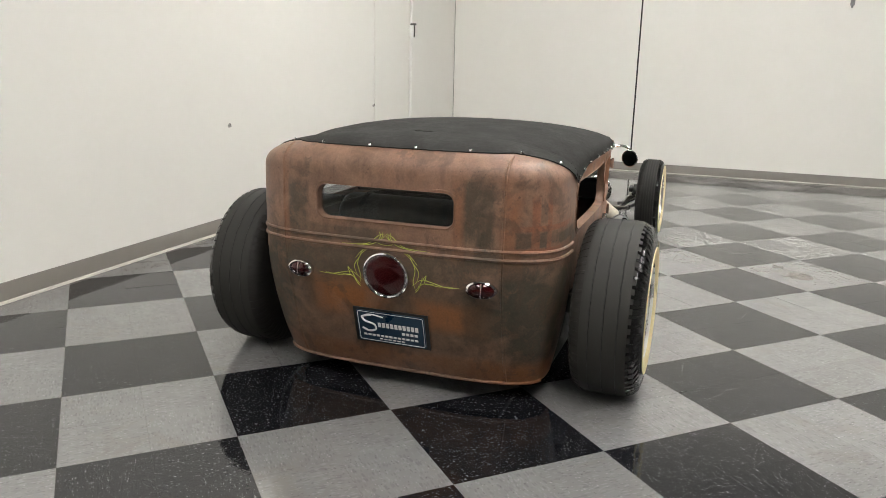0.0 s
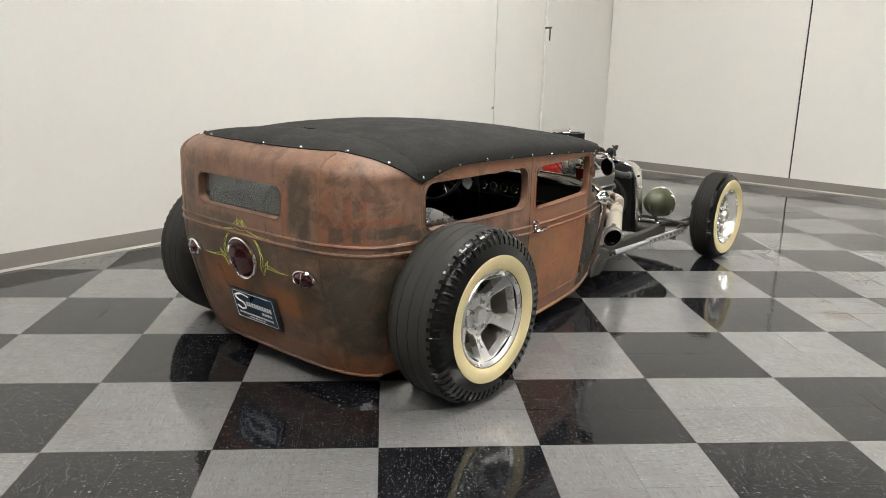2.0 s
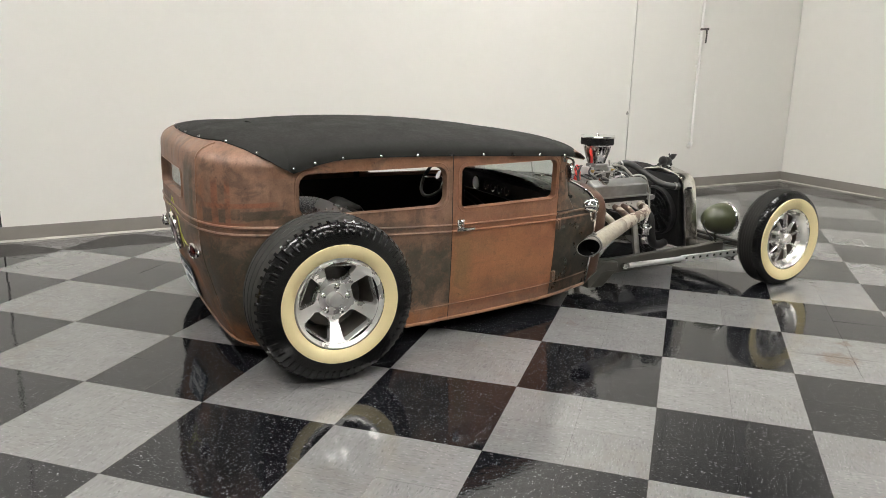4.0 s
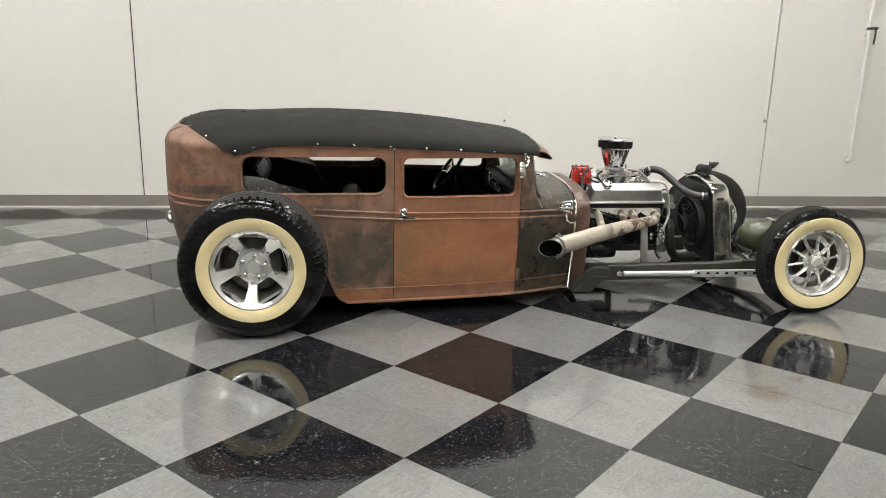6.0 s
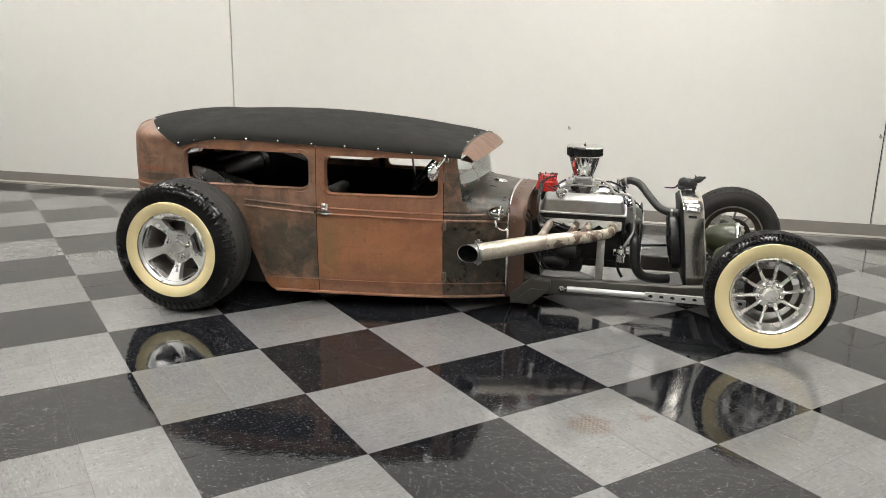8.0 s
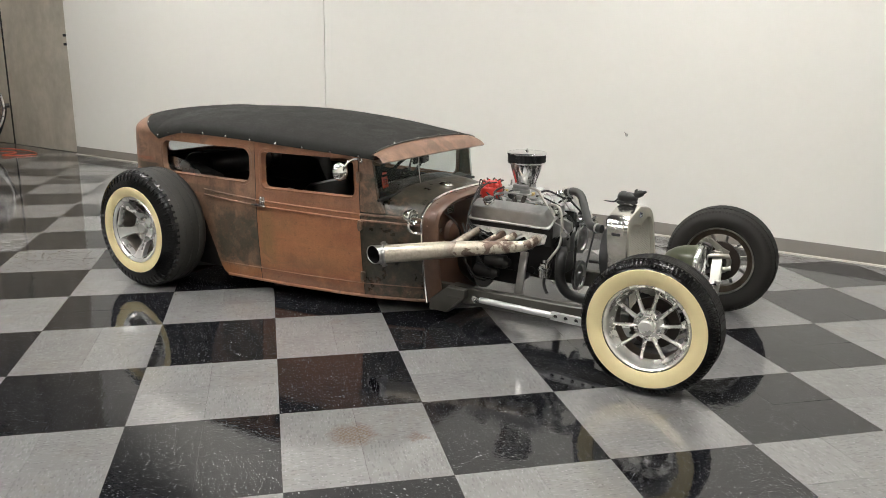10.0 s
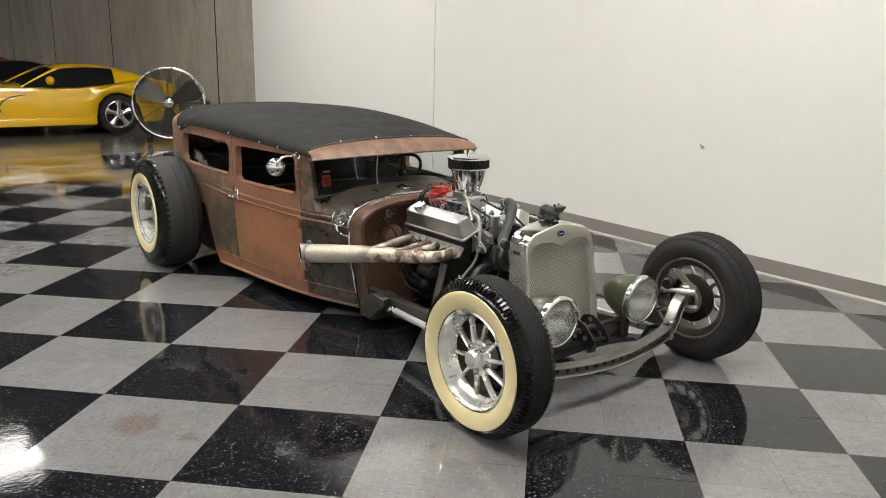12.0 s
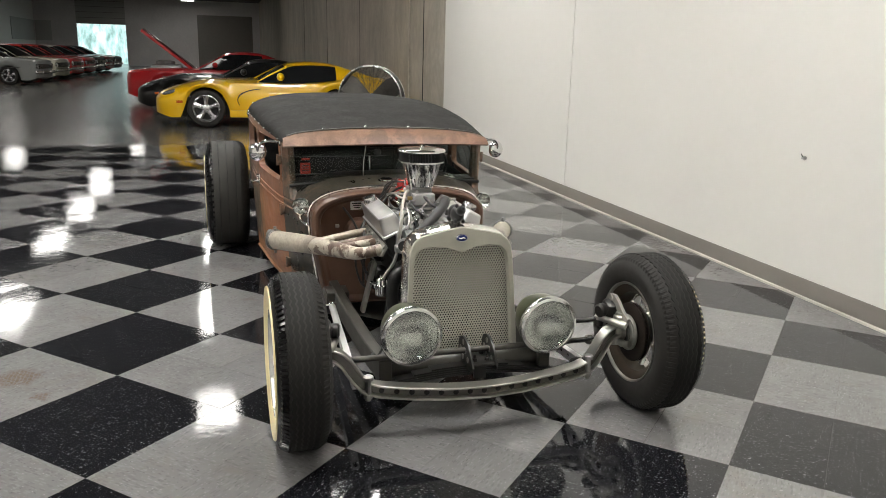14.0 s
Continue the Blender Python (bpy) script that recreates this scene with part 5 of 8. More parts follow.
                rows.append([bm.verts.new(c + rad * (r + dr) + tan * (hw * s) + out * (hh if not dr else hh)) for s, dr in ((-1, 0), (-0.8, 0.0017), (0.8, 0.0017), (1, 0))])
            grid_faces(bm, rows)
        tagged(part("shoulder_tread", bm, M_RUBBER if sd else M_SHINE, tyre, "moulded shoulder blocks"), kind="stuff")
    # valve stem
    bm = B()
    a = -2.4
    q = c + Vector((math.cos(a), 0, math.sin(a))) * (rim_r - 0.035) + out * -0.03
    cyl(bm, q, q + out * 0.03, 0.004, 0.003, 8)
    part("valve_stem", bm, M_STEEL, hub)
    return hub


M_REDLENS = simple("red_lens", (0.035, 0.0015, 0.002), 0.14, vary=0.3, scale=60, coat=0.15)
M_BARREL = simple("dusty_barrel", (0.40, 0.37, 0.32), 0.42, 0.75, vary=0.45, scale=8)
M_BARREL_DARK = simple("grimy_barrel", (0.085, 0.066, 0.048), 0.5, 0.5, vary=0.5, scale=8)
M_NAVY = simple("navy_plate", (0.008, 0.030, 0.062), 0.3, vary=0.1)
M_WHITE = simple("white_print", (0.8, 0.8, 0.8), 0.4, vary=0.03)
M_STRIPE = simple("lime_pinstripe", (0.50, 0.55, 0.09), 0.5, vary=0.2)
M_COWL = rust_paint("worn_cowl", worn=0.97)
M_RUST_FIRE = simple("red_oxide_firewall", (0.098, 0.052, 0.034), 0.36, vary=0.45, scale=11, bump=0.08)
M_WSGLASS = glass_mat("windscreen_glass", (0.80, 0.83, 0.82))

for sd in (-1, 1):
    side_shell(sd)
rear_shell()
roof()
front_shell()
wheel("wheel", (0.0, -0.985, 0.372), -1, 0.372, 0.275, 0.206, 0.272, 5, True)
wheel("wheel", (0.0, 0.985, 0.372), 1, 0.372, 0.275, 0.206, 0.272, 5, True)
wheel("wheel", (3.19, -0.772, 0.315), -1, 0.315, 0.165, 0.198, 0.272, 10, False)
wheel("wheel", (3.19, 0.795, 0.315), 1, 0.315, 0.165, 0.198, 0.272, 10, False)

# ---- engine, front frame and axle ----
def header_mat():
    """Cream heat coating flaking off brown pipe."""
    m, nt, p = mat_base("flaking_header_coat")
    c = coords(nt)
    a = noise_of(nt, c, 9.0, 6, 0.6, 0.5)
    f = ramp_of(nt, a, [(0.46, g1(0)), (0.50, g1(1))])
    g = noise_of(nt, c, 60.0, 4)
    cream = ramp_of(nt, g, [(0.3, (0.44, 0.39, 0.31)), (0.7, (0.58, 0.53, 0.44))])
    brown = ramp_of(nt, g, [(0.3, (0.10, 0.065, 0.05)), (0.7, (0.19, 0.13, 0.10))])
    f = math_of(nt, "MULTIPLY", f, patch_mask(nt, c, (2.24, 0.0, 0.47), (0.24, 0.7, 0.2), a, 0.3))
    nt.links.new(mix_col(nt, f, cream, brown), p.inputs["Base Color"])
    p.inputs["Metallic"].default_value = 0.35
    p.inputs["Roughness"].default_value = 0.36
    bump_to(nt, p, f, 0.25, 0.001)
    return m


M_HEADER = header_mat()
M_BORE = simple("near_black", (0.003, 0.003, 0.003), 0.95, spec=0.1)
M_SILVER = simple("silver_paint", (0.56, 0.56, 0.55), 0.38, 0.5, vary=0.1, scale=15)
M_CAST = simple("cast_aluminium", (0.34, 0.34, 0.33), 0.38, 0.9, vary=0.2, scale=40, bump=0.08)
M_GRILLE = simple("bright_mesh", (0.52, 0.50, 0.44), 0.45, 0.25, vary=0.12, scale=20)
M_FLANGE = simple("dull_cast_flange", (0.34, 0.33, 0.30), 0.5, 0.6, vary=0.2, scale=25, bump=0.1)
M_VC = simple("satin_valve_cover", (0.50, 0.50, 0.49), 0.34, 1.0, vary=0.25, scale=14)
M_SHELLSIDE = simple("smudged_stainless", (0.80, 0.78, 0.73), 0.19, 1.0, vary=0.22, scale=9)
M_BLOCK = simple("oily_block", (0.016, 0.015, 0.0145), 0.45, 0.3, vary=0.45, scale=25, bump=0.2)
M_HOSE = simple("grey_hose", (0.034, 0.034, 0.033), 0.45, vary=0.15)
M_BHOSE = simple("black_hose", (0.012, 0.012, 0.012), 0.4, vary=0.2)
M_RED = simple("red_plastic", (0.55, 0.03, 0.02), 0.35, vary=0.12)
M_OLIVE = simple("olive_paint", (0.052, 0.058, 0.028), 0.38, vary=0.25, scale=14, coat=0.2)
M_SHELLPAINT = simple("cream_green_paint", (0.45, 0.44, 0.375), 0.33, 0.25, vary=0.16, scale=10)
M_FRAME = simple("grey_frame_paint", (0.062, 0.059, 0.050), 0.42, 0.2, vary=0.25, scale=12, bump=0.05)
M_WEB = simple("dark_web_steel", (0.17, 0.165, 0.15), 0.36, 1.0, vary=0.25, scale=20)
M_GREASE = simple("greasy_black", (0.016, 0.015, 0.014), 0.35, vary=0.4, scale=30)
M_DISC = simple("worn_brake_iron", (0.035, 0.026, 0.021), 0.4, 0.5, vary=0.5, scale=25, bump=0.1)
M_BRAID = simple("braided_line", (0.40, 0.39, 0.35), 0.45, 0.5, vary=0.15, scale=200)
M_FLUTE = glass_mat("fluted_lamp_glass", (0.92, 0.93, 0.92), 0.03, 0.09, 1.5)
M_BRASS = simple("brass_fitting", (0.55, 0.42, 0.18), 0.3, 1.0)
M_BADGE = simple("blue_enamel", (0.01, 0.02, 0.13), 0.25, vary=0.1)
def fluted(name):
    """A silvered reflector seen through fine upright flutes."""
    m, nt, p = mat_base(name)
    w = N(nt, "ShaderNodeTexWave", Scale=32.0, Distortion=0.1, Detail=1.0)
    w.bands_direction = "Y"
    nt.links.new(coords(nt), w.inputs["Vector"])
    p.inputs["Base Color"].default_value = (0.9, 0.9, 0.88, 1)
    p.inputs["Metallic"].default_value = 1.0
    p.inputs["Roughness"].default_value = 0.27
    bump_to(nt, p, w.outputs["Fac"], 0.03, 0.002)
    return m


M_REFL = fluted("fluted_reflector")
CY = 0.015  # the engine's and radiator's middle


def ang_box(bm, c, size, rx=0, ry=0, rz=0, bevel=0.006):
    return box(bm, c, size, bevel, pose(0, 0, 0, rx, ry, rz))


def slash(bm, o, d, s):
    """Cuts a pipe's end at a slant, open to the outside."""
    for v in bm.verts:
        if (v.co - o).dot(d) > 0.05:
            w = v.co - o
            v.co -= d * ((w - d * w.dot(d)).y * s * 1.0)


# the engine: one part with its own pieces
b = B()
ang_box(b, (2.21, CY, 0.38), (0.48, 0.28, 0.22), bevel=0.02)
ang_box(b, (2.10, CY, 0.22), (0.26, 0.20, 0.10), bevel=0.03)
ang_box(b, (2.46, CY, 0.36), (0.05, 0.24, 0.20), bevel=0.02)
for k in range(6):
    cyl(b, (2.0 + 0.085 * k, CY - 0.152, 0.30), (2.0 + 0.085 * k, CY - 0.158, 0.30), 0.022, None, 14)
    cyl(b, (2.0 + 0.085 * k, CY + 0.152, 0.30), (2.0 + 0.085 * k, CY + 0.158, 0.30), 0.022, None, 14)
ENG = part("engine", b, M_BLOCK, CAR, "exposed V8 engine with polished valve covers")
b = B()
lathe(b, [(0.20, 0), (0.19, 0.03), (0.15, 0.12), (0.11, 0.17), (0.10, 0.30)], (1.975, CY, 0.30), (-1, 0, -0.02), 24)
part("gearbox", b, M_GREASE, ENG)
for k, x in enumerate((2.03, 2.10)):
    b = B()
    lathe(b, [(0.035, 0), (0.04, 0.01), (0.04, 0.12), (0.03, 0.13), (0.02, 0.15)], (x - 0.03, CY - 0.19, 0.26 + 0.07 * k), (1, 0, 0), 16)
    part("starter", b, M_GREASE, ENG)
for side in (-1, 1):
    tilt = 40 * -side * -1
    mm = Matrix.Translation((2.215, CY + side * 0.175, 0.588)) @ pose(0, 0, 0, -side * 25, 0, 0)
    # head
    b = B()
    box(b, mm @ Vector((0, 0, -0.064)), (0.50, 0.115, 0.12), 0.006, pose(0, 0, 0, -side * 25, 0, 0))
    part("cylinder_head", b, M_BLOCK, ENG)
    # valve cover
    b = B()
    rows = []
    for hx, hy, r, h in ((0.254, 0.062, 0.012, 0.0), (0.254, 0.062, 0.012, 0.008), (0.2525, 0.0605, 0.012, 0.0095), (0.245, 0.0545, 0.022, 0.0095), (0.243, 0.0530, 0.022, 0.013), (0.226, 0.042, 0.022, 0.080), (0.221, 0.037, 0.018, 0.0865), (0.20, 0.02, 0.010, 0.0885)):
        rows.append([b.verts.new(mm @ Vector((px, py, h))) for px, py in rrect(-hx, hx, -hy, hy, r, 4)])
    grid_faces(b, rows, True)
    b.faces.new(rows[-1])
    b.faces.new(rows[0])
    vc = part("valve_cover", b, M_VC, ENG, "polished plain aluminium valve cover", angle=22)
    b = B()
    bx = -0.13 if side < 0 else 0.12
    lathe(b, [(0.022, 0.070), (0.022, 0.088), (0.033, 0.090), (0.034, 0.110), (0.030, 0.117), (0, 0.119)], mm @ Vector((bx, 0, 0)), mm.to_3x3() @ Vector((0, 0, 1)), 20)
    part("oil_cap", b, M_RIM, vc)
    # exhaust flange plate
    b = B()
    fl = Matrix.Translation((2.205, CY + side * 0.222, 0.502)) @ pose(0, 0, 0, -side * 62, 0, 0)
    lo = [(-0.235, -0.022), (-0.20, -0.034), (-0.165, -0.034), (-0.10, 0.004), (-0.04, -0.030), (0.06, -0.034), (0.11, 0.004), (0.165, -0.034), (0.20, -0.036), (0.24, -0.022)]
    pl = lo + [(0.24, 0.026), (0.22, 0.034), (-0.22, 0.034), (-0.235, 0.026)]
    extrude_poly(b, [fl @ Vector((px, side * -py, -0.005)) for px, py in pl], fl.to_3x3() @ Vector((0, 0, 0.010)))
    for px in (-0.215, -0.12, -0.06, 0.085, 0.13, 0.222):
        lathe(b, [(0.009, 0), (0.009, 0.007), (0, 0.008)], fl @ Vector((px, side * -0.016, 0.005)), fl.to_3x3() @ Vector((0, 0, 1)), 6)
    hd = part("header", b, M_FLANGE, ENG, "cast flange with cream-coated exhaust header")
    # primaries and the flared collector
    b = B()
    s = side
    main = [(2.395, CY + s * 0.225, 0.502), (2.385, CY + s * 0.30, 0.487), (2.33, CY + s * 0.345, 0.474), (2.15, CY + s * 0.42, 0.455), (1.95, CY + s * 0.515, 0.433), (1.80, CY + s * 0.588, 0.413), (1.682, CY + s * 0.648, 0.399)]
    tube(b, main, [0.027, 0.027, 0.031, 0.040, 0.047, 0.050, 0.050], 18, 6)
    part("exhaust_pipe", b, M_HEADER, hd, "cream-coated tapered exhaust pipe with flaking patches")
    for x0, x1 in ((2.255, 2.13), (2.185, 2.05), (2.03, 1.90)):
        b = B()
        j = interp(x1, [1.95, 2.15, 2.33], [0.515, 0.42, 0.345])
        jz = interp(x1, [1.95, 2.15, 2.33], [0.433, 0.455, 0.474])
        tube(b, [(x0, CY + s * 0.225, 0.502), (x0 - 0.01, CY + s * 0.30, 0.49), (x0 - 0.05, CY + s * (j - 0.05), jz + 0.016), (x1 - 0.02, CY + s * j, jz + 0.004)], [0.022, 0.022, 0.023, 0.02], 14, 6)
        part("primary_pipe", b, M_HEADER, hd)
    b = B()
    d = (Vector(main[-1]) - Vector(main[-2])).normalized()
    o = Vector(main[-1])
    lathe(b, [(0.052, -0.002), (0.053, 0.018), (0.051, 0.02), (0.052, 0.072), (0.0495, 0.072), (0.049, 0.068)], o, d, 28, caps=False)
    slash(b, o, d, s)
    part("exhaust_tip", b, M_STEEL, hd, "open steel exhaust tip")
    # Near-black lining and end disc just inside the open mouth.
    b = B()
    lathe(b, [(0.049, 0.069), (0.048, 0.006), (0.0, 0.004)], o, d, 28, caps=False)
    slash(b, o, d, s)
    part("dark_bore", b, M_BORE, hd)
    b = B()
    lathe(b, [(0.053, 0.004), (0.058, 0.006), (0.058, 0.018), (0.053, 0.020)], o, d, 24, caps=False)
    for q in (-1, 1):
        pz = o + Vector((0, 0, q * 0.06)) + d * 0.011
        cyl(b, pz - Vector((0.02, 0, 0)), pz + Vector((0.02, 0, 0)), 0.006, None, 8)
        ang_box(b, pz, (0.014, 0.016, 0.026), bevel=0.002)
    part("clamp", b, M_CAST, hd)
    # spark plug leads
    for k in range(4):
        b = B()
        xp = 2.02 + 0.115 * k
        ca = math.pi / 2 * s + (k - 1.5) * 0.62 * s
        tube(b, [(1.985 + 0.05 * math.cos(ca), CY + 0.05 * math.sin(ca), 0.750), (1.985 + 0.066 * math.cos(ca), CY + 0.080 * math.sin(ca), 0.757), (1.965, CY + s * (0.105 + 0.006 * k), 0.735 - 0.022 * k), (1.945, CY + s * (0.14 + 0.01 * k), 0.655 - 0.01 * k), (1.955 + 0.012 * k, CY + s * 0.23, 0.53), (xp - 0.03, CY + s * 0.262, 0.455), (xp, CY + s * 0.21, 0.44)], 0.0042, 6, 5)
        part("spark_plug_lead", b, M_BHOSE, ENG)
# front bracket with its pulley, and fuel and vacuum lines
b = B()
o = [(2.46, 0.60), (2.50, 0.585), (2.555, 0.545), (2.565, 0.525), (2.545, 0.515), (2.49, 0.525), (2.46, 0.50)]
extrude_poly(b, [(x, CY - 0.175, z) for x, z in o], (0, 0.012, 0))
lathe(b, [(0.008, 0), (0.017, 0), (0.017, 0.02), (0.008, 0.02)], (2.538, CY - 0.175, 0.540), (0, -1, 0), 14)
part("alternator_bracket", b, M_CAST, ENG, "pale cast bracket")
for pts in ([(2.05, CY - 0.08, 0.66), (2.08, CY - 0.13, 0.70), (2.16, CY - 0.12, 0.72), (2.20, CY - 0.06, 0.72)], [(2.30, CY - 0.04, 0.71), (2.36, CY - 0.10, 0.70), (2.42, CY - 0.10, 0.65), (2.47, CY - 0.13, 0.58)],
            [(2.30, CY + 0.05, 0.70), (2.38, CY + 0.09, 0.69), (2.46, CY + 0.08, 0.62)]):
    b = B()
    tube(b, pts, 0.0045, 6, 6)
    part("fuel_line", b, M_STEEL, ENG, "thin bent steel fuel line")
for pts in ([(2.10, CY - 0.06, 0.74), (2.06, CY - 0.10, 0.71), (2.12, CY - 0.16, 0.66), (2.25, CY - 0.11, 0.66)], [(2.33, CY - 0.06, 0.67), (2.40, CY - 0.13, 0.64), (2.48, CY - 0.11, 0.56), (2.50, CY - 0.12, 0.42)], [(2.02, CY - 0.16, 0.52), (2.00, CY - 0.23, 0.44), (2.06, CY - 0.24, 0.32), (2.14, CY - 0.20, 0.26)],
            [(2.44, CY - 0.14, 0.50), (2.47, CY - 0.18, 0.40), (2.43, CY - 0.19, 0.28)], [(2.46, CY + 0.02, 0.60), (2.54, CY - 0.02, 0.55), (2.55, CY - 0.05, 0.40)]):
    b = B()
    tube(b, pts, 0.006, 6, 6)
    part("vacuum_hose", b, M_BHOSE, ENG, "thin black hose")
b = B()
ang_box(b, (2.22, CY, 0.575), (0.44, 0.20, 0.07), bevel=0.02)
ang_box(b, (2.20, CY, 0.625), (0.16, 0.15, 0.06), bevel=0.015)
for k in range(4):
    for s in (-1, 1):
        tube(b, [(2.20 + (k - 1.5) * 0.03, CY + s * 0.05, 0.63), (2.21 + (k - 1.5) * 0.09, CY + s * 0.11, 0.60), (2.21 + (k - 1.5) * 0.11, CY + s * 0.14, 0.565)], 0.022, 10, 3)
cyl(b, (2.42, CY + 0.01, 0.58), (2.42, CY + 0.01, 0.66), 0.034, 0.028, 18)
part("intake_manifold", b, M_CAST, ENG, "cast aluminium intake manifold")
b = B()
ang_box(b, (2.20, CY, 0.664), (0.17, 0.14, 0.014), bevel=0.004)
ang_box(b, (2.20, CY, 0.684), (0.13, 0.12, 0.026), bevel=0.005)
ang_box(b, (2.20, CY, 0.716), (0.12, 0.105, 0.044), bevel=0.007)
ang_box(b, (2.20, CY, 0.746), (0.10, 0.11, 0.024), bevel=0.006)
carb = part("carburettor", b, M_CAST, ENG, "bright four-barrel carburettor with linkages")
for s in (-1, 1):
    b = B()
    ang_box(b, (2.20 + s * 0.082, CY, 0.712), (0.042, 0.108, 0.054), bevel=0.006)
    for dy in (-0.042, 0.042):
        for dz in (-0.018, 0.018):
            cyl(b, (2.20 + s * 0.102, CY + dy, 0.712 + dz), (2.20 + s * 0.108, CY + dy, 0.712 + dz), 0.005, None, 6)
    cyl(b, (2.20 + s * 0.082, CY - 0.03, 0.735), (2.20 + s * 0.082, CY - 0.03, 0.752), 0.007, None, 8)
    part("fuel_bowl", b, M_SILVER, carb)
    b = B()
    cyl(b, (2.20 + s * 0.085, CY - 0.054, 0.718), (2.20 + s * 0.085, CY - 0.076, 0.718), 0.010, None, 6)
    part("inlet_fitting", b, M_BRASS, carb)
    b = B()
    cyl(b, (2.20 + s * 0.058, CY - 0.055, 0.755), (2.20 + s * 0.058, CY - 0.055, 0.785), 0.006, 0.005, 8)
    part("upright_stud", b, M_CHROME, carb)
# loose clutter between carburettor and radiator
for pts, r, mt, nm in (([(2.27, -0.055, 0.752), (2.33, -0.085, 0.745), (2.38, -0.11, 0.70), (2.42, -0.125, 0.655)], 0.007, M_BRAID, "braided_hose"),
                       ([(2.28, -0.02, 0.70), (2.34, -0.06, 0.71), (2.40, -0.055, 0.69), (2.44, -0.02, 0.66)], 0.005, M_BHOSE, "rubber_line"),
                       ([(2.30, 0.03, 0.72), (2.36, 0.0, 0.735), (2.42, 0.02, 0.71), (2.43, 0.06, 0.69)], 0.006, M_BHOSE, "rubber_line"),
                       ([(2.25, -0.09, 0.665), (2.32, -0.10, 0.685), (2.37, -0.07, 0.665), (2.45, -0.08, 0.63)], 0.004, M_STEEL, "steel_line"),
                       ([(2.10, -0.10, 0.672), (2.06, -0.06, 0.70), (2.02, -0.03, 0.69), (1.90, -0.05, 0.66), (1.84, -0.06, 0.64)], 0.005, M_BHOSE, "throttle_cable"),
                       ([(2.38, 0.10, 0.655), (2.42, 0.13, 0.68), (2.47, 0.14, 0.64), (2.50, 0.17, 0.60)], 0.006, M_BHOSE, "wire_bundle"),
                       ([(2.46, -0.06, 0.60), (2.52, -0.09, 0.63), (2.56, -0.10, 0.58), (2.54, -0.13, 0.50)], 0.005, M_BHOSE, "wire_bundle")):
    b = B()
    tube(b, pts, r, 8, 6)
    part(nm, b, mt, ENG)
for x, y, z, r in ((2.36, -0.055, 0.655, 0.012), (2.39, -0.02, 0.66, 0.015), (2.37, 0.05, 0.655, 0.012), (2.44, -0.06, 0.64, 0.013), (2.33, -0.10, 0.645, 0.009), (2.08, -0.05, 0.655, 0.012)):
    b = B()
    lathe(b, [(r, -0.03), (r, 0.0), (r * 1.35, 0.002), (r * 1.35, 0.012), (r * 0.8, 0.014), (r * 0.7, 0.026), (0, 0.028)], (x, y, z), (0.2, -0.2, 1), 8)
    part("fitting", b, M_BRASS if r < 0.010 else M_CHROME, ENG)
b = B()
lathe(b, [(0.024, 0), (0.026, 0.006), (0.026, 0.016), (0.020, 0.022), (0.010, 0.024)], (2.155, CY - 0.058, 0.700), (0, -1, 0.1), 16)
part("choke_housing", b, M_BLACK, carb)
for pts, r in (([(2.285, CY - 0.08, 0.718), (2.25, CY - 0.105, 0.716), (2.15, CY - 0.105, 0.716), (2.115, CY - 0.08, 0.718)], 0.0055), ([(2.115, CY - 0.09, 0.716), (2.07, CY - 0.115, 0.70), (2.09, CY - 0.125, 0.655), (2.16, CY - 0.13, 0.64)], 0.003), ([(2.33, CY + 0.02, 0.715), (2.38, CY - 0.02, 0.70), (2.40, CY - 0.06, 0.665)], 0.004), ([(2.24, CY - 0.07, 0.69), (2.30, CY - 0.085, 0.675), (2.36, CY - 0.08, 0.665)], 0.003), ([(2.16, CY - 0.07, 0.68), (2.10, CY - 0.08, 0.69), (2.03, CY - 0.06, 0.70)], 0.003)):
    b = B()
    tube(b, pts, r, 7, 6)
    part("linkage_rod", b, M_STEEL, carb)
for x, z, a in ((2.235, 0.685, 20), (2.175, 0.675, -25)):
    b = B()
    ang_box(b, (x, CY - 0.076, z), (0.026, 0.006, 0.05), ry=a, bevel=0.002)
    cyl(b, (x, CY - 0.06, z + 0.01), (x, CY - 0.084, z + 0.01), 0.005, None, 8)
    part("throttle_lever", b, M_DARKSTEEL, carb)
b = B()
tube(b, [(2.33, CY - 0.09, 0.664), (2.30, CY - 0.125, 0.668), (2.20, CY - 0.128, 0.662), (2.08, CY - 0.12, 0.668), (2.00, CY - 0.09, 0.70)], 0.005, 7, 6)
part("vacuum_hose", b, M_BHOSE, carb)
# funnel and air filter
b = B()
lathe(b, [(0.052, 0.758), (0.062, 0.764), (0.064, 0.778), (0.072, 0.80), (0.088, 0.850), (0.094, 0.876), (0.108, 0.879), (0.108, 0.886), (0.0, 0.886)], (2.20, CY + 0.012, 0), (0, 0, 1), 40)
fun = part("air_funnel", b, M_CHROME, ENG, "flared chrome air funnel")
b = B()
n = 90
lo, hi = [], []
for k in range(2 * n):
    a = math.pi * k / n
    r = 0.109 if k % 2 else 0.1045
    lo.append(b.verts.new((2.20 + r * math.cos(a), CY + 0.012 + r * math.sin(a), 0.888)))
    hi.append(b.verts.new((2.20 + r * math.cos(a), CY + 0.012 + r * math.sin(a), 0.930)))
grid_faces(b, [lo, hi], True)
part("air_filter", b, M_BLACK, fun, "black pleated air filter element", angle=5)
b = B()
lathe(b, [(0.112, 0.929), (0.115, 0.931), (0.115, 0.938), (0.108, 0.943), (0.07, 0.945), (0.0, 0.946)], (2.20, CY + 0.012, 0), (0, 0, 1), 44)
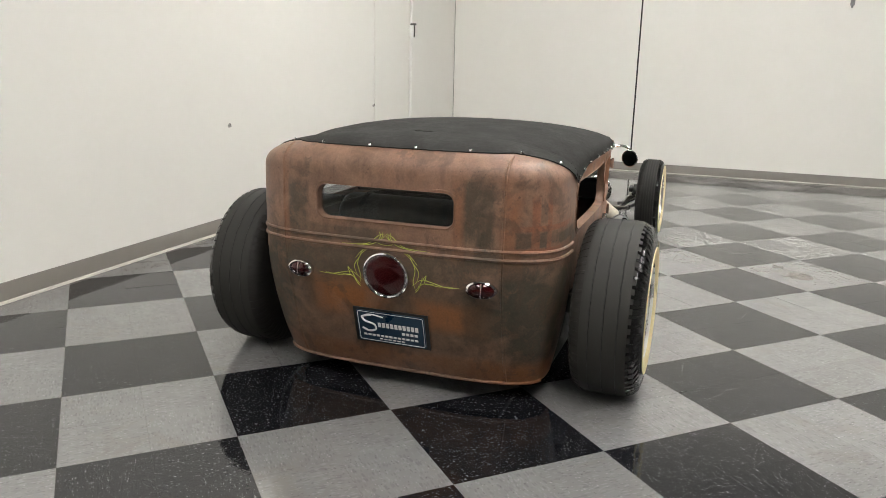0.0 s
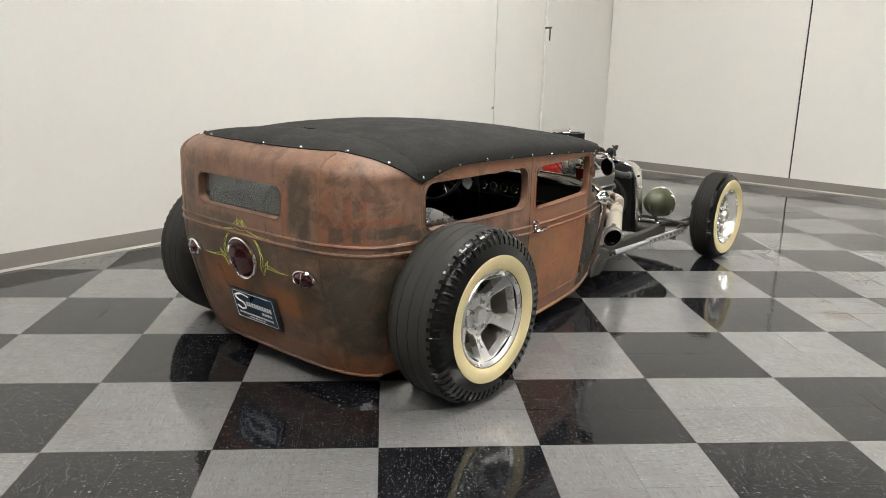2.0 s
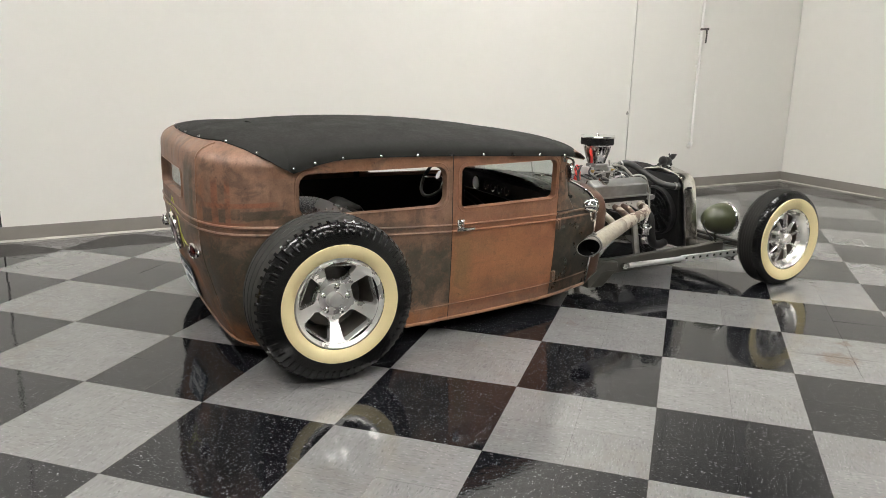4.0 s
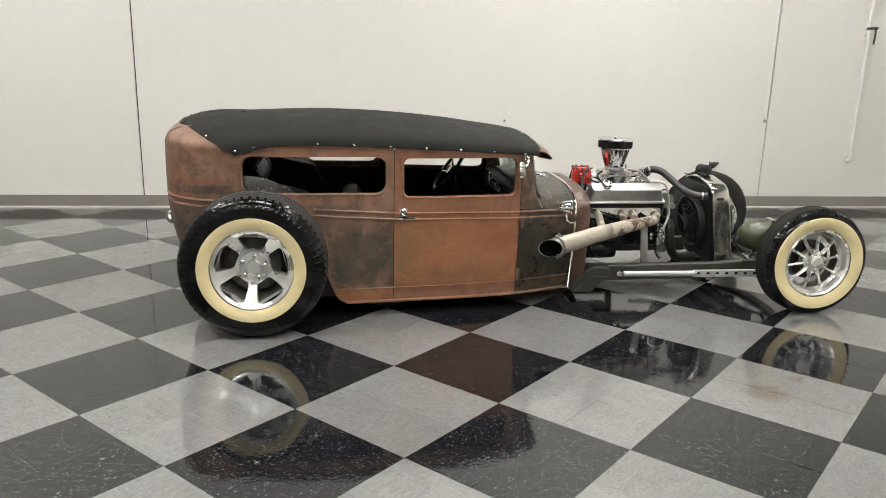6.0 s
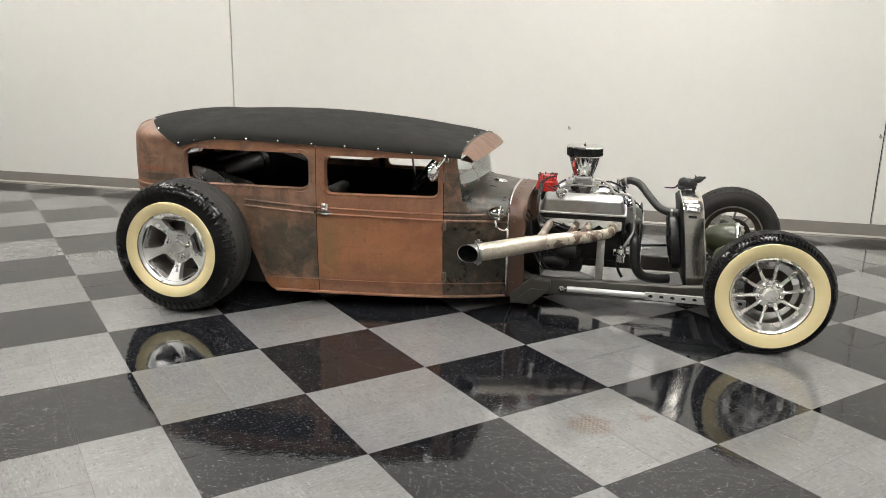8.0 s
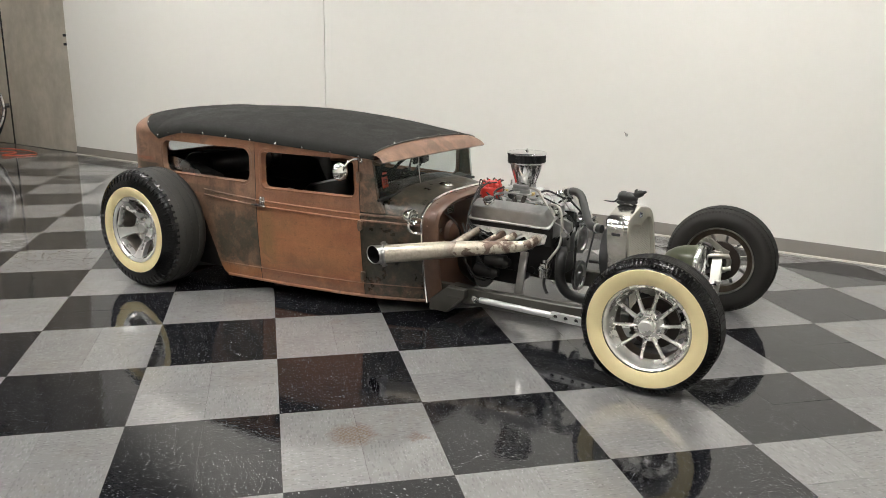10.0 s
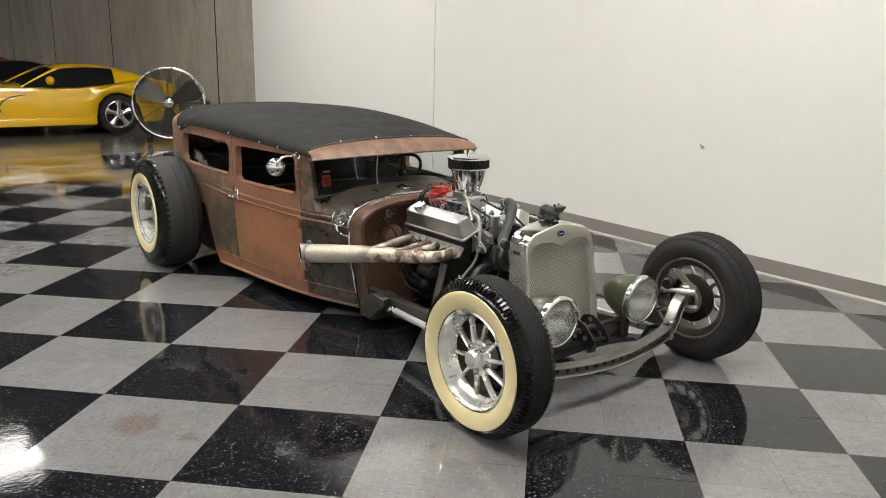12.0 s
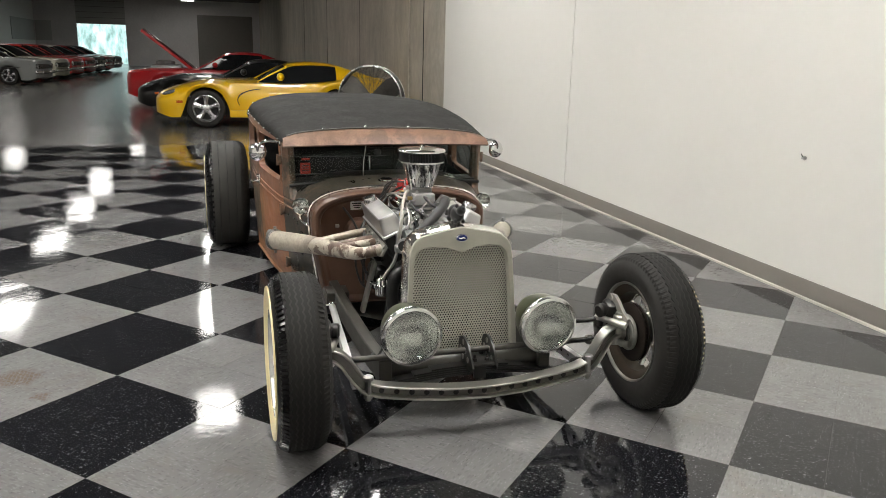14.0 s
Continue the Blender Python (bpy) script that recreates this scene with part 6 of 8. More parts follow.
lathe(b, [(0.012, 0.944), (0.010, 0.952), (0.005, 0.954), (0.004, 0.962), (0, 0.963)], (2.20, CY + 0.012, 0), (0, 0, 1), 14)
part("filter_lid", b, M_CHROME, fun, "chrome lid with a wing nut")
# distributor
b = B()
cyl(b, (1.985, CY, 0.58), (1.985, CY, 0.665), 0.035, 0.04, 18)
dist = part("distributor", b, M_BLOCK, ENG, "distributor with a bright red cap")
b = B()
lathe(b, [(0.066, 0.660), (0.068, 0.664), (0.066, 0.715), (0.060, 0.722), (0.05, 0.724), (0.048, 0.745), (0.038, 0.752), (0, 0.753)], (1.985, CY, 0), (0, 0, 1), 22)
ang_box(b, (1.985, CY, 0.725), (0.11, 0.07, 0.03), bevel=0.006)
for k in range(8):
    a = 2 * math.pi * k / 8
    cyl(b, (1.985 + 0.05 * math.cos(a), CY + 0.05 * math.sin(a), 0.72), (1.985 + 0.05 * math.cos(a), CY + 0.05 * math.sin(a), 0.757), 0.009, 0.007, 10)
part("distributor_cap", b, M_RED, dist, "bright red cap")
# front of the engine: pump, pulleys, belt, alternator, hoses
b = B()
ang_box(b, (2.505, CY, 0.47), (0.06, 0.16, 0.12), bevel=0.02)
lathe(b, [(0.035, 0), (0.035, 0.05), (0.02, 0.06)], (2.50, CY, 0.48), (1, 0, 0), 18)
part("water_pump", b, M_CAST, ENG)
for (y, z, r, x) in ((CY, 0.48, 0.078, 2.555), (CY, 0.27, 0.085, 2.555), (CY + 0.20, 0.54, 0.036, 2.552)):
    b = B()
    lathe(b, [(0.02, 0), (r, 0.0), (r, 0.004), (r - 0.012, 0.010), (r, 0.016), (r, 0.021), (r - 0.018, 0.021), (r - 0.024, 0.008), (0.025, 0.008), (0.022, 0.022), (0, 0.022)], (x, y, z), (1, 0, 0), 30)
    part("pulley", b, M_CAST if z < 0.53 else M_CHROME, ENG)
b = B()
tube(b, [(2.566, CY - 0.078, 0.48), (2.566, CY - 0.085, 0.27), (2.566, CY, 0.185), (2.566, CY + 0.085, 0.27), (2.566, CY + 0.23, 0.54), (2.566, CY + 0.2, 0.576), (2.566, CY, 0.558)], 0.006, 6, 1, closed=True)
part("drive_belt", b, M_BHOSE, ENG)
b = B()
lathe(b, [(0.03, 0), (0.065, 0.008), (0.07, 0.03), (0.07, 0.09), (0.06, 0.105), (0.03, 0.11)], (2.535, CY + 0.20, 0.54), (-1, 0, 0), 24)
part("alternator", b, M_CHROME, ENG, "chrome alternator")
b = B()
extrude_poly(b, [(2.47, -0.13, 0.60), (2.51, -0.13, 0.615), (2.555, -0.13, 0.595), (2.565, -0.13, 0.56), (2.54, -0.13, 0.53), (2.50, -0.13, 0.525), (2.47, -0.13, 0.50)], (0, 0.03, 0))
cyl(b, (2.54, -0.132, 0.565), (2.54, -0.10, 0.565), 0.014, None, 12)
part("engine_bracket", b, M_CAST, ENG)
b = B()
lathe(b, [(0.03, -0.02), (0.034, 0.0), (0.034, 0.02), (0.03, 0.03), (0.03, 0.045), (0.034, 0.05), (0, 0.055)], (2.43, CY + 0.085, 0.69), (0, 0, 1), 18)
cyl(b, (2.43, CY + 0.085, 0.70), (2.47, CY + 0.085, 0.712), 0.024, None, 16)
part("thermostat_housing", b, M_CHROME, ENG)
b = B()
tube(b, [(2.435, 0.075, 0.722), (2.485, 0.065, 0.738), (2.54, 0.035, 0.722), (2.60, -0.045, 0.662), (2.65, -0.12, 0.618), (2.70, -0.175, 0.604), (2.755, -0.195, 0.604)], 0.0225, 16, 7)
part("upper_radiator_hose", b, M_HOSE, ENG, "grey upper radiator hose")
for q, ax in (((2.46, 0.07, 0.731), (0.9, -0.2, 0.2)), ((2.725, -0.186, 0.604), (1, -0.35, 0))):
    b = B()
    lathe(b, [(0.0235, -0.006), (0.0255, -0.005), (0.0255, 0.005), (0.0235, 0.006)], q, ax, 18)
    part("hose_clamp", b, M_STEEL, ENG)
b = B()
tube(b, [(2.50, CY - 0.09, 0.43), (2.525, CY - 0.17, 0.425), (2.53, CY - 0.20, 0.37), (2.54, CY - 0.205, 0.28), (2.58, CY - 0.19, 0.215), (2.66, CY - 0.16, 0.19), (2.74, CY - 0.13, 0.19)], 0.029, 14, 6)
part("lower_radiator_hose", b, M_BHOSE, ENG, "thick black lower radiator hose")
b = B()
tube(b, [(2.40, -0.10, 0.676), (2.455, -0.125, 0.684), (2.495, -0.14, 0.662), (2.515, -0.155, 0.58), (2.515, -0.175, 0.48), (2.48, -0.205, 0.41), (2.455, -0.215, 0.375)], 0.0075, 10, 6)
part("fuel_line", b, M_BRAID, ENG, "pale braided fuel line")
b = B()
lathe(b, [(0.02, -0.05), (0.034, -0.045), (0.034, -0.01), (0.040, -0.008), (0.040, 0.004), (0.03, 0.008), (0.026, 0.03), (0.014, 0.036), (0.012, 0.05)], (2.452, -0.218, 0.345), (0, 0, 1), 20)
ang_box(b, (2.43, CY - 0.16, 0.34), (0.05, 0.06, 0.05), bevel=0.010)
cyl(b, (2.452, -0.25, 0.355), (2.452, -0.275, 0.362), 0.009, None, 8)
part("fuel_pump", b, M_CHROME, ENG, "bright mechanical fuel pump")
b = B()
tube(b, [(2.44, CY - 0.20, 0.29), (2.445, CY - 0.21, 0.24), (2.47, CY - 0.22, 0.20)], 0.009, 8, 5)
part("rubber_line", b, M_BHOSE, ENG)
for s in (-1, 1):
    b = B()
    ang_box(b, (2.335, CY + s * 0.275, 0.305), (0.046, 0.018, 0.25), rx=s * 14, bevel=0.004)
    part("engine_mount", b, M_STEEL, ENG, "slanted steel engine mount")
for pts in ([(1.86, -0.30, 0.60), (1.92, -0.24, 0.50), (1.93, -0.22, 0.34), (1.98, -0.2, 0.26)], [(1.86, -0.1, 0.5), (1.92, -0.17, 0.44), (1.95, -0.21, 0.30), (2.0, -0.22, 0.22)], [(1.86, -0.16, 0.42), (1.95, -0.25, 0.35), (2.02, -0.24, 0.24), (2.08, -0.2, 0.21)], [(1.86, 0.15, 0.5), (1.93, 0.2, 0.4), (2.0, 0.24, 0.3)]):
    b = B()
    tube(b, pts, 0.006, 6, 6)
    part("wiring_loom", b, M_BHOSE, ENG)

# ---- radiator ----
b = B()
ang_box(b, (2.783, CY, 0.41), (0.045, 0.37, 0.50), bevel=0.008)
ang_box(b, (2.790, CY, 0.645), (0.055, 0.36, 0.05), bevel=0.015)
# Added black blocks fill the shell so that the grille's holes stay dark.
ang_box(b, (2.826, CY, 0.375), (0.05, 0.452, 0.44), bevel=0.004)
ang_box(b, (2.826, CY, 0.60), (0.05, 0.40, 0.06), bevel=0.004)
RAD = part("radiator", b, M_BLACKTRIM, CAR, "tall narrow radiator in a cream shell")


def shell_outline(k=1.0):
    """Half-round-shouldered outline of the shell in y and z; k scales it about its middle."""
    pts = [(0.245, 0.14), (0.240, 0.30), (0.233, 0.45), (0.226, 0.58), (0.219, 0.625), (0.203, 0.655), (0.172, 0.678), (0.12, 0.69), (0.06, 0.702), (0.0, 0.712)]
    full = [(-y, z) for y, z in pts] + [(y, z) for y, z in reversed(pts[:-1])]
    return [(CY + y * k, 0.42 + (z - 0.42) * k) for y, z in full]


b = B()
rows = [[b.verts.new((x, y, z)) for y, z in shell_outline(k)] for x, k in ((2.774, 0.968), (2.779, 0.996), (2.784, 1.0), (2.868, 1.0), (2.885, 0.985))]
grid_faces(b, rows)
thicken(b, 0.004)
part("shell_band", b, M_SHELLSIDE, RAD, "chromed shell sides")
# painted face with its two-lobed opening
b = B()
out = shell_outline(0.985)
op = [(-0.215, 0.158), (-0.211, 0.30), (-0.205, 0.45), (-0.199, 0.56), (-0.190, 0.598), (-0.166, 0.620), (-0.12, 0.628), (-0.06, 0.622), (-0.03, 0.611), (0.0, 0.598)]
op = op + [(-y, z) for y, z in reversed(op[:-1])]
rows = [[b.verts.new((2.885, y, z)) for y, z in out], [b.verts.new((2.892, CY + (y - CY) * 0.985, 0.42 + (z - 0.42) * 0.985)) for y, z in out]]
rows.append([b.verts.new((2.890, CY + y * 1.02, z + 0.004)) for y, z in op])
rows.append([b.verts.new((2.880, CY + y, z)) for y, z in op])
rows.append([b.verts.new((2.860, CY + y, z)) for y, z in op])
grid_faces(b, rows)
part("shell_face", b, M_SHELLPAINT, RAD, "pale olive-cream painted shell face")
b = B()
ang_box(b, (2.875, CY, 0.155), (0.03, 0.47, 0.03), bevel=0.006)
part("shell_bottom", b, M_SHELLPAINT, RAD)
def perforated(y0, y1, z0, z1, pitch, hole):
    """A punched sheet: staggered round holes with their own wall thickness."""
    vs, fs = [], []
    rows_n = int((z1 - z0) / (pitch * 0.866))
    for r in range(rows_n + 1):
        z = z0 + r * pitch * 0.866
        for q in range(int((y1 - y0) / pitch) + 1):
            y = y0 + (q + 0.5 * (r % 2)) * pitch
            n0 = len(vs)
            for rad, x in ((pitch / math.sqrt(3), 2.869), (hole, 2.8695), (hole, 2.866)):
                vs += [(x, CY + y + rad * math.cos(math.pi * (k + 0.5) / 3), z + rad * math.sin(math.pi * (k + 0.5) / 3)) for k in range(6)]
            for ring in (0, 6):
                fs += [(n0 + ring + k, n0 + ring + (k + 1) % 6, n0 + ring + 6 + (k + 1) % 6, n0 + ring + 6 + k) for k in range(6)]
    me = bpy.data.meshes.new("grille_mesh")
    me.from_pydata(vs, [], fs)
    me.materials.append(M_GRILLE)
    return me


grille = new("grille_mesh", perforated(-0.222, 0.222, 0.150, 0.640, 0.0112, 0.0041))
grille.parent = RAD
tagged(grille, "pale punched metal grille with small round holes")
b = B()
lathe(b, [(0.026, 0), (0.026, 0.004), (0.022, 0.006), (0, 0.006)], (2.889, CY, 0.662), (1, 0, 0), 28)
for v in b.verts:
    v.co.z = 0.662 + (v.co.z - 0.662) * 0.6
bd = part("oval_badge", b, M_BADGE, RAD, "small blue oval badge")
b = B()
pts = [(2.8955, CY + 0.0235 * math.cos(2 * math.pi * k / 28), 0.662 + 0.0138 * math.sin(2 * math.pi * k / 28)) for k in range(28)]
tube(b, pts, 0.0008, 5, closed=True)
tube(b, [(2.896, CY - 0.014, 0.663), (2.896, CY - 0.005, 0.660), (2.896, CY + 0.004, 0.664), (2.896, CY + 0.013, 0.660)], 0.0018, 5, 4)
part("badge_line", b, M_WHITE, bd)
# electric fan behind the core
b = B()
lathe(b, [(0.165, 0.0), (0.175, 0.002), (0.175, 0.045), (0.165, 0.05), (0.16, 0.045), (0.16, 0.0)], (2.752, CY, 0.40), (-1, 0, 0), 40)
fan = part("cooling_fan", b, M_BLACK, RAD, "black plastic cooling fan with a ring guard")
b = B()
for r in (0.05, 0.08, 0.11, 0.14):
    tube(b, [(2.697, CY + r * math.cos(2 * math.pi * k / 36), 0.40 + r * math.sin(2 * math.pi * k / 36)) for k in range(36)], 0.0028, 5, closed=True)
for k in range(8):
    a = 2 * math.pi * k / 8
    tube(b, [(2.692, CY + 0.03 * math.cos(a), 0.40 + 0.03 * math.sin(a)), (2.704, CY + 0.165 * math.cos(a + 0.15), 0.40 + 0.165 * math.sin(a + 0.15))], 0.004, 6, 1)
lathe(b, [(0.04, 0), (0.04, 0.02), (0, 0.025)], (2.707, CY, 0.40), (-1, 0, 0), 20)
part("fan_guard", b, M_BLACK, fan)
for k in range(10):
    a = 2 * math.pi * k / 10
    b = B()
    rad, tan = Vector((0, math.cos(a), math.sin(a))), Vector((0, -math.sin(a), math.cos(a)))
    ctr = Vector((2.727, CY, 0.40))
    rows = [[b.verts.new(ctr + rad * r + tan * (w * s) + Vector((0.012 * s, 0, 0))) for s in (-1, 0, 1)] for r, w in ((0.04, 0.012), (0.10, 0.022), (0.155, 0.028))]
    grid_faces(b, rows)
    thicken(b, 0.002)
    part("fan_blade", b, M_BLACK, fan)

# the radiator and its shell lean back
for o in (RAD, *RAD.children_recursive):
    for v in o.data.vertices:
        v.co.x += (0.67 - v.co.z) * 0.125

# ---- frame rails, rods and axle ----
def drilled_bar(bm, p0, p1, up, h, th, n, r):
    """A flat bar with a row of real round holes."""
    p0, p1, up = Vector(p0), Vector(p1), Vector(up).normalized()
    d = (p1 - p0)
    L = d.length
    d.normalize()
    nn = d.cross(up).normalized()
    up = nn.cross(d)
    for k in range(n):
        c = p0 + d * (L * (k + 0.5) / n)
        w = L / n / 2
        layers = []
        for off in (-th / 2, th / 2):
            o, i = [], []
            for q in range(16):
                a = 2 * math.pi * q / 16
                ca, sa = math.cos(a), math.sin(a)
                s = 1 / max(abs(ca), abs(sa))
                o.append(bm.verts.new(c + d * (ca * s * w) + up * (sa * s * h / 2) + nn * off))
                i.append(bm.verts.new(c + (d * ca + up * sa) * r + nn * off))
            layers.append((o, i))
        (o0, i0), (o1, i1) = layers
        grid_faces(bm, [o0, i0, i1, o1], True)
        for q in range(16):
            if abs(math.sin(2 * math.pi * (q + 0.5) / 16)) > 0.69:
                bm.faces.new((o0[q], o0[(q + 1) % 16], o1[(q + 1) % 16], o1[q]))
    return bm


FR = None
for s in (-1, 1):
    b = B()
    for pts, w in (([(1.83, s * 0.355, 0.155), (2.2, s * 0.355, 0.16), (2.8, s * 0.345, 0.165), (3.06, s * 0.335, 0.18)], 0.05),):
        rows = []
        for q in pts:
            rows.append([b.verts.new((q[0], q[1] + dy * w / 2, q[2] + dz)) for dy, dz in ((-1, -0.048), (1, -0.048), (1, 0.048), (-1, 0.048))])
        grid_faces(b, rows, True)
        b.faces.new(rows[0])
        b.faces.new(rows[-1])
    bmesh.ops.bevel(b, geom=b.edges[:], offset=0.005, segments=1, affect="EDGES")
    FR = part("chassis_rail", b, M_FRAME, CAR, "dark grey boxed chassis rail")
for s in (-1, 1):
    b = B()
    out = [(1.835, 0.052), (1.955, 0.050), (2.065, 0.150), (2.065, 0.200), (1.95, 0.205), (1.835, 0.11)]
    extrude_poly(b, [(x, s * 0.305, z) for x, z in out], (0, s * 0.115, 0))
    bmesh.ops.bevel(b, geom=b.edges[:], offset=0.004, segments=1, affect="EDGES")
    part("rail_gusset", b, M_FRAME, FR)
    b = B()
    out = [(1.85, 0.062), (1.95, 0.060), (2.045, 0.148), (1.955, 0.150)]
    extrude_poly(b, [(x, s * 0.42, z) for x, z in out], (0, s * 0.006, 0))
    part("cover_plate", b, M_FRAME, FR)
    # silver radius rod with a drilled front half
    b = B()
    p0, p1 = Vector((2.13, s * 0.405, 0.160)), Vector((3.17, s * 0.47, 0.172))
    tube(b, [p0 + (p1 - p0) * 0.03, p0 + (p1 - p0) * 0.46], 0.017, 14, 1)
    rod = part("radius_rod", b, M_SILVER, FR, "silver radius rod drilled with holes")
    b = B()
    drilled_bar(b, p0 + (p1 - p0) * 0.45, p0 + (p1 - p0) * 0.96, (0, 0, 1), 0.040, 0.026, 9, 0.0125)
    bmesh.ops.remove_doubles(b, verts=b.verts, dist=0.0005)
    part("drilled_bar", b, M_SILVER, rod)
    # Dark strip stands in for the shade inside the hollow bar.
    b = B()
    tube(b, [p0 + (p1 - p0) * 0.455, p0 + (p1 - p0) * 0.955], 0.008, 6, 1)
    part("bar_hollow_shade", b, M_GAP, rod)
    b = B()
    lathe(b, [(0.008, -0.016), (0.019, -0.014), (0.022, 0), (0.019, 0.014), (0.008, 0.016)], p0, (0, 1, 0), 16)
    cyl(b, p0, p0 + (p1 - p0) * 0.04, 0.010, None, 10)
    cyl(b, p0 - Vector((0, 0.03, 0)), p0 + Vector((0, 0.03, 0)), 0.007, None, 8)
    part("rod_end", b, M_CHROME, rod)
b = B()
tube(b, [(2.99, -0.36, 0.168), (2.99, 0.36, 0.168)], 0.046, 20, 1)
part("crossmember", b, M_FRAME, FR, "black tubular front crossmember")
b = B()
for k in range(5):
    L = 0.44 - 0.07 * k
    z0 = 0.150 + 0.0085 * k
    pts = [(3.07, L * t, z0 - 0.045 * (L * t / 0.44) ** 2) for t in np.linspace(-1, 1, 13)]
    rows = [[b.verts.new((x + dx, y, z + dz)) for dx, dz in ((-0.023, 0), (0.023, 0), (0.023, 0.007), (-0.023, 0.007))] for x, y, z in pts]
    grid_faces(b, rows, True)
    b.faces.new(rows[0])
    b.faces.new(rows[-1])
part("leaf_spring", b, M_GREASE, FR, "black transverse leaf spring")
for y in (-0.012, 0.088):
    b = B()
    o = [(2.985, 0.165), (3.15, 0.185), (3.165, 0.205), (3.155, 0.222), (3.13, 0.252), (3.095, 0.281), (3.06, 0.294), (3.03, 0.294), (3.0, 0.282), (2.985, 0.258)]
    extrude_poly(b, [(x, y - 0.004, z) for x, z in o], (0, 0.008, 0))
    br = part("spring_bracket", b, M_GREASE, FR, "black drilled spring bracket")
    for x, z in ((3.045, 0.272), (3.015, 0.238), (3.075, 0.244), (3.045, 0.212), (3.105, 0.218), (3.015, 0.190)):
        b = B()
        lathe(b, [(0.0, 0.0005), (0.006, 0.0005), (0.008, 0.0015), (0.012, 0.0015), (0.0125, 0)], (x, y - 0.004, z), (0, -1, 0), 14, caps=False)
        part("bracket_bush", b, M_STEEL, br)
b = B()
ang_box(b, (3.07, 0.038, 0.208), (0.16, 0.092, 0.012), bevel=0.003)
ang_box(b, (3.10, 0.038, 0.172), (0.02, 0.05, 0.07), bevel=0.004)
for s in (-1, 1):
    for x in (3.04, 3.11):
        cyl(b, (x, 0.038 + s * 0.026, 0.208), (x, 0.038 + s * 0.026, 0.240), 0.006, None, 8)
        cyl(b, (x, 0.038 + s * 0.026, 0.214), (x, 0.038 + s * 0.026, 0.226), 0.011, None, 6)
part("spring_clamp", b, M_GREASE, FR)
# dropped beam axle
AX = 3.195
zs = lambda y: interp(abs(y), [0, 0.15, 0.3, 0.40, 0.455, 0.49, 0.52, 0.55, 0.585], [0.158, 0.163, 0.176, 0.188, 0.206, 0.252, 0.300, 0.326, 0.332])
ys = [-0.585 + 1.17 * k / 52 for k in range(53)]


def axle_strip(prof):
    """One strip of the beam, swept along its dropped line."""
    b = B()
    rows = []
    for k, y in enumerate(ys):
        y0, y1 = ys[max(k - 1, 0)], ys[min(k + 1, 52)]
        tn = Vector((0, y1 - y0, zs(y1) - zs(y0))).normalized()
        up = Vector((0, -tn.z, tn.y))
        rows.append([b.verts.new(Vector((AX + 0.06 * (1 - (y / 0.585) ** 2) + dx, y, zs(y))) + up * dz) for dx, dz in prof])
    grid_faces(b, rows, True)
    b.faces.new(rows[0])
    b.faces.new(rows[-1])
    return b


axle = part("front_axle", axle_strip([(-0.026, 0.014), (0.026, 0.016), (0.0285, 0.0185), (0.0285, 0.0225), (0.026, 0.0245), (-0.026, 0.0245)]), M_BEAM, CAR, "dropped I-beam front axle with drilled web")
part("lower_flange", axle_strip([(-0.026, -0.0245), (0.026, -0.0245), (0.0285, -0.0225), (0.0285, -0.0185), (0.026, -0.016), (-0.026, -0.014)]), M_BEAM, axle)
# Darker steel than the flanges, with the shade of the recess in it.
part("web", axle_strip([(-0.006, -0.0155), (0.006, -0.0155), (0.006, 0.0155), (-0.006, 0.0155)]), M_WEB, axle, "drilled web between the flanges, coloured darker for its recess")
# Dark discs paint the shade of drilled holes onto the solid web.
for k in range(15):
    y = -0.39 + 0.78 * k / 14
    b = B()
    lathe(b, [(0.0085, 0.0), (0.0105, 0.0), (0.0105, 0.0015), (0.0085, 0.0015)], (AX + 0.06 * (1 - (y / 0.585) ** 2) + 0.0070, y, zs(y)), (1, 0, 0), 14, caps=False)
    lathe(b, [(0.0088, 0.0006), (0, 0.0006)], (AX + 0.06 * (1 - (y / 0.585) ** 2) + 0.0070, y, zs(y)), (1, 0, 0), 14, caps=False)
    part("web_hole_shade", b, M_GAP, axle)
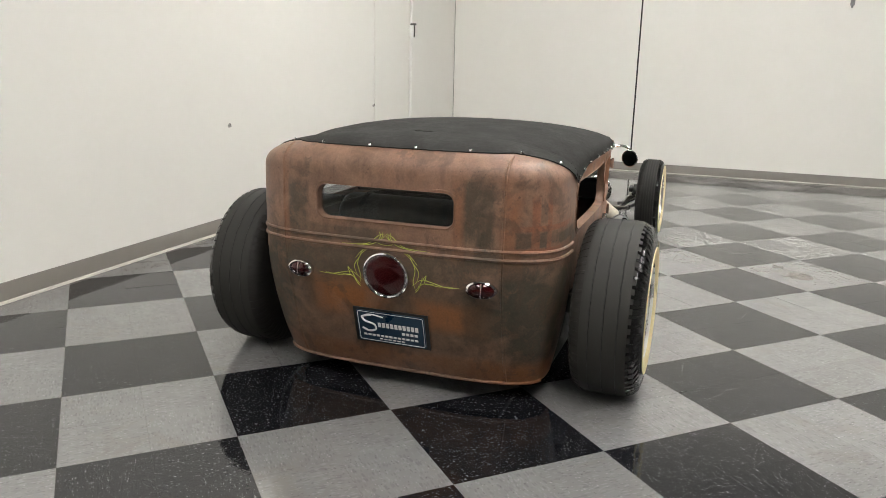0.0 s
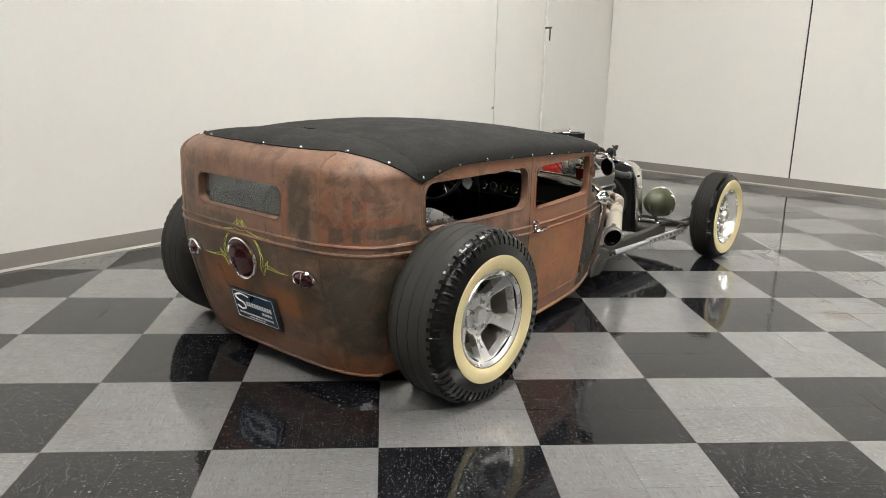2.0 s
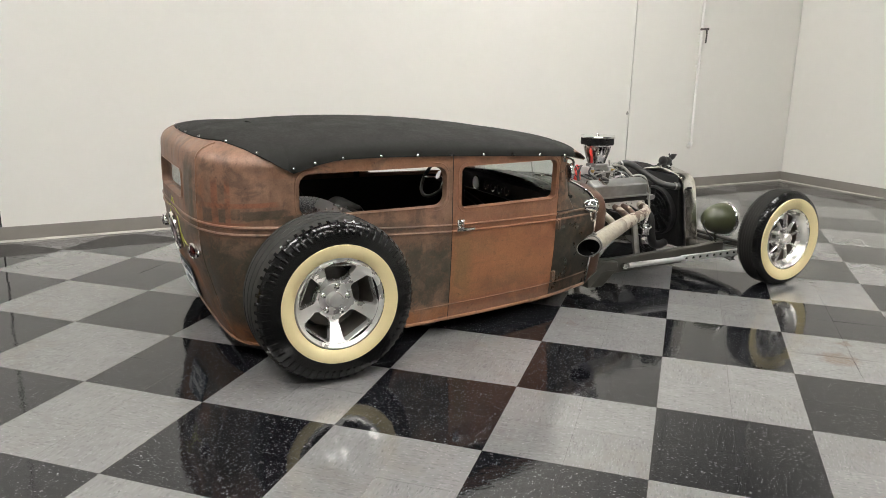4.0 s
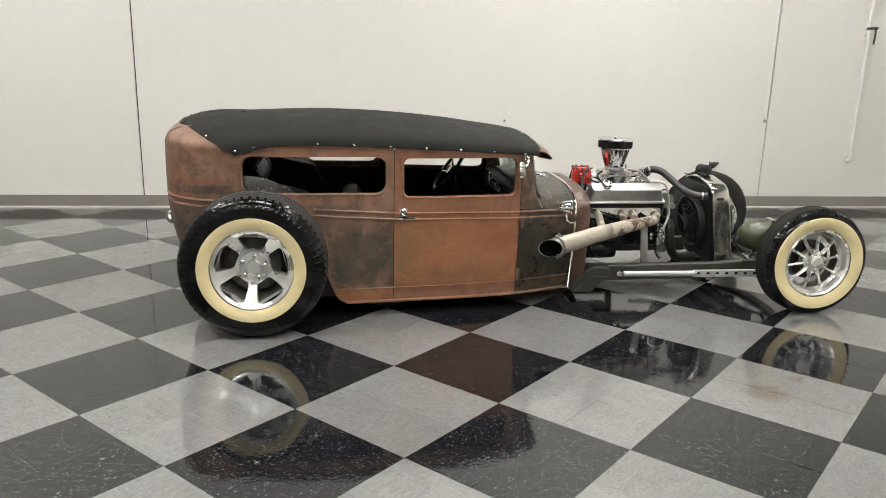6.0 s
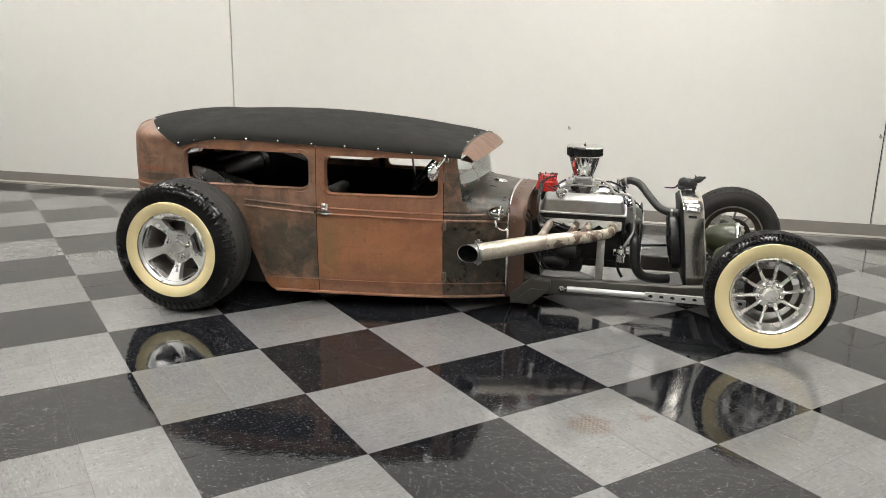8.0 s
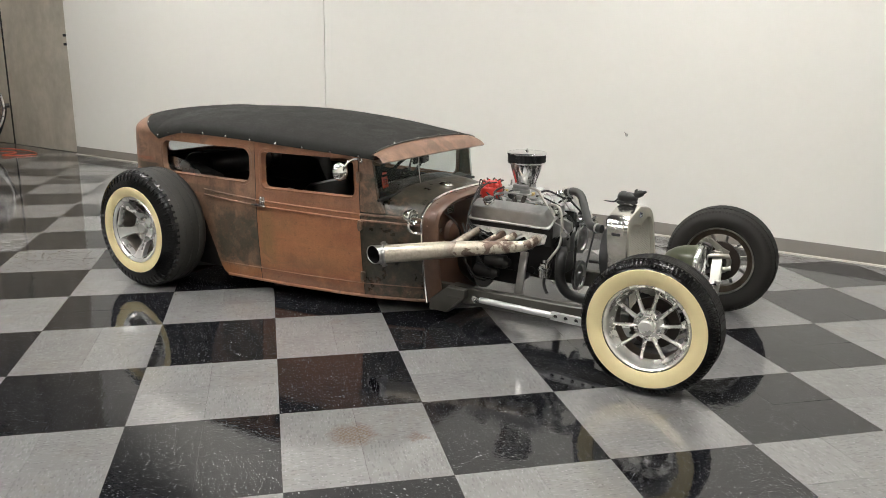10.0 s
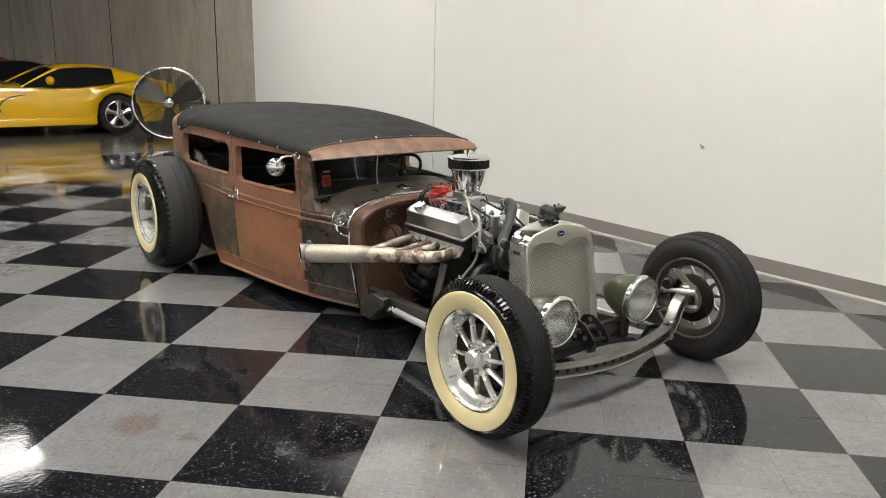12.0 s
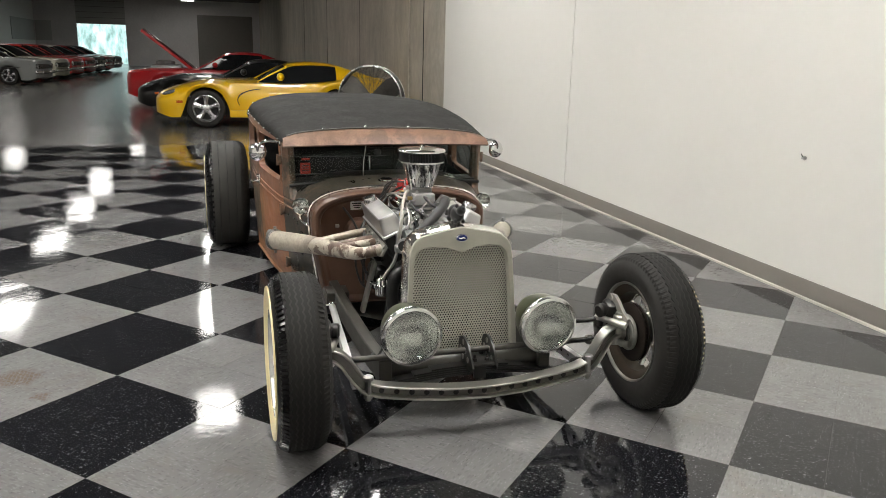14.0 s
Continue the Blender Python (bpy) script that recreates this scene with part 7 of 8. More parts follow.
for s in (-1, 1):
    b = B()
    cyl(b, (AX, s * 0.585, 0.27), (AX, s * 0.592, 0.40), 0.019, None, 16)
    lathe(b, [(0.027, 0), (0.027, 0.012), (0.018, 0.018)], (AX, s * 0.592, 0.375), (0, 0, 1), 16)
    cyl(b, (AX, s * 0.59, 0.315), (AX, s * 0.66, 0.315), 0.028, 0.024, 16)
    ang_box(b, (AX, s * 0.605, 0.375), (0.05, 0.03, 0.03), bevel=0.008)
    ang_box(b, (AX, s * 0.605, 0.275), (0.05, 0.03, 0.03), bevel=0.008)
    kn = part("steering_knuckle", b, M_BEAM, axle, "bare steel steering knuckle")
    b = B()
    tube(b, [(AX + 0.055, s * 0.59, 0.362), (AX + 0.02, s * 0.565, 0.366), (AX - 0.04, s * 0.548, 0.362), (AX - 0.085, s * 0.545, 0.352)], [0.016, 0.014, 0.0125, 0.011], 12, 5)
    lathe(b, [(0.012, -0.014), (0.019, -0.010), (0.019, 0.010), (0.012, 0.014)], (AX - 0.085, s * 0.545, 0.352), (0, 0, 1), 14)
    part("steering_arm", b, M_BEAM, kn)
    b = B()
    tube(b, [(AX + 0.005, s * 0.60, 0.292), (AX + 0.035, s * 0.585, 0.285), (AX + 0.075, s * 0.60, 0.292)], [0.015, 0.013, 0.014], 12, 5)
    part("lower_arm", b, M_BEAM, kn)
    b = B()
    tube(b, [(AX, s * 0.60, 0.28), (AX - 0.05, s * 0.575, 0.26), (AX - 0.13, s * 0.53, 0.245)], [0.016, 0.013, 0.011], 10, 5)
    part("tie_rod_arm", b, M_BEAM, kn)
    # flat caliper bracket with its eye
    b = B()
    o = [(0.055, 0.372), (0.062, 0.392), (0.020, 0.410), (-0.020, 0.440), (-0.052, 0.458), (-0.082, 0.455), (-0.098, 0.438), (-0.086, 0.424), (-0.050, 0.424), (-0.022, 0.402), (-0.004, 0.380), (0.02, 0.368)]
    extrude_poly(b, [(AX + x, s * 0.588, z) for x, z in o], (0, s * 0.014, 0))
    lathe(b, [(0.009, 0), (0.016, 0), (0.016, 0.006), (0.009, 0.006)], (AX - 0.076, s * 0.588, 0.441), (0, -s, 0), 14)
    part("caliper_bracket", b, M_BEAM, kn, "pale cast caliper bracket")
    b = B()
    lathe(b, [(0.05, 0.0), (0.112, 0.0), (0.118, 0.002), (0.118, 0.008), (0.108, 0.009), (0.108, 0.015), (0.118, 0.016), (0.118, 0.024), (0.07, 0.026), (0.066, 0.05)], (AX, s * 0.640, 0.315), (0, s, 0), 40)
    disc = part("brake_disc", b, M_DISC, kn, "dark vented brake disc with a rusty edge")
    b = B()
    for k in range(24):
        a = 2 * math.pi * k / 24
        box(b, (AX + 0.111 * math.cos(a), s * 0.652, 0.315 + 0.111 * math.sin(a)), (0.008, 0.008, 0.004), 0.0, pose(0, 0, 0, 0, -math.degrees(a), 0))
    part("disc_vanes", b, M_DISC, disc)
    b = B()
    lathe(b, [(0.0, -0.012), (0.050, -0.012), (0.056, -0.008), (0.058, -0.003), (0.064, -0.003), (0.070, -0.006), (0.073, 0.0), (0.073, 0.006), (0.0, 0.008)], (AX, s * 0.628, 0.315), (0, s, 0), 32)
    part("hub_plate", b, M_BEAM, kn, "pale round knuckle plate")
    b = B()
    ang_box(b, (AX - 0.072, s * 0.580, 0.388), (0.066, 0.050, 0.085), ry=20, bevel=0.014)
    lathe(b, [(0.026, 0), (0.028, 0.01), (0.028, 0.03), (0.02, 0.036)], (AX - 0.072, s * 0.560, 0.392), (0.3, -s, 0), 16)
    lathe(b, [(0.018, 0), (0.02, 0.01), (0.012, 0.02)], (AX - 0.10, s * 0.57, 0.36), (0.3, -s, 0), 12)
    part("brake_caliper", b, M_GREASE, kn)
    b = B()
    cyl(b, (AX + 0.045, s * 0.44, 0.155), (AX + 0.045, s * 0.44, 0.24), 0.011, None, 10)
    lathe(b, [(0.02, 0), (0.02, 0.012), (0.014, 0.016)], (AX + 0.045, s * 0.44, 0.236), (0, 0, 1), 8)
    lathe(b, [(0.017, 0), (0.017, 0.014)], (AX + 0.045, s * 0.44, 0.165), (0, 0, 1), 6)
    part("spring_perch", b, M_STEEL, axle)
    b = B()
    tube(b, [(AX + 0.04, s * 0.44, 0.225), (AX - 0.06, s * 0.43, 0.19), (3.08, s * 0.425, 0.112)], 0.010, 8, 4)
    part("shackle", b, M_GREASE, axle)
b = B()
tube(b, [(AX - 0.13, -0.53, 0.245), (AX - 0.13, 0.53, 0.245)], 0.012, 12, 1)
for s in (-1, 1):
    lathe(b, [(0.01, -0.02), (0.019, -0.012), (0.019, 0.012), (0.01, 0.02)], (AX - 0.13, s * 0.53, 0.245), (0, 0, 1), 14)
part("tie_rod", b, M_DARKSTEEL, axle)
b = B()
tube(b, [(AX - 0.085, 0.545, 0.352), (AX - 0.12, 0.46, 0.335), (2.9, 0.36, 0.30), (2.5, 0.34, 0.27)], 0.010, 10, 3)
lathe(b, [(0.01, -0.02), (0.02, -0.012), (0.02, 0.012), (0.01, 0.02)], (AX - 0.085, 0.545, 0.335), (0, 0, 1), 14)
part("drag_link", b, M_GREASE, axle)
for s in (-1, 1):
    b = B()
    tube(b, [(2.95, s * 0.36, 0.22), (3.05, s * 0.42, 0.235), (AX - 0.02, s * 0.57, 0.30), (AX + 0.02, s * 0.62, 0.33)], 0.005, 6, 5)
    part("brake_hose", b, M_BHOSE, axle)

# ---- headlights ----
for s in (-1, 1):
    c = Vector((3.165, 0.018 + s * 0.277, 0.358))
    d = Vector((1, 0, -0.05)).normalized()
    b = B()
    lathe(b, [(0.0, -0.205), (0.022, -0.203), (0.052, -0.19), (0.080, -0.15), (0.100, -0.10), (0.110, -0.045), (0.112, -0.012)], c, d, 36, caps=False)
    hl = part("headlight", b, M_OLIVE, CAR, "olive-green bullet headlight with a chrome rim")
    b = B()
    lathe(b, [(0.112, -0.022), (0.118, -0.016), (0.120, -0.004), (0.116, 0.006), (0.106, 0.010), (0.102, 0.006), (0.102, -0.016)], c, d, 40, caps=False)
    part("rim", b, M_RIM, hl, "chrome headlight rim")
    b = B()
    lathe(b, [(0.1015, -0.010), (0.08, -0.045), (0.045, -0.07), (0.012, -0.078), (0, -0.078)], c, d, 32, caps=False)
    part("reflector", b, M_REFL, hl)
    b = B()
    lathe(b, [(0.1005, 0.001), (0.085, 0.010), (0.05, 0.017), (0, 0.020)], c, d, 40, caps=False)
    thicken(b, 0.003)
    gl = part("lens", b, M_FLUTE, hl, "clear fluted glass lens")
    gl.visible_shadow = False
    b = B()
    tube(b, [(3.02, 0.018 + s * 0.33, 0.20), (3.04, 0.018 + s * 0.31, 0.225), (3.075, 0.018 + s * 0.283, 0.255), (3.09, 0.018 + s * 0.277, 0.275)], 0.013, 10, 5)
    part("stalk", b, M_CHROME, hl)
    b = B()
    tube(b, [c + Vector((-0.20, 0, 0.0)), c + Vector((-0.23, s * 0.02, -0.03)), c + Vector((-0.20, s * 0.06, -0.10)), (3.0, s * 0.36, 0.215)], 0.005, 6, 5)
    part("cable", b, M_BHOSE, hl)

# ---- lamps, mirrors and small fittings on the body ----
for s in (-1, 1):
    c = Vector((1.765, s * 0.505, 0.595))
    b = B()
    lathe(b, [(0.0, -0.068), (0.018, -0.064), (0.033, -0.044), (0.040, -0.016), (0.042, 0.0), (0.046, 0.003), (0.046, 0.010), (0.041, 0.013), (0.037, 0.008), (0.024, -0.012), (0, -0.022)], c, (1, s * 0.15, 0), 26, caps=False)
    cl = part("cowl_lamp", b, M_CHROME, CAR, "small round chrome cowl lamp")
    b = B()
    lathe(b, [(0.036, 0.008), (0.022, 0.014), (0, 0.016)], c, (1, s * 0.15, 0), 22, caps=False)
    thicken(b, 0.002)
    part("lens", b, M_FLUTE, cl).visible_shadow = False
    b = B()
    tube(b, [c + Vector((-0.02, 0, -0.035)), c + Vector((-0.015, s * 0.004, -0.07)), c + Vector((0.01, -s * 0.015, -0.092)), c + Vector((0.045, -s * 0.035, -0.095))], 0.0075, 8, 6)
    part("stalk", b, M_CHROME, cl)
    # side mirror
    c = Vector((1.425, s * 0.700, 0.840))
    b = B()
    lathe(b, [(0.0, 0.022), (0.025, 0.020), (0.042, 0.012), (0.050, 0.0), (0.050, -0.006), (0.046, -0.008)], c, (0.95, s * 0.30, 0.06), 30, caps=False)
    mi = part("side_mirror", b, M_CHROME, CAR, "round chrome side mirror on a curved arm")
    b = B()
    lathe(b, [(0.0465, -0.007), (0, -0.007)], c, (0.95, s * 0.30, 0.06), 30, caps=False)
    part("mirror_glass", b, M_CHROME, mi)
    b = B()
    tube(b, [(1.475, s * 0.578, 0.895), (1.475, s * 0.63, 0.905), (1.465, s * 0.675, 0.898), (1.45, s * 0.70, 0.87), (1.44, s * 0.70, 0.845)], 0.0075, 8, 6)
    ang_box(b, (1.475, s * 0.583, 0.892), (0.022, 0.012, 0.03), bevel=0.004)
    part("mirror_arm", b, M_CHROME, mi)
b = B()
lathe(b, [(0.045, -0.004), (0.045, 0.006), (0.036, 0.009), (0.034, 0.014), (0.030, 0.016), (0, 0.016)], (1.70, CY - 0.05, 0.706), (0.12, 0, 1), 26)
part("cowl_cap", b, M_CHROME, CAR, "chrome filler cap on the cowl")
b = B()
ang_box(b, (1.849, -0.225, 0.605), (0.003, 0.07, 0.045), bevel=0.0)
tag = part("data_plate", b, M_ALU, CAR, "small metal data plate with bars of lettering")
for k in range(3):
    b = B()
    ang_box(b, (1.8512, -0.225, 0.617 - 0.011 * k), (0.0012, 0.055 - 0.012 * k, 0.005), bevel=0.0)
    part("lettering_bar", b, M_BLACK, tag)
b = B()
ang_box(b, (1.848, -0.33, 0.50), (0.012, 0.02, 0.02), bevel=0.003)
part("firewall_bolt", b, M_STEEL, CAR)
b = B()
lathe(b, [(0.075, 0.0), (0.06, 0.03), (0.03, 0.045), (0, 0.05)], (1.844, -0.22, 0.47), (1, 0, 0), 24, caps=False)
part("firewall_boss", b, M_RUST_FIRE, CAR)
M_STICKER = simple("red_sticker", (0.50, 0.04, 0.02), 0.5, vary=0.1)
b = B()
ang_box(b, (1.548, -0.455, 0.762), (0.0015, 0.055, 0.062), ry=-11, bevel=0.0)
st = part("windscreen_sticker", b, M_STICKER, CAR, "red square windscreen sticker with bars")
for z, w in ((0.776, 0.04), (0.764, 0.034), (0.752, 0.04)):
    b = B()
    ang_box(b, (1.5478 + (0.762 - z) * 0.2 + 0.0015, -0.455, z), (0.001, w, 0.005), ry=-11, bevel=0.0)
    part("lettering_bar", b, M_BLACK, st)
b = B()
ang_box(b, (1.541, -0.452, 0.812), (0.0015, 0.045, 0.012), ry=-11, bevel=0.0)
part("lettering_bar", b, M_STICKER, st)

# ---- inside the hot rod ----
M_LEATHER = simple("black_vinyl", (0.014, 0.014, 0.014), 0.4, vary=0.3, scale=20, bump=0.1)
M_TUB = simple("riveted_aluminium", (0.62, 0.63, 0.64), 0.26, 1.0, vary=0.15, scale=8)
for side in (-1, 1):
    for z in ((0.11, 0.3, 0.5, 0.66), (0.912, 0.935)):
        b = B()
        grid_faces(b, [[b.verts.new(side_pt(x, q, side, -0.047)) for x in np.linspace(XC, 1.45, 14)] for q in z])
        thicken(b, 0.004)
        part("trim_panel", b, M_BLACKTRIM, CAR)
b = B()
phis = [-90 + 6 * k for k in range(31)]
rows = [[b.verts.new(Vector((XC + (back_pt(ph, z).x - XC) * 0.9, back_pt(ph, z).y * 0.93, z))) for ph in phis] for z in (0.14, 0.3, 0.5, 0.65, 0.735)]
grid_faces(b, rows)
rows = [[b.verts.new(Vector((XC + (dome_pt(r, ph).x - XC) * 0.97, dome_pt(r, ph).y * 0.97, dome_pt(r, ph).z - 0.018))) for ph in phis] for r in (0.995, 0.96, 0.88, 0.75, 0.55, 0.3, 0.02)]
grid_faces(b, rows)
part("rear_lining", b, M_BLACKTRIM, CAR)
b = B()
ang_box(b, (0.76, 0, 0.115), (2.06, 0.84, 0.03), bevel=0.004)
part("floor_pan", b, M_BLACKTRIM, CAR)
b = B()
tube(b, [(0.0, -0.72, 0.36), (0.0, 0.72, 0.36)], 0.045, 16, 1)
lathe(b, [(0.04, -0.15), (0.12, -0.08), (0.14, 0), (0.12, 0.08), (0.04, 0.15)], (0.0, 0.0, 0.34), (0, 1, 0), 20)
part("rear_axle", b, M_GREASE, CAR, "greasy rear axle")
for s in (-1, 1):
    b = B()
    out = [(-0.27, 0.50), (0.36, 0.50), (0.26, 0.69), (0.04, 0.745), (-0.27, 0.752)]
    extrude_poly(b, [(x, s * 0.47, z) for x, z in out], (0, s * 0.14, 0))
    bmesh.ops.bevel(b, geom=b.edges[:], offset=0.006, segments=1, affect="EDGES")
    tub = part("wheel_tub", b, M_BLACKTRIM, CAR, "black wheel tub with a riveted bare aluminium side plate")
    if s < 0:
        b = B()
        plate = [(-0.27, 0.50), (0.30, 0.50), (0.262, 0.655), (0.225, 0.688), (0.197, 0.703), (0.086, 0.761), (0.03, 0.781), (-0.019, 0.790), (-0.27, 0.80)]
        extrude_poly(b, [(x, s * 0.598, z) for x, z in plate], (0, s * 0.014, 0))
        pl = part("side_plate", b, M_TUB, tub, "bare aluminium plate")
        b = B()
        for k in range(12):
            lathe(b, [(0.006, 0), (0.004, 0.003), (0, 0.004)], (-0.20 + 0.034 * k, s * 0.612, 0.722), (0, s, 0), 8, caps=False)
        tagged(part("rivets", b, M_STEEL, pl), kind="stuff")
b = B()
lathe(b, [(0.0, -0.43), (0.04, -0.425), (0.075, -0.40), (0.09, -0.37), (0.09, 0.37), (0.075, 0.40), (0.04, 0.425), (0.0, 0.43)], (-0.10, -0.02, 0.700), (0, 1, 0), 32)
tank = part("fuel_tank", b, M_BLACK, CAR, "black cylindrical tank across the rear")
for y in (-0.30, 0.27):
    b = B()
    lathe(b, [(0.091, -0.012), (0.095, -0.010), (0.095, 0.010), (0.091, 0.012)], (-0.10, y, 0.700), (0, 1, 0), 32)
    part("tank_strap", b, M_BLACKTRIM, tank)
b = B()
tube(b, [(-0.03, -0.38, 0.80), (-0.03, 0.36, 0.80)], 0.010, 10, 1)
part("tank_rail", b, M_BLACK, tank)
for y in (-0.28, 0.28):
    seat = B()
    ang_box(seat, (0.78, y, 0.24), (0.44, 0.42, 0.16), bevel=0.05)
    st = part("bucket_seat", seat, M_LEATHER, CAR, "low black vinyl bucket seat")
    b = B()
    ang_box(b, (0.54, y, 0.40), (0.12, 0.42, 0.36), ry=-14, bevel=0.05)
    part("backrest", b, M_LEATHER, st)
# dashboard, gauges and steering wheel
b = B()
rows = [[b.verts.new((x, y, z)) for x, z in ((1.56, 0.69), (1.47, 0.70), (1.44, 0.68), (1.44, 0.585), (1.47, 0.57), (1.56, 0.57))] for y in (-0.52, -0.2, 0.2, 0.52)]
grid_faces(b, rows, True)
b.faces.new(rows[0])
b.faces.new(rows[-1])
dash = part("dashboard", b, M_BLACK, CAR, "black dashboard with round chrome gauges")
for y, r in ((0.30, 0.045), (0.17, 0.026), (0.09, 0.026), (0.01, 0.026), (-0.07, 0.026)):
    b = B()
    lathe(b, [(r, 0), (r + 0.004, 0.004), (r, 0.010), (r - 0.004, 0.008), (r - 0.005, 0.002), (0, 0.002)], (1.44, y, 0.632), (-1, 0, 0), 24, caps=False)
    ga = part("gauge", b, M_CHROME, dash)
    b = B()
    lathe(b, [(r - 0.005, 0.003), (0, 0.003)], (1.44, y, 0.632), (-1, 0, 0), 24, caps=False)
    part("gauge_face", b, M_WHITE if r > 0.03 else M_BLACK, ga)
c, d = Vector((1.16, 0.30, 0.70)), Vector((-0.80, 0, 0.60))
s1, s2 = axes_to(d)
b = B()
tube(b, [c + (s1 * math.cos(2 * math.pi * k / 40) + s2 * math.sin(2 * math.pi * k / 40)) * 0.165 for k in range(40)], 0.0115, 8, closed=True)
sw = part("steering_wheel", b, M_BLACK, CAR, "black steering wheel with chrome spokes")
b = B()
for k in range(3):
    a = 2 * math.pi * k / 3 + 0.3
    e = s1 * math.cos(a) + s2 * math.sin(a)
    tube(b, [c - d.normalized() * 0.03 + e * 0.03, c + e * 0.16], 0.007, 6, 1)
lathe(b, [(0.04, -0.04), (0.045, -0.02), (0.035, 0.0), (0, 0.005)], c, d, 20)
part("spokes", b, M_CHROME, sw)
b = B()
tube(b, [c - d.normalized() * 0.03, (1.56, 0.30, 0.42)], 0.02, 10, 1)
part("steering_column", b, M_BLACK, sw)
b = B()
tube(b, [(1.20, 0.0, 0.20), (1.17, -0.01, 0.55), (1.13, -0.02, 0.84)], 0.007, 8, 4)
part("shift_lever", b, M_CHROME, CAR, "tall chrome shift lever")
b = B()
tube(b, [(1.555, -0.02, 0.915), (1.53, -0.02, 0.88), (1.51, -0.02, 0.86)], 0.006, 6, 3)
ang_box(b, (1.505, -0.02, 0.845), (0.015, 0.17, 0.045), bevel=0.006)
part("interior_mirror", b, M_BLACK, CAR)
b = B()
ang_box(b, (1.535, -0.05, 0.845), (0.03, 0.03, 0.035), bevel=0.004)
part("wiper_motor", b, M_BLACK, CAR)
b = B()
tube(b, [(1.556, -0.12, 0.885), (1.568, -0.135, 0.80), (1.583, -0.14, 0.72)], 0.003, 6, 3)
part("wiper", b, M_STEEL, CAR)

# ---- the rat on the radiator shell: one plain mesh ----
b = B()


def blob(bm, c, r, m=None, seg=18, n=10):
    prof = [(max(1e-7 if k in (0, n) else 0, math.sin(math.pi * k / n)), -math.cos(math.pi * k / n)) for k in range(n + 1)]
    tmp = bmesh.new()
    lathe(tmp, [(0 if k in (0, n) else math.sin(math.pi * k / n), -math.cos(math.pi * k / n)) for k in range(n + 1)], (0, 0, 0), (1, 0, 0), seg, caps=False)
    mm = Matrix.Translation(c) @ (m if m is not None else Matrix.Identity(4)) @ Matrix.Diagonal((*r, 1))
    vs = {v: bm.verts.new(mm @ v.co) for v in tmp.verts}
    for f in tmp.faces:
        bm.faces.new([vs[v] for v in f.verts])
    tmp.free()


blob(b, (0, 0, 0.034), (0.055, 0.027, 0.033))
blob(b, (-0.025, 0, 0.036), (0.034, 0.030, 0.035))
blob(b, (0.055, 0, 0.060), (0.034, 0.018, 0.020), pose(0, 0, 0, 0, -22, 0))
blob(b, (0.083, 0, 0.072), (0.016, 0.008, 0.009), pose(0, 0, 0, 0, -22, 0))
for s in (-1, 1):
    blob(b, (0.040, s * 0.013, 0.077), (0.004, 0.007, 0.009))
    blob(b, (0.035, s * 0.016, 0.012), (0.014, 0.007, 0.012))
    blob(b, (-0.035, s * 0.022, 0.010), (0.022, 0.009, 0.011))
tube(b, [(-0.055, 0, 0.025), (-0.075, 0.005, 0.006), (-0.11, 0.02, 0.001), (-0.135, 0.0, 0.006)], [0.006, 0.005, 0.004, 0.002], 8, 5)
rat = tagged(part("rat_figurine", b, M_BLACK), "small matt black rat figurine on the radiator shell", "figurine")
rat.matrix_world = CAR.matrix_world @ pose(2.815, CY, 0.711)

# ---- fittings on the white walls ----
def wall_bolt(x, z):
    T = thing("wall_anchor", "small rusty bolt stub in the white wall", "bolt", pose(x, WALL_Y, z), "wall anchors")
    b = B()
    lathe(b, [(0.014, 0.0), (0.014, 0.004), (0.007, 0.006), (0.007, 0.022), (0, 0.024)], (0, 0, 0), (0, -1, 0), 10)
    part("stub", b, M_STEEL, T)
    b = B()
    tube(b, [(0, -0.016, 0.005), (-0.008, -0.02, 0.018), (-0.014, -0.016, 0.024)], 0.003, 6, 4)
    part("wire", b, M_DARKSTEEL, T)
    return T


wall_bolt(0.37, 0.832)
wall_bolt(2.975, 0.865)
M_PIPE = simple("white_gloss_pipe", (0.80, 0.79, 0.76), 0.3, vary=0.06)
P = thing("conduit_pipe", "thin white conduit pipe with couplings on the wall", "pipe", pose(3.905, WALL_Y - 0.045, 0))
b = B()
cyl(b, (0, 0, 0.50), (0, 0, 5.15), 0.016, None, 14)
tube(b, [(0, 0, 0.52), (0, 0.005, 0.495), (0, 0.025, 0.485), (0, 0.045, 0.485)], 0.019, 12, 4)
part("pipe", b, M_PIPE, P)
for z, r, h in ((0.505, 0.022, 0.035), (1.36, 0.021, 0.03), (1.62, 0.022, 0.04), (1.64, 0.020, 0.12), (1.75, 0.023, 0.03), (2.08, 0.021, 0.03)):
    b = B()
    cyl(b, (0, 0, z), (0, 0, z + h), r, None, 12)
    box(b, (0, 0.016, z + h / 2), (0.05, 0.028, 0.016), 0.003)
    part("coupling", b, M_PIPE, P)
b = B()
cyl(b, (-0.03, -0.012, 1.765), (0.065, -0.03, 1.77), 0.012, None, 10)
tube(b, [(0.05, -0.02, 1.77), (0.055, -0.02, 1.70), (0.05, -0.02, 1.62)], 0.009, 6, 3)
part("valve", b, M_DARKSTEEL, P, "small dark valve")
S = thing("wall_bracket", "small pale metal bracket on the white wall", "bracket", pose(WALL_X, -0.98, 2.12))
b = B()
box(b, (-0.02, 0, 0), (0.04, 0.045, 0.10), 0.006)
cyl(b, (-0.02, 0, -0.05), (-0.02, 0, -0.075), 0.012, None, 10)
part("plate", b, M_CAST, S)
b = B()
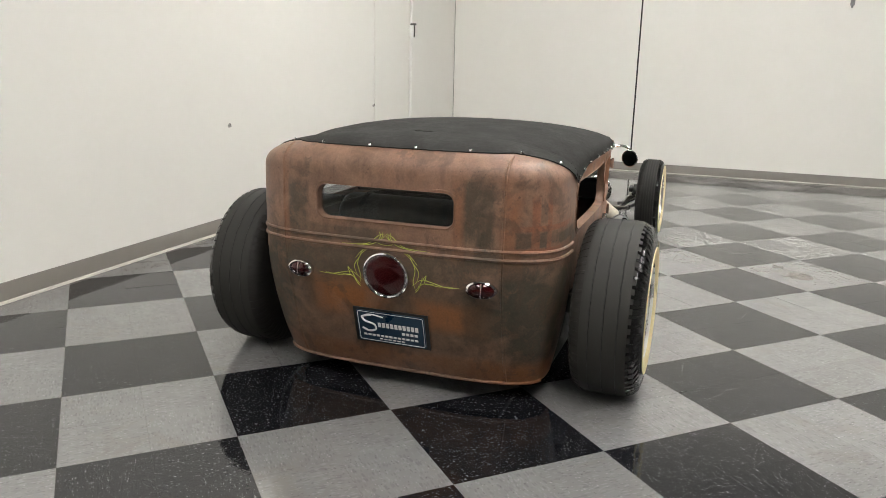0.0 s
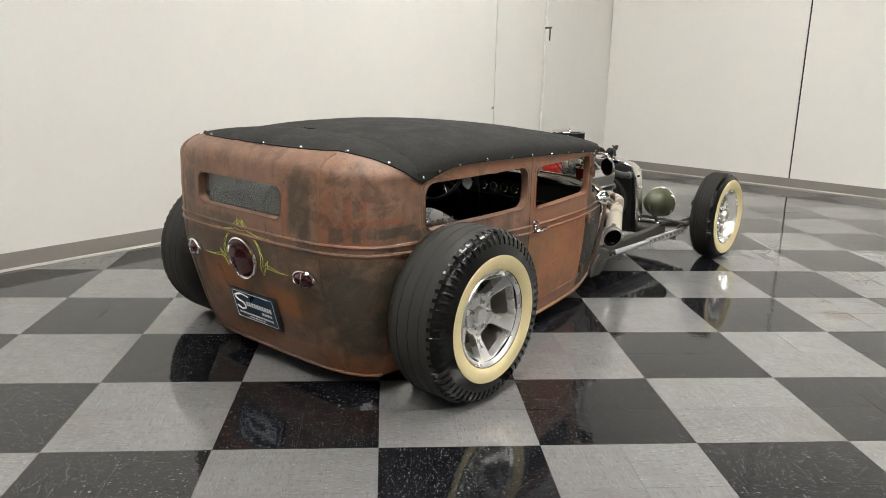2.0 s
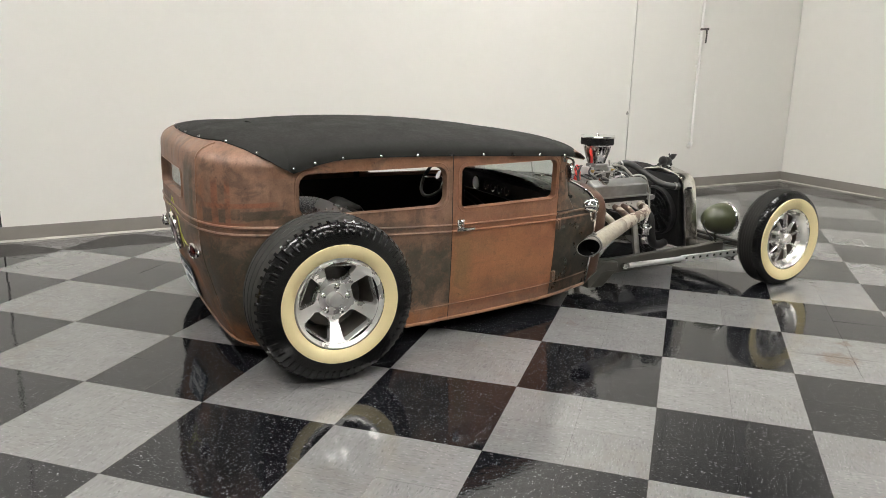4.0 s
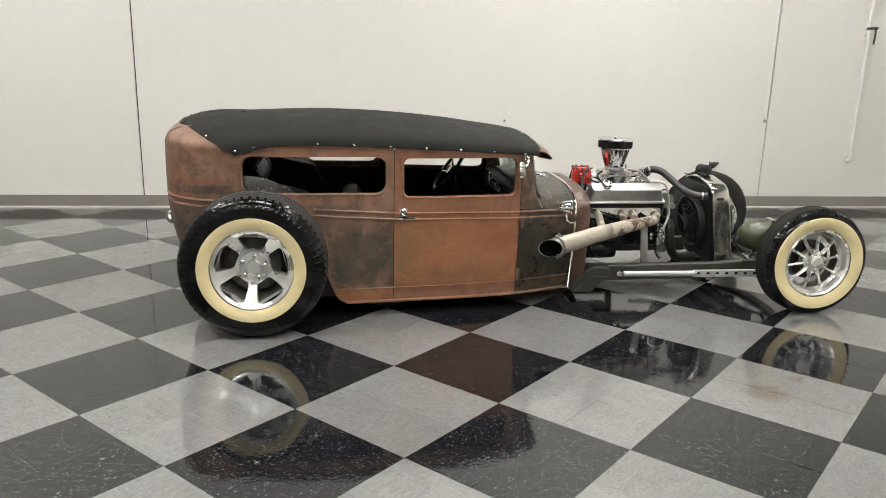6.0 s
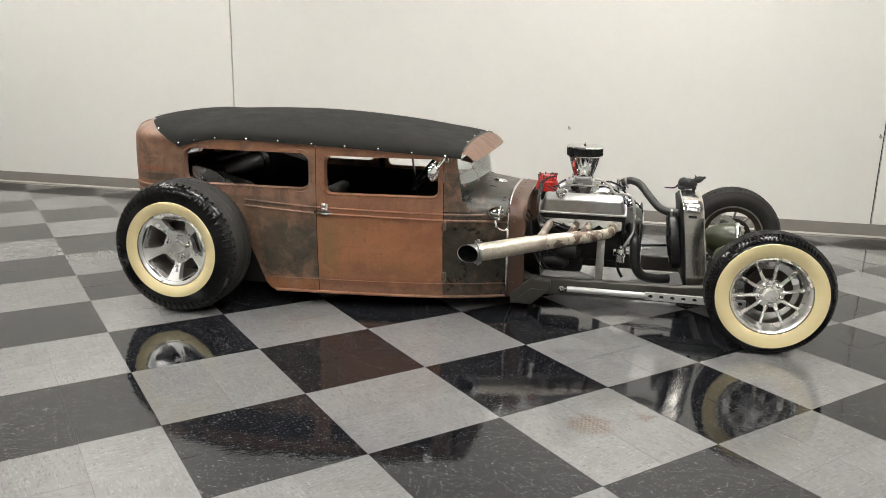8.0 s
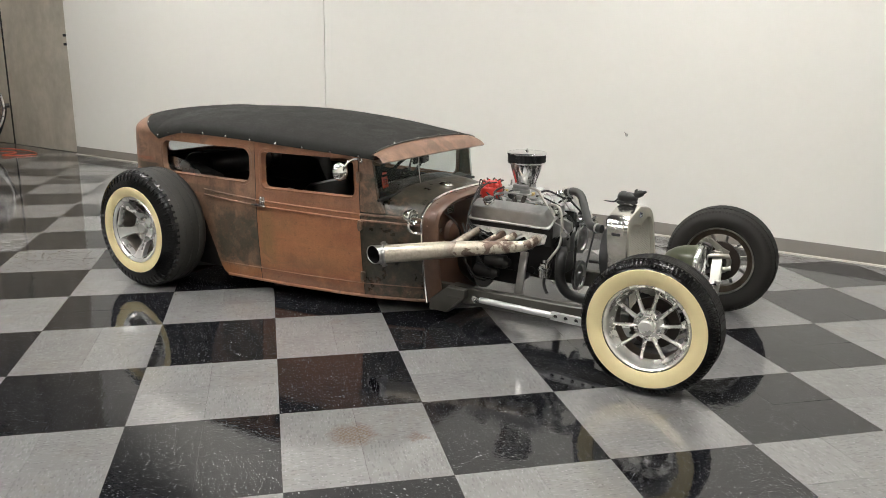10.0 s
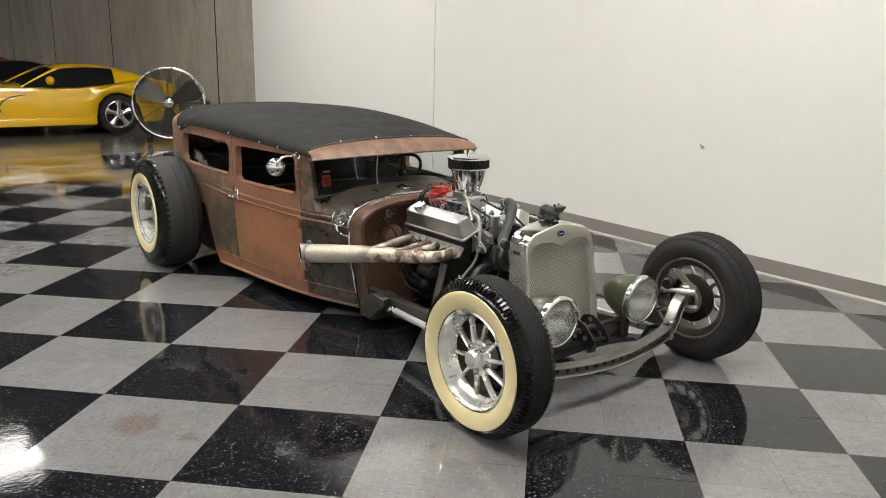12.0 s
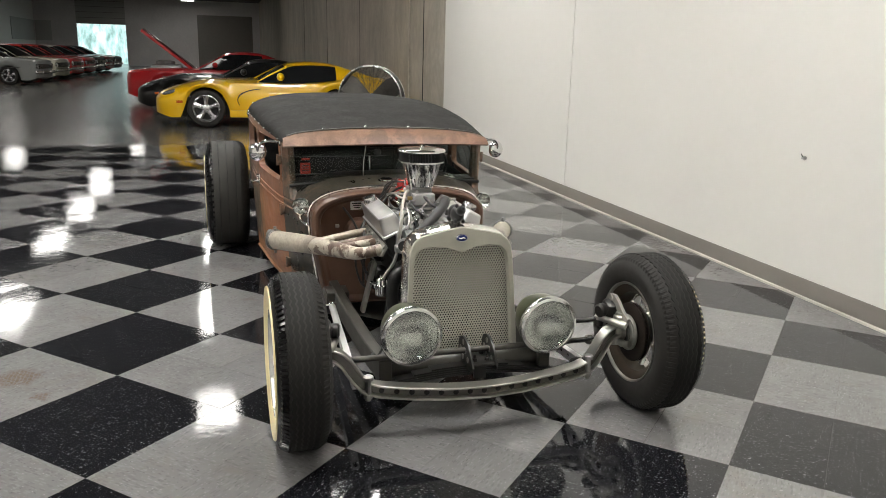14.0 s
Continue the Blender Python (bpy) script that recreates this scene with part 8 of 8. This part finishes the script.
cyl(b, (END_X - 0.02, WALL_Y + 0.06, 0.95), (END_X - 0.05, WALL_Y + 0.06, 0.95), 0.02, None, 10)
tagged(part("wall_stub", b, M_DARKSTEEL), "dark bolt stub at the end of the wall", "bolt")

# ---- drum fan by the concrete wall ----
FAN = thing("drum_fan", "large black drum fan with a chrome rim ring on the floor", "fan", pose(-8.80, 2.95, 0, 0, 0, -26))
K = 0.89
b = B()
lathe(b, [(0.60 * K, -0.11), (0.615 * K, -0.115), (0.615 * K, 0.11), (0.60 * K, 0.115), (0.597 * K, 0.10), (0.597 * K, -0.10)], (0, 0, 0.645), (1, 0, 0), 56, caps=False)
part("drum", b, M_BLACK, FAN)
for x in (0.12, -0.12):
    b = B()
    tube(b, [(x, 0.61 * K * math.cos(2 * math.pi * k / 56), 0.645 + 0.61 * K * math.sin(2 * math.pi * k / 56)) for k in range(56)], 0.013, 8, closed=True)
    part("rim_ring", b, M_WHEEL, FAN, "bright chrome rim ring")
    b = B()
    for r in np.linspace(0.09, 0.585 * K, 30):
        tube(b, [(x, r * math.cos(2 * math.pi * k / 48), 0.645 + r * math.sin(2 * math.pi * k / 48)) for k in range(48)], 0.0022, 4, closed=True)
    for k in range(12):
        a = 2 * math.pi * k / 12
        tube(b, [(x, 0.10 * math.cos(a), 0.645 + 0.10 * math.sin(a)), (x, 0.6 * K * math.cos(a), 0.645 + 0.6 * K * math.sin(a))], 0.003, 4, 1)
    tagged(part("wire_guard", b, M_DARKSTEEL, FAN), kind="stuff")
b = B()
lathe(b, [(0.07, 0.0), (0.075, 0.02), (0.05, 0.035), (0, 0.04)], (0.12, 0, 0.645), (1, 0, 0), 24)
part("hub_badge", b, M_CHROME, FAN)
b = B()
lathe(b, [(0.09, -0.16), (0.09, 0.0), (0.06, 0.03), (0.03, 0.06)], (0.02, 0, 0.645), (1, 0, 0), 24)
part("motor", b, M_BLACK, FAN)
for k in range(3):
    a = 2 * math.pi * k / 3 + 0.5
    rad, tan = Vector((0, math.cos(a), math.sin(a))), Vector((0, -math.sin(a), math.cos(a)))
    b = B()
    rows = [[b.verts.new(Vector((0.045, 0, 0.645)) + rad * r + tan * (w * s) + Vector((0.05 * s, 0, 0))) for s in (-1, -0.3, 0.4, 1)] for r, w in ((0.05, 0.05), (0.25, 0.12), (0.45 * K, 0.16), (0.57 * K, 0.14))]
    grid_faces(b, rows)
    thicken(b, 0.004)
    part("blade", b, M_DARKSTEEL, FAN)
for s in (-1, 1):
    b = B()
    lathe(b, [(0.03, -0.03), (0.10, -0.03), (0.105, 0.0), (0.10, 0.03), (0.03, 0.03)], (0.0, s * 0.34, 0.105), (0, 1, 0), 24)
    part("transport_wheel", b, M_RUBBER, FAN)
    b = B()
    tube(b, [(0.0, s * 0.34, 0.105), (0.02, s * 0.45, 0.25), (0.0, s * 0.55, 0.50), (0, s * 0.57, 0.645)], 0.016, 8, 4)
    part("stand_tube", b, M_BLACK, FAN)
b = B()
cyl(b, (0, 0.54, 0.645), (0, 0.62, 0.645), 0.03, None, 12)
part("tilt_knob", b, M_BLACK, FAN)
b = B()
tube(b, [(-8.7, 3.2, 0.012), (-8.3, 3.4, 0.012), (-8.1, 3.1, 0.012), (-7.9, 3.45, 0.012), (-8.4, 3.6, 0.012), (-8.9, 3.5, 0.012)], 0.009, 6, 8)
tagged(part("extension_cord", b, simple("orange_cord", (0.45, 0.06, 0.02), 0.5)), "loose orange-red extension cord on the concrete floor", "cord")


# ---- parked cars in the hall: nose at x = 0, tail at x = -L ----
M_CARGLASS = simple("tinted_glass", (0.012, 0.013, 0.014), 0.06, vary=0.1)
M_CARLAMP = simple("clear_headlamp", (0.30, 0.31, 0.32), 0.12, 0.6, vary=0.3, scale=30)
M_CARRIM = simple("silver_alloy", (0.62, 0.62, 0.63), 0.25, 0.9, vary=0.08)


def car_wheel(parent, c, side, r, w, spokes=5):
    c, out = Vector(c), Vector((0, side, 0))
    b = B()
    lathe(b, [(r * 0.70, 0.0), (r * 0.74, 0.012), (r * 0.93, 0.008), (r, -0.03), (r, -w + 0.03), (r * 0.93, -w), (r * 0.70, -w)], c, out, 36, caps=False)
    t = part("wheel", b, M_RUBBER, parent)
    b = B()
    lathe(b, [(r * 0.64, -0.03), (r * 0.62, -0.10), (0.05, -0.11), (0.0, -0.11)], c, out, 30, caps=False)
    part("rim_well", b, M_BLACK, t)
    b = B()
    lathe(b, [(r * 0.72, 0.002), (r * 0.69, 0.006), (r * 0.66, -0.01), (r * 0.64, -0.03)], c, out, 30, caps=False)
    for k in range(spokes):
        a = 2 * math.pi * (k + 0.25) / spokes
        rad, tan = Vector((math.cos(a), 0, math.sin(a))), Vector((-math.sin(a), 0, math.cos(a)))
        rows = [[b.verts.new(c + rad * (r * f) + tan * (hw * s) + out * (-0.02 - 0.02 * abs(s))) for s in (-1, 0, 1)] for f, hw in ((0.12, 0.045), (0.3, 0.034), (0.5, 0.040), (0.67, 0.070))]
        grid_faces(b, rows)
    lathe(b, [(0.07, -0.05), (0.065, -0.015), (0.03, -0.008), (0, -0.006)], c, out, 20, caps=False)
    part("rim", b, M_CARRIM, t)


def parked_car(label, m, paint, L, W, top, roof, axles, r=0.325, roofmat=None, group="", lamp=True, hood=None, width=None, spokes=5, classic=False, scoop=False):
    """top: (distance from the nose, height) of the body's upper line; roof: the same for the greenhouse from the screen's foot to the rear."""
    C = thing("parked_car", label, "car", m, group)
    tx, tz = smoothpts(top)
    rx, rz = smoothpts(roof)
    wx, wz = smoothpts(width or [(0, 0.62), (0.12, 0.82), (0.5, 0.96), (1.2, 1.0), (L - 1.2, 1.0), (L - 0.4, 0.95), (L - 0.08, 0.82), (L, 0.7)])
    ss = sorted(set([0, 0.03, 0.08, 0.15] + list(np.arange(0.2, L - 0.15, 0.075)) + [L - 0.15, L - 0.06, L]))
    b = B()
    rows = []
    for s in ss:
        hw, zt = W / 2 * interp(s, wx, wz), interp(s, tx, tz)
        zb = interp(s, [0, 0.25, 0.6, L - 0.7, L - 0.2, L], [0.26, 0.17, 0.19, 0.19, 0.24, 0.34])
        arch = zb
        for a in axles:
            d = abs(s - a)
            ra = r * 1.12
            if d < ra:
                arch = max(arch, r + math.sqrt(ra * ra - d * d) * 1.0)
        arch = min(arch, zt - 0.07)
        h = zt - arch
        pts = [(hw * 0.95, arch), (hw * 0.985, arch + h * 0.25), (hw, arch + h * 0.5), (hw * 0.985, arch + h * 0.72), (hw * 0.93, zt - 0.035), (hw * 0.82, zt), (hw * 0.45, zt + 0.02), (0, zt + 0.03)]
        full = [(-y, z) for y, z in pts] + [(y, z) for y, z in reversed(pts[:-1])]
        rows.append([b.verts.new((-s, y, z)) for y, z in full])
    grid_faces(b, rows)
    b.faces.new(rows[0])
    b.faces.new(rows[-1])
    part("body", b, paint, C, angle=40)
    # dark underbody between the wheels
    b = B()
    box(b, (-L / 2, 0, 0.33), (L - 0.5, W * 0.72, 0.25), 0.02)
    part("underbody", b, M_BLACKTRIM, C)
    # greenhouse glass, then the painted roof and rear pillars over it
    s0, s1 = roof[0][0], roof[-1][0]
    gs = np.linspace(s0, s1, 26)
    zmax = max(z for _, z in roof)

    def ring(s, grow=0.0):
        hw, zt, zr = W / 2 * 0.90, interp(s, tx, tz) - 0.01, interp(s, rx, rz)
        f = max(0.0, (zr - zt) / (zmax - zt))
        wr = hw * (1 - 0.22 * f)
        q = [(hw + grow, zt), (hw * (1 - 0.10 * f) + grow, zt + (zr - zt) * 0.5), (wr + grow, zt + (zr - zt) * 0.86), (wr * 0.86, zr - 0.012 * f + grow), (wr * 0.4, zr + grow), (0, zr + 0.012 * f + grow)]
        return [(-y, z) for y, z in q] + [(y, z) for y, z in reversed(q[:-1])]
    b = B()
    rows = [[b.verts.new((-s, y, z)) for y, z in ring(s)] for s in gs]
    grid_faces(b, rows)
    part("glasshouse", b, M_CARGLASS, C)
    flat = [s for s in gs if interp(s, rx, rz) > zmax - 0.075]
    b = B()
    rows = []
    for s in [flat[0] - 0.03] + flat + [min(flat[-1] + 0.03, s1)]:
        rg = ring(s, 0.006)
        rows.append([b.verts.new((-s, y, z)) for y, z in rg[2:-2]])
    grid_faces(b, rows)
    part("roof", b, roofmat or paint, C)
    for sgn in (-1, 1):
        b = B()
        sr = [s for s in gs if s > flat[-1] - 0.12]
        rows = []
        for s in sr:
            rg = ring(s, 0.007)
            rr = rg[:4] if sgn < 0 else rg[-4:]
            rows.append([b.verts.new((-s, y, z)) for y, z in rr])
        grid_faces(b, rows)
        part("rear_pillar", b, roofmat or paint, C)
        b = B()
        rows = []
        for s in np.linspace(s0, flat[0] + 0.02, 8):
            rg = ring(s, 0.006)
            y, z = rg[2] if sgn < 0 else rg[-3]
            y2, z2 = rg[3] if sgn < 0 else rg[-4]
            rows.append([b.verts.new((-s, y, z - 0.02)), b.verts.new((-s, y, z + 0.005)), b.verts.new((-s, y * 0.96 + y2 * 0.04, z2 * 0.5 + z * 0.5 + 0.012))])
        grid_faces(b, rows)
        part("front_pillar", b, paint, C)
        for a in axles:
            car_wheel(C, (-a, sgn * W / 2 * 0.975, r), sgn, r, 0.24, spokes)
        b = B()
        zt = interp(s0 + 0.25, tx, tz)
        blob(b, (-s0 - 0.42, sgn * (W / 2 + 0.03), zt + 0.10), (0.07, 0.10, 0.075))
        part("door_mirror", b, paint, C)
        if lamp:
            b = B()
            z0 = interp(0.25, tx, tz)
            blob(b, (-0.27, sgn * W * 0.37, z0 - 0.05), (0.17, 0.12, 0.05), pose(0, 0, 0, 0, 14, sgn * -22))
            part("headlamp", b, M_CARLAMP, C)
            b = B()
            box(b, (-0.42, sgn * (W / 2 * 0.955), z0 - 0.20), (0.11, 0.02, 0.045), 0.008, pose(0, 0, 0, 0, 0, sgn * -8))
            part("side_marker", b, M_AMBER, C)
        b = B()
        sa = (axles[0] + axles[1]) / 2
        box(b, (-sa - 0.1, sgn * (W / 2 + 0.001), 0.30), (axles[1] - axles[0] - 0.95, 0.012, 0.012), 0.003)
        part("sill_line", b, M_BLACKTRIM, C)
    if scoop:
        # a black bar for the shade in the curved gill behind the front wheel, and the stepped sill under the doors
        for sgn in (-1, 1):
            b = B()
            pts = [(1.86, 0.70), (1.66, 0.67), (1.50, 0.60), (1.44, 0.50), (1.47, 0.40)]
            tube(b, [(-x, sgn * (W / 2 * (0.99 if z > 0.6 else 1.0) - 0.006), z) for x, z in pts], [0.004, 0.009, 0.012, 0.011, 0.004], 8, 6)
            part("gill_shade", b, M_BLACKTRIM, C)
            b = B()
            box(b, (-2.10, sgn * (W / 2 + 0.008), 0.245), (1.62, 0.05, 0.13), 0.02)
            part("sill", b, paint, C)
    if classic:
        b = B()
        box(b, (0.05, 0, 0.45), (0.09, W * 0.97, 0.12), 0.03)
        for sgn in (-1, 1):
            box(b, (0.10, sgn * W * 0.22, 0.46), (0.05, 0.07, 0.17), 0.015)
        part("front_bumper", b, M_CHROME, C, "chrome bumper")
        b = B()
        box(b, (0.012, 0, 0.66), (0.05, W * 0.62, 0.17), 0.01)
        part("grille", b, M_BLACKTRIM, C)
        b = B()
        for k in range(5):
            box(b, (0.04, 0, 0.595 + 0.032 * k), (0.012, W * 0.62, 0.008))
        part("grille_bars", b, M_CHROME, C)
        for sgn in (-1, 1):
            b = B()
            lathe(b, [(0.0, 0.02), (0.06, 0.024), (0.085, 0.03), (0.10, 0.024), (0.10, -0.02)], (0.02, sgn * W * 0.39, 0.665), (1, 0, 0), 20, caps=False)
            part("headlamp", b, M_CARRIM, C)
            b = B()
            box(b, (-L * 0.5, sgn * (W / 2 + 0.006), 0.62), (L * 0.80, 0.014, 0.02), 0.004)
            part("side_trim", b, M_CHROME, C)
    if hood:
        b = B()
        (hs, hz), (es, ez) = hood
        rows = []
        for f in np.linspace(0, 1, 8):
            s, z = hs + (es - hs) * f, hz + (ez - hz) * f
            rows.append([b.verts.new((-s, y * W * 0.42, z + 0.03 * (1 - y * y))) for y in np.linspace(-1, 1, 9)])
        grid_faces(b, rows)
        thicken(b, 0.07)
        part("open_hood", b, paint, C, "raised hood")
        b = B()
        box(b, (-0.95, 0, interp(0.9, tx, tz) + 0.02), (0.75, W * 0.5, 0.16), 0.04)
        for k in range(3):
            lathe(b, [(0.13, 0), (0.13, 0.09), (0.05, 0.11)], (-0.8 - 0.12 * k, 0.1 * (k - 1), interp(0.9, tx, tz) + 0.09), (0, 0, 1), 20)
        part("engine", b, M_CAST, C)
    return C


M_AMBER = simple("amber_lens", (0.55, 0.10, 0.01), 0.2, vary=0.1)


def car_paint(name, col, coat=1.0):
    m = simple(name, col, 0.3, vary=0.04, scale=3, coat=coat)
    return m


M_YEL = car_paint("yellow_gloss", (0.86, 0.50, 0.003))
M_BLK = car_paint("black_gloss", (0.006, 0.006, 0.006))
M_REDC = car_paint("red_gloss", (0.52, 0.014, 0.018))
sport_top = [(0, 0.52), (0.10, 0.60), (0.35, 0.69), (0.85, 0.815), (1.3, 0.83), (1.85, 0.83), (2.5, 0.82), (3.1, 0.86), (3.6, 0.93), (4.1, 0.92), (4.42, 0.86)]
sport_roof = [(1.80, 0.82), (2.1, 1.00), (2.42, 1.155), (2.8, 1.19), (3.2, 1.165), (3.6, 1.06), (4.0, 0.94), (4.1, 0.915)]
parked_car("bright yellow low sports coupe parked tail to the concrete wall", pose(-11.60, -0.63, 0, 0, 0, -90), M_YEL, 4.45, 1.92, sport_top, sport_roof, (0.88, 3.30), 0.34, scoop=True)
parked_car("glossy black low sports coupe parked beside a yellow one", pose(-14.45, -1.2, 0, 0, 0, -90), M_BLK, 4.45, 1.92, sport_top, sport_roof, (0.88, 3.30), scoop=True)
muscle_top = [(0, 0.72), (0.06, 0.80), (0.6, 0.87), (1.6, 0.90), (2.6, 0.90), (3.4, 0.93), (4.2, 0.95), (4.95, 0.90), (5.05, 0.80)]
muscle_roof = [(1.75, 0.90), (2.1, 1.10), (2.45, 1.30), (2.9, 1.335), (3.4, 1.29), (3.9, 1.13), (4.45, 0.95)]
parked_car("dark red muscle car with its hood raised", pose(-17.9, -1.75, 0, 0, 0, -90), M_REDC, 5.05, 1.94, muscle_top, muscle_roof, (0.98, 3.88), 0.335, hood=((1.62, 0.92), (0.45, 1.85)), lamp=False)
# the far row
M_VINYLTOP = simple("white_vinyl_top", (0.55, 0.54, 0.50), 0.5, vary=0.06, scale=10)
far_cols = [((0.30, 0.31, 0.30), "silver-grey"), ((0.50, 0.47, 0.38), "pale beige"), ((0.42, 0.02, 0.02), "red"), ((0.35, 0.02, 0.02), "red"), ((0.02, 0.02, 0.025), "black"), ((0.30, 0.02, 0.02), "dark red"), ((0.06, 0.07, 0.08), "dark grey")]
sedan_top = [(0, 0.80), (0.05, 0.87), (0.7, 0.93), (1.5, 0.95), (2.8, 0.94), (4.0, 0.95), (4.7, 0.92), (4.85, 0.8)]
sedan_roof = [(1.35, 0.92), (1.8, 1.22), (2.2, 1.40), (2.8, 1.43), (3.3, 1.38), (3.8, 1.15), (4.1, 0.96)]
for k, (col, word) in enumerate(far_cols):
    parked_car(word + " parked car in a far row on polished concrete", pose(-27.5 - 3.3 * k, -5.6 + 0.05 * k, 0, 0, 0, 82), car_paint(word.replace(" ", "_") + "_far", col), 4.85, 1.86, sedan_top, sedan_roof, (0.9, 3.65), 0.33, group="far row of cars", lamp=False, classic=True, width=[(0, 0.90), (0.08, 0.96), (0.5, 1.0), (1.2, 1.0), (3.8, 1.0), (4.5, 0.96), (4.8, 0.90), (4.85, 0.85)], roofmat=M_VINYLTOP if k % 3 == 1 else None)

# ---- vinyl tiles, laid diagonally to the walls ----
T, PARITY = TILE, 0
R45 = pose(0, 0, 0, 0, 0, -45)
ME_TILE = {}
for dark in (False, True):
    b = B()
    box(b, (0, 0, -0.003), (T - 0.0007, T - 0.0007, 0.006), 0.0)
    me_ob = link_mesh("vinyl_tile", b, M_TILE_D if dark else M_TILE_L)
    ME_TILE[dark] = me_ob.data
    bpy.data.objects.remove(me_ob)
rest = {False: B(), True: B()}
near = 0
rng = random.Random(5)
for i in range(-62, 62):
    for j in range(-62, 62):
        p = R45 @ Vector(((i + 0.5) * T, (j + 0.5) * T, 0))
        if not (END_X - 0.25 < p.x < WALL_X + 0.2 and SIDE_Y < p.y < WALL_Y + 0.2):
            continue
        dark = ((i // 2) + (j // 2)) % 2 == PARITY
        m = Matrix.Translation(p + Vector((0, 0, rng.uniform(-0.0002, 0.0002)))) @ pose(0, 0, 0, rng.gauss(0, 0.12), rng.gauss(0, 0.12), -45)
        if -2.2 < p.x < 3.4 and -2.2 < p.y < 2.7 and near < 300:
            near += 1
            o = new("vinyl_tile", ME_TILE[dark])
            o.matrix_world = m
            o.parent = FLOOR
        else:
            vs = [rest[dark].verts.new(m @ Vector((sx * (T - 0.0007) / 2, sy * (T - 0.0007) / 2, 0))) for sx, sy in ((-1, -1), (1, -1), (1, 1), (-1, 1))]
            rest[dark].faces.new(vs)
for dark in (False, True):
    o = part("vinyl_tiles", rest[dark], M_TILE_D if dark else M_TILE_L, FLOOR)
    tagged(o, "black speckled vinyl tiles" if dark else "grey speckled vinyl tiles", kind="stuff")
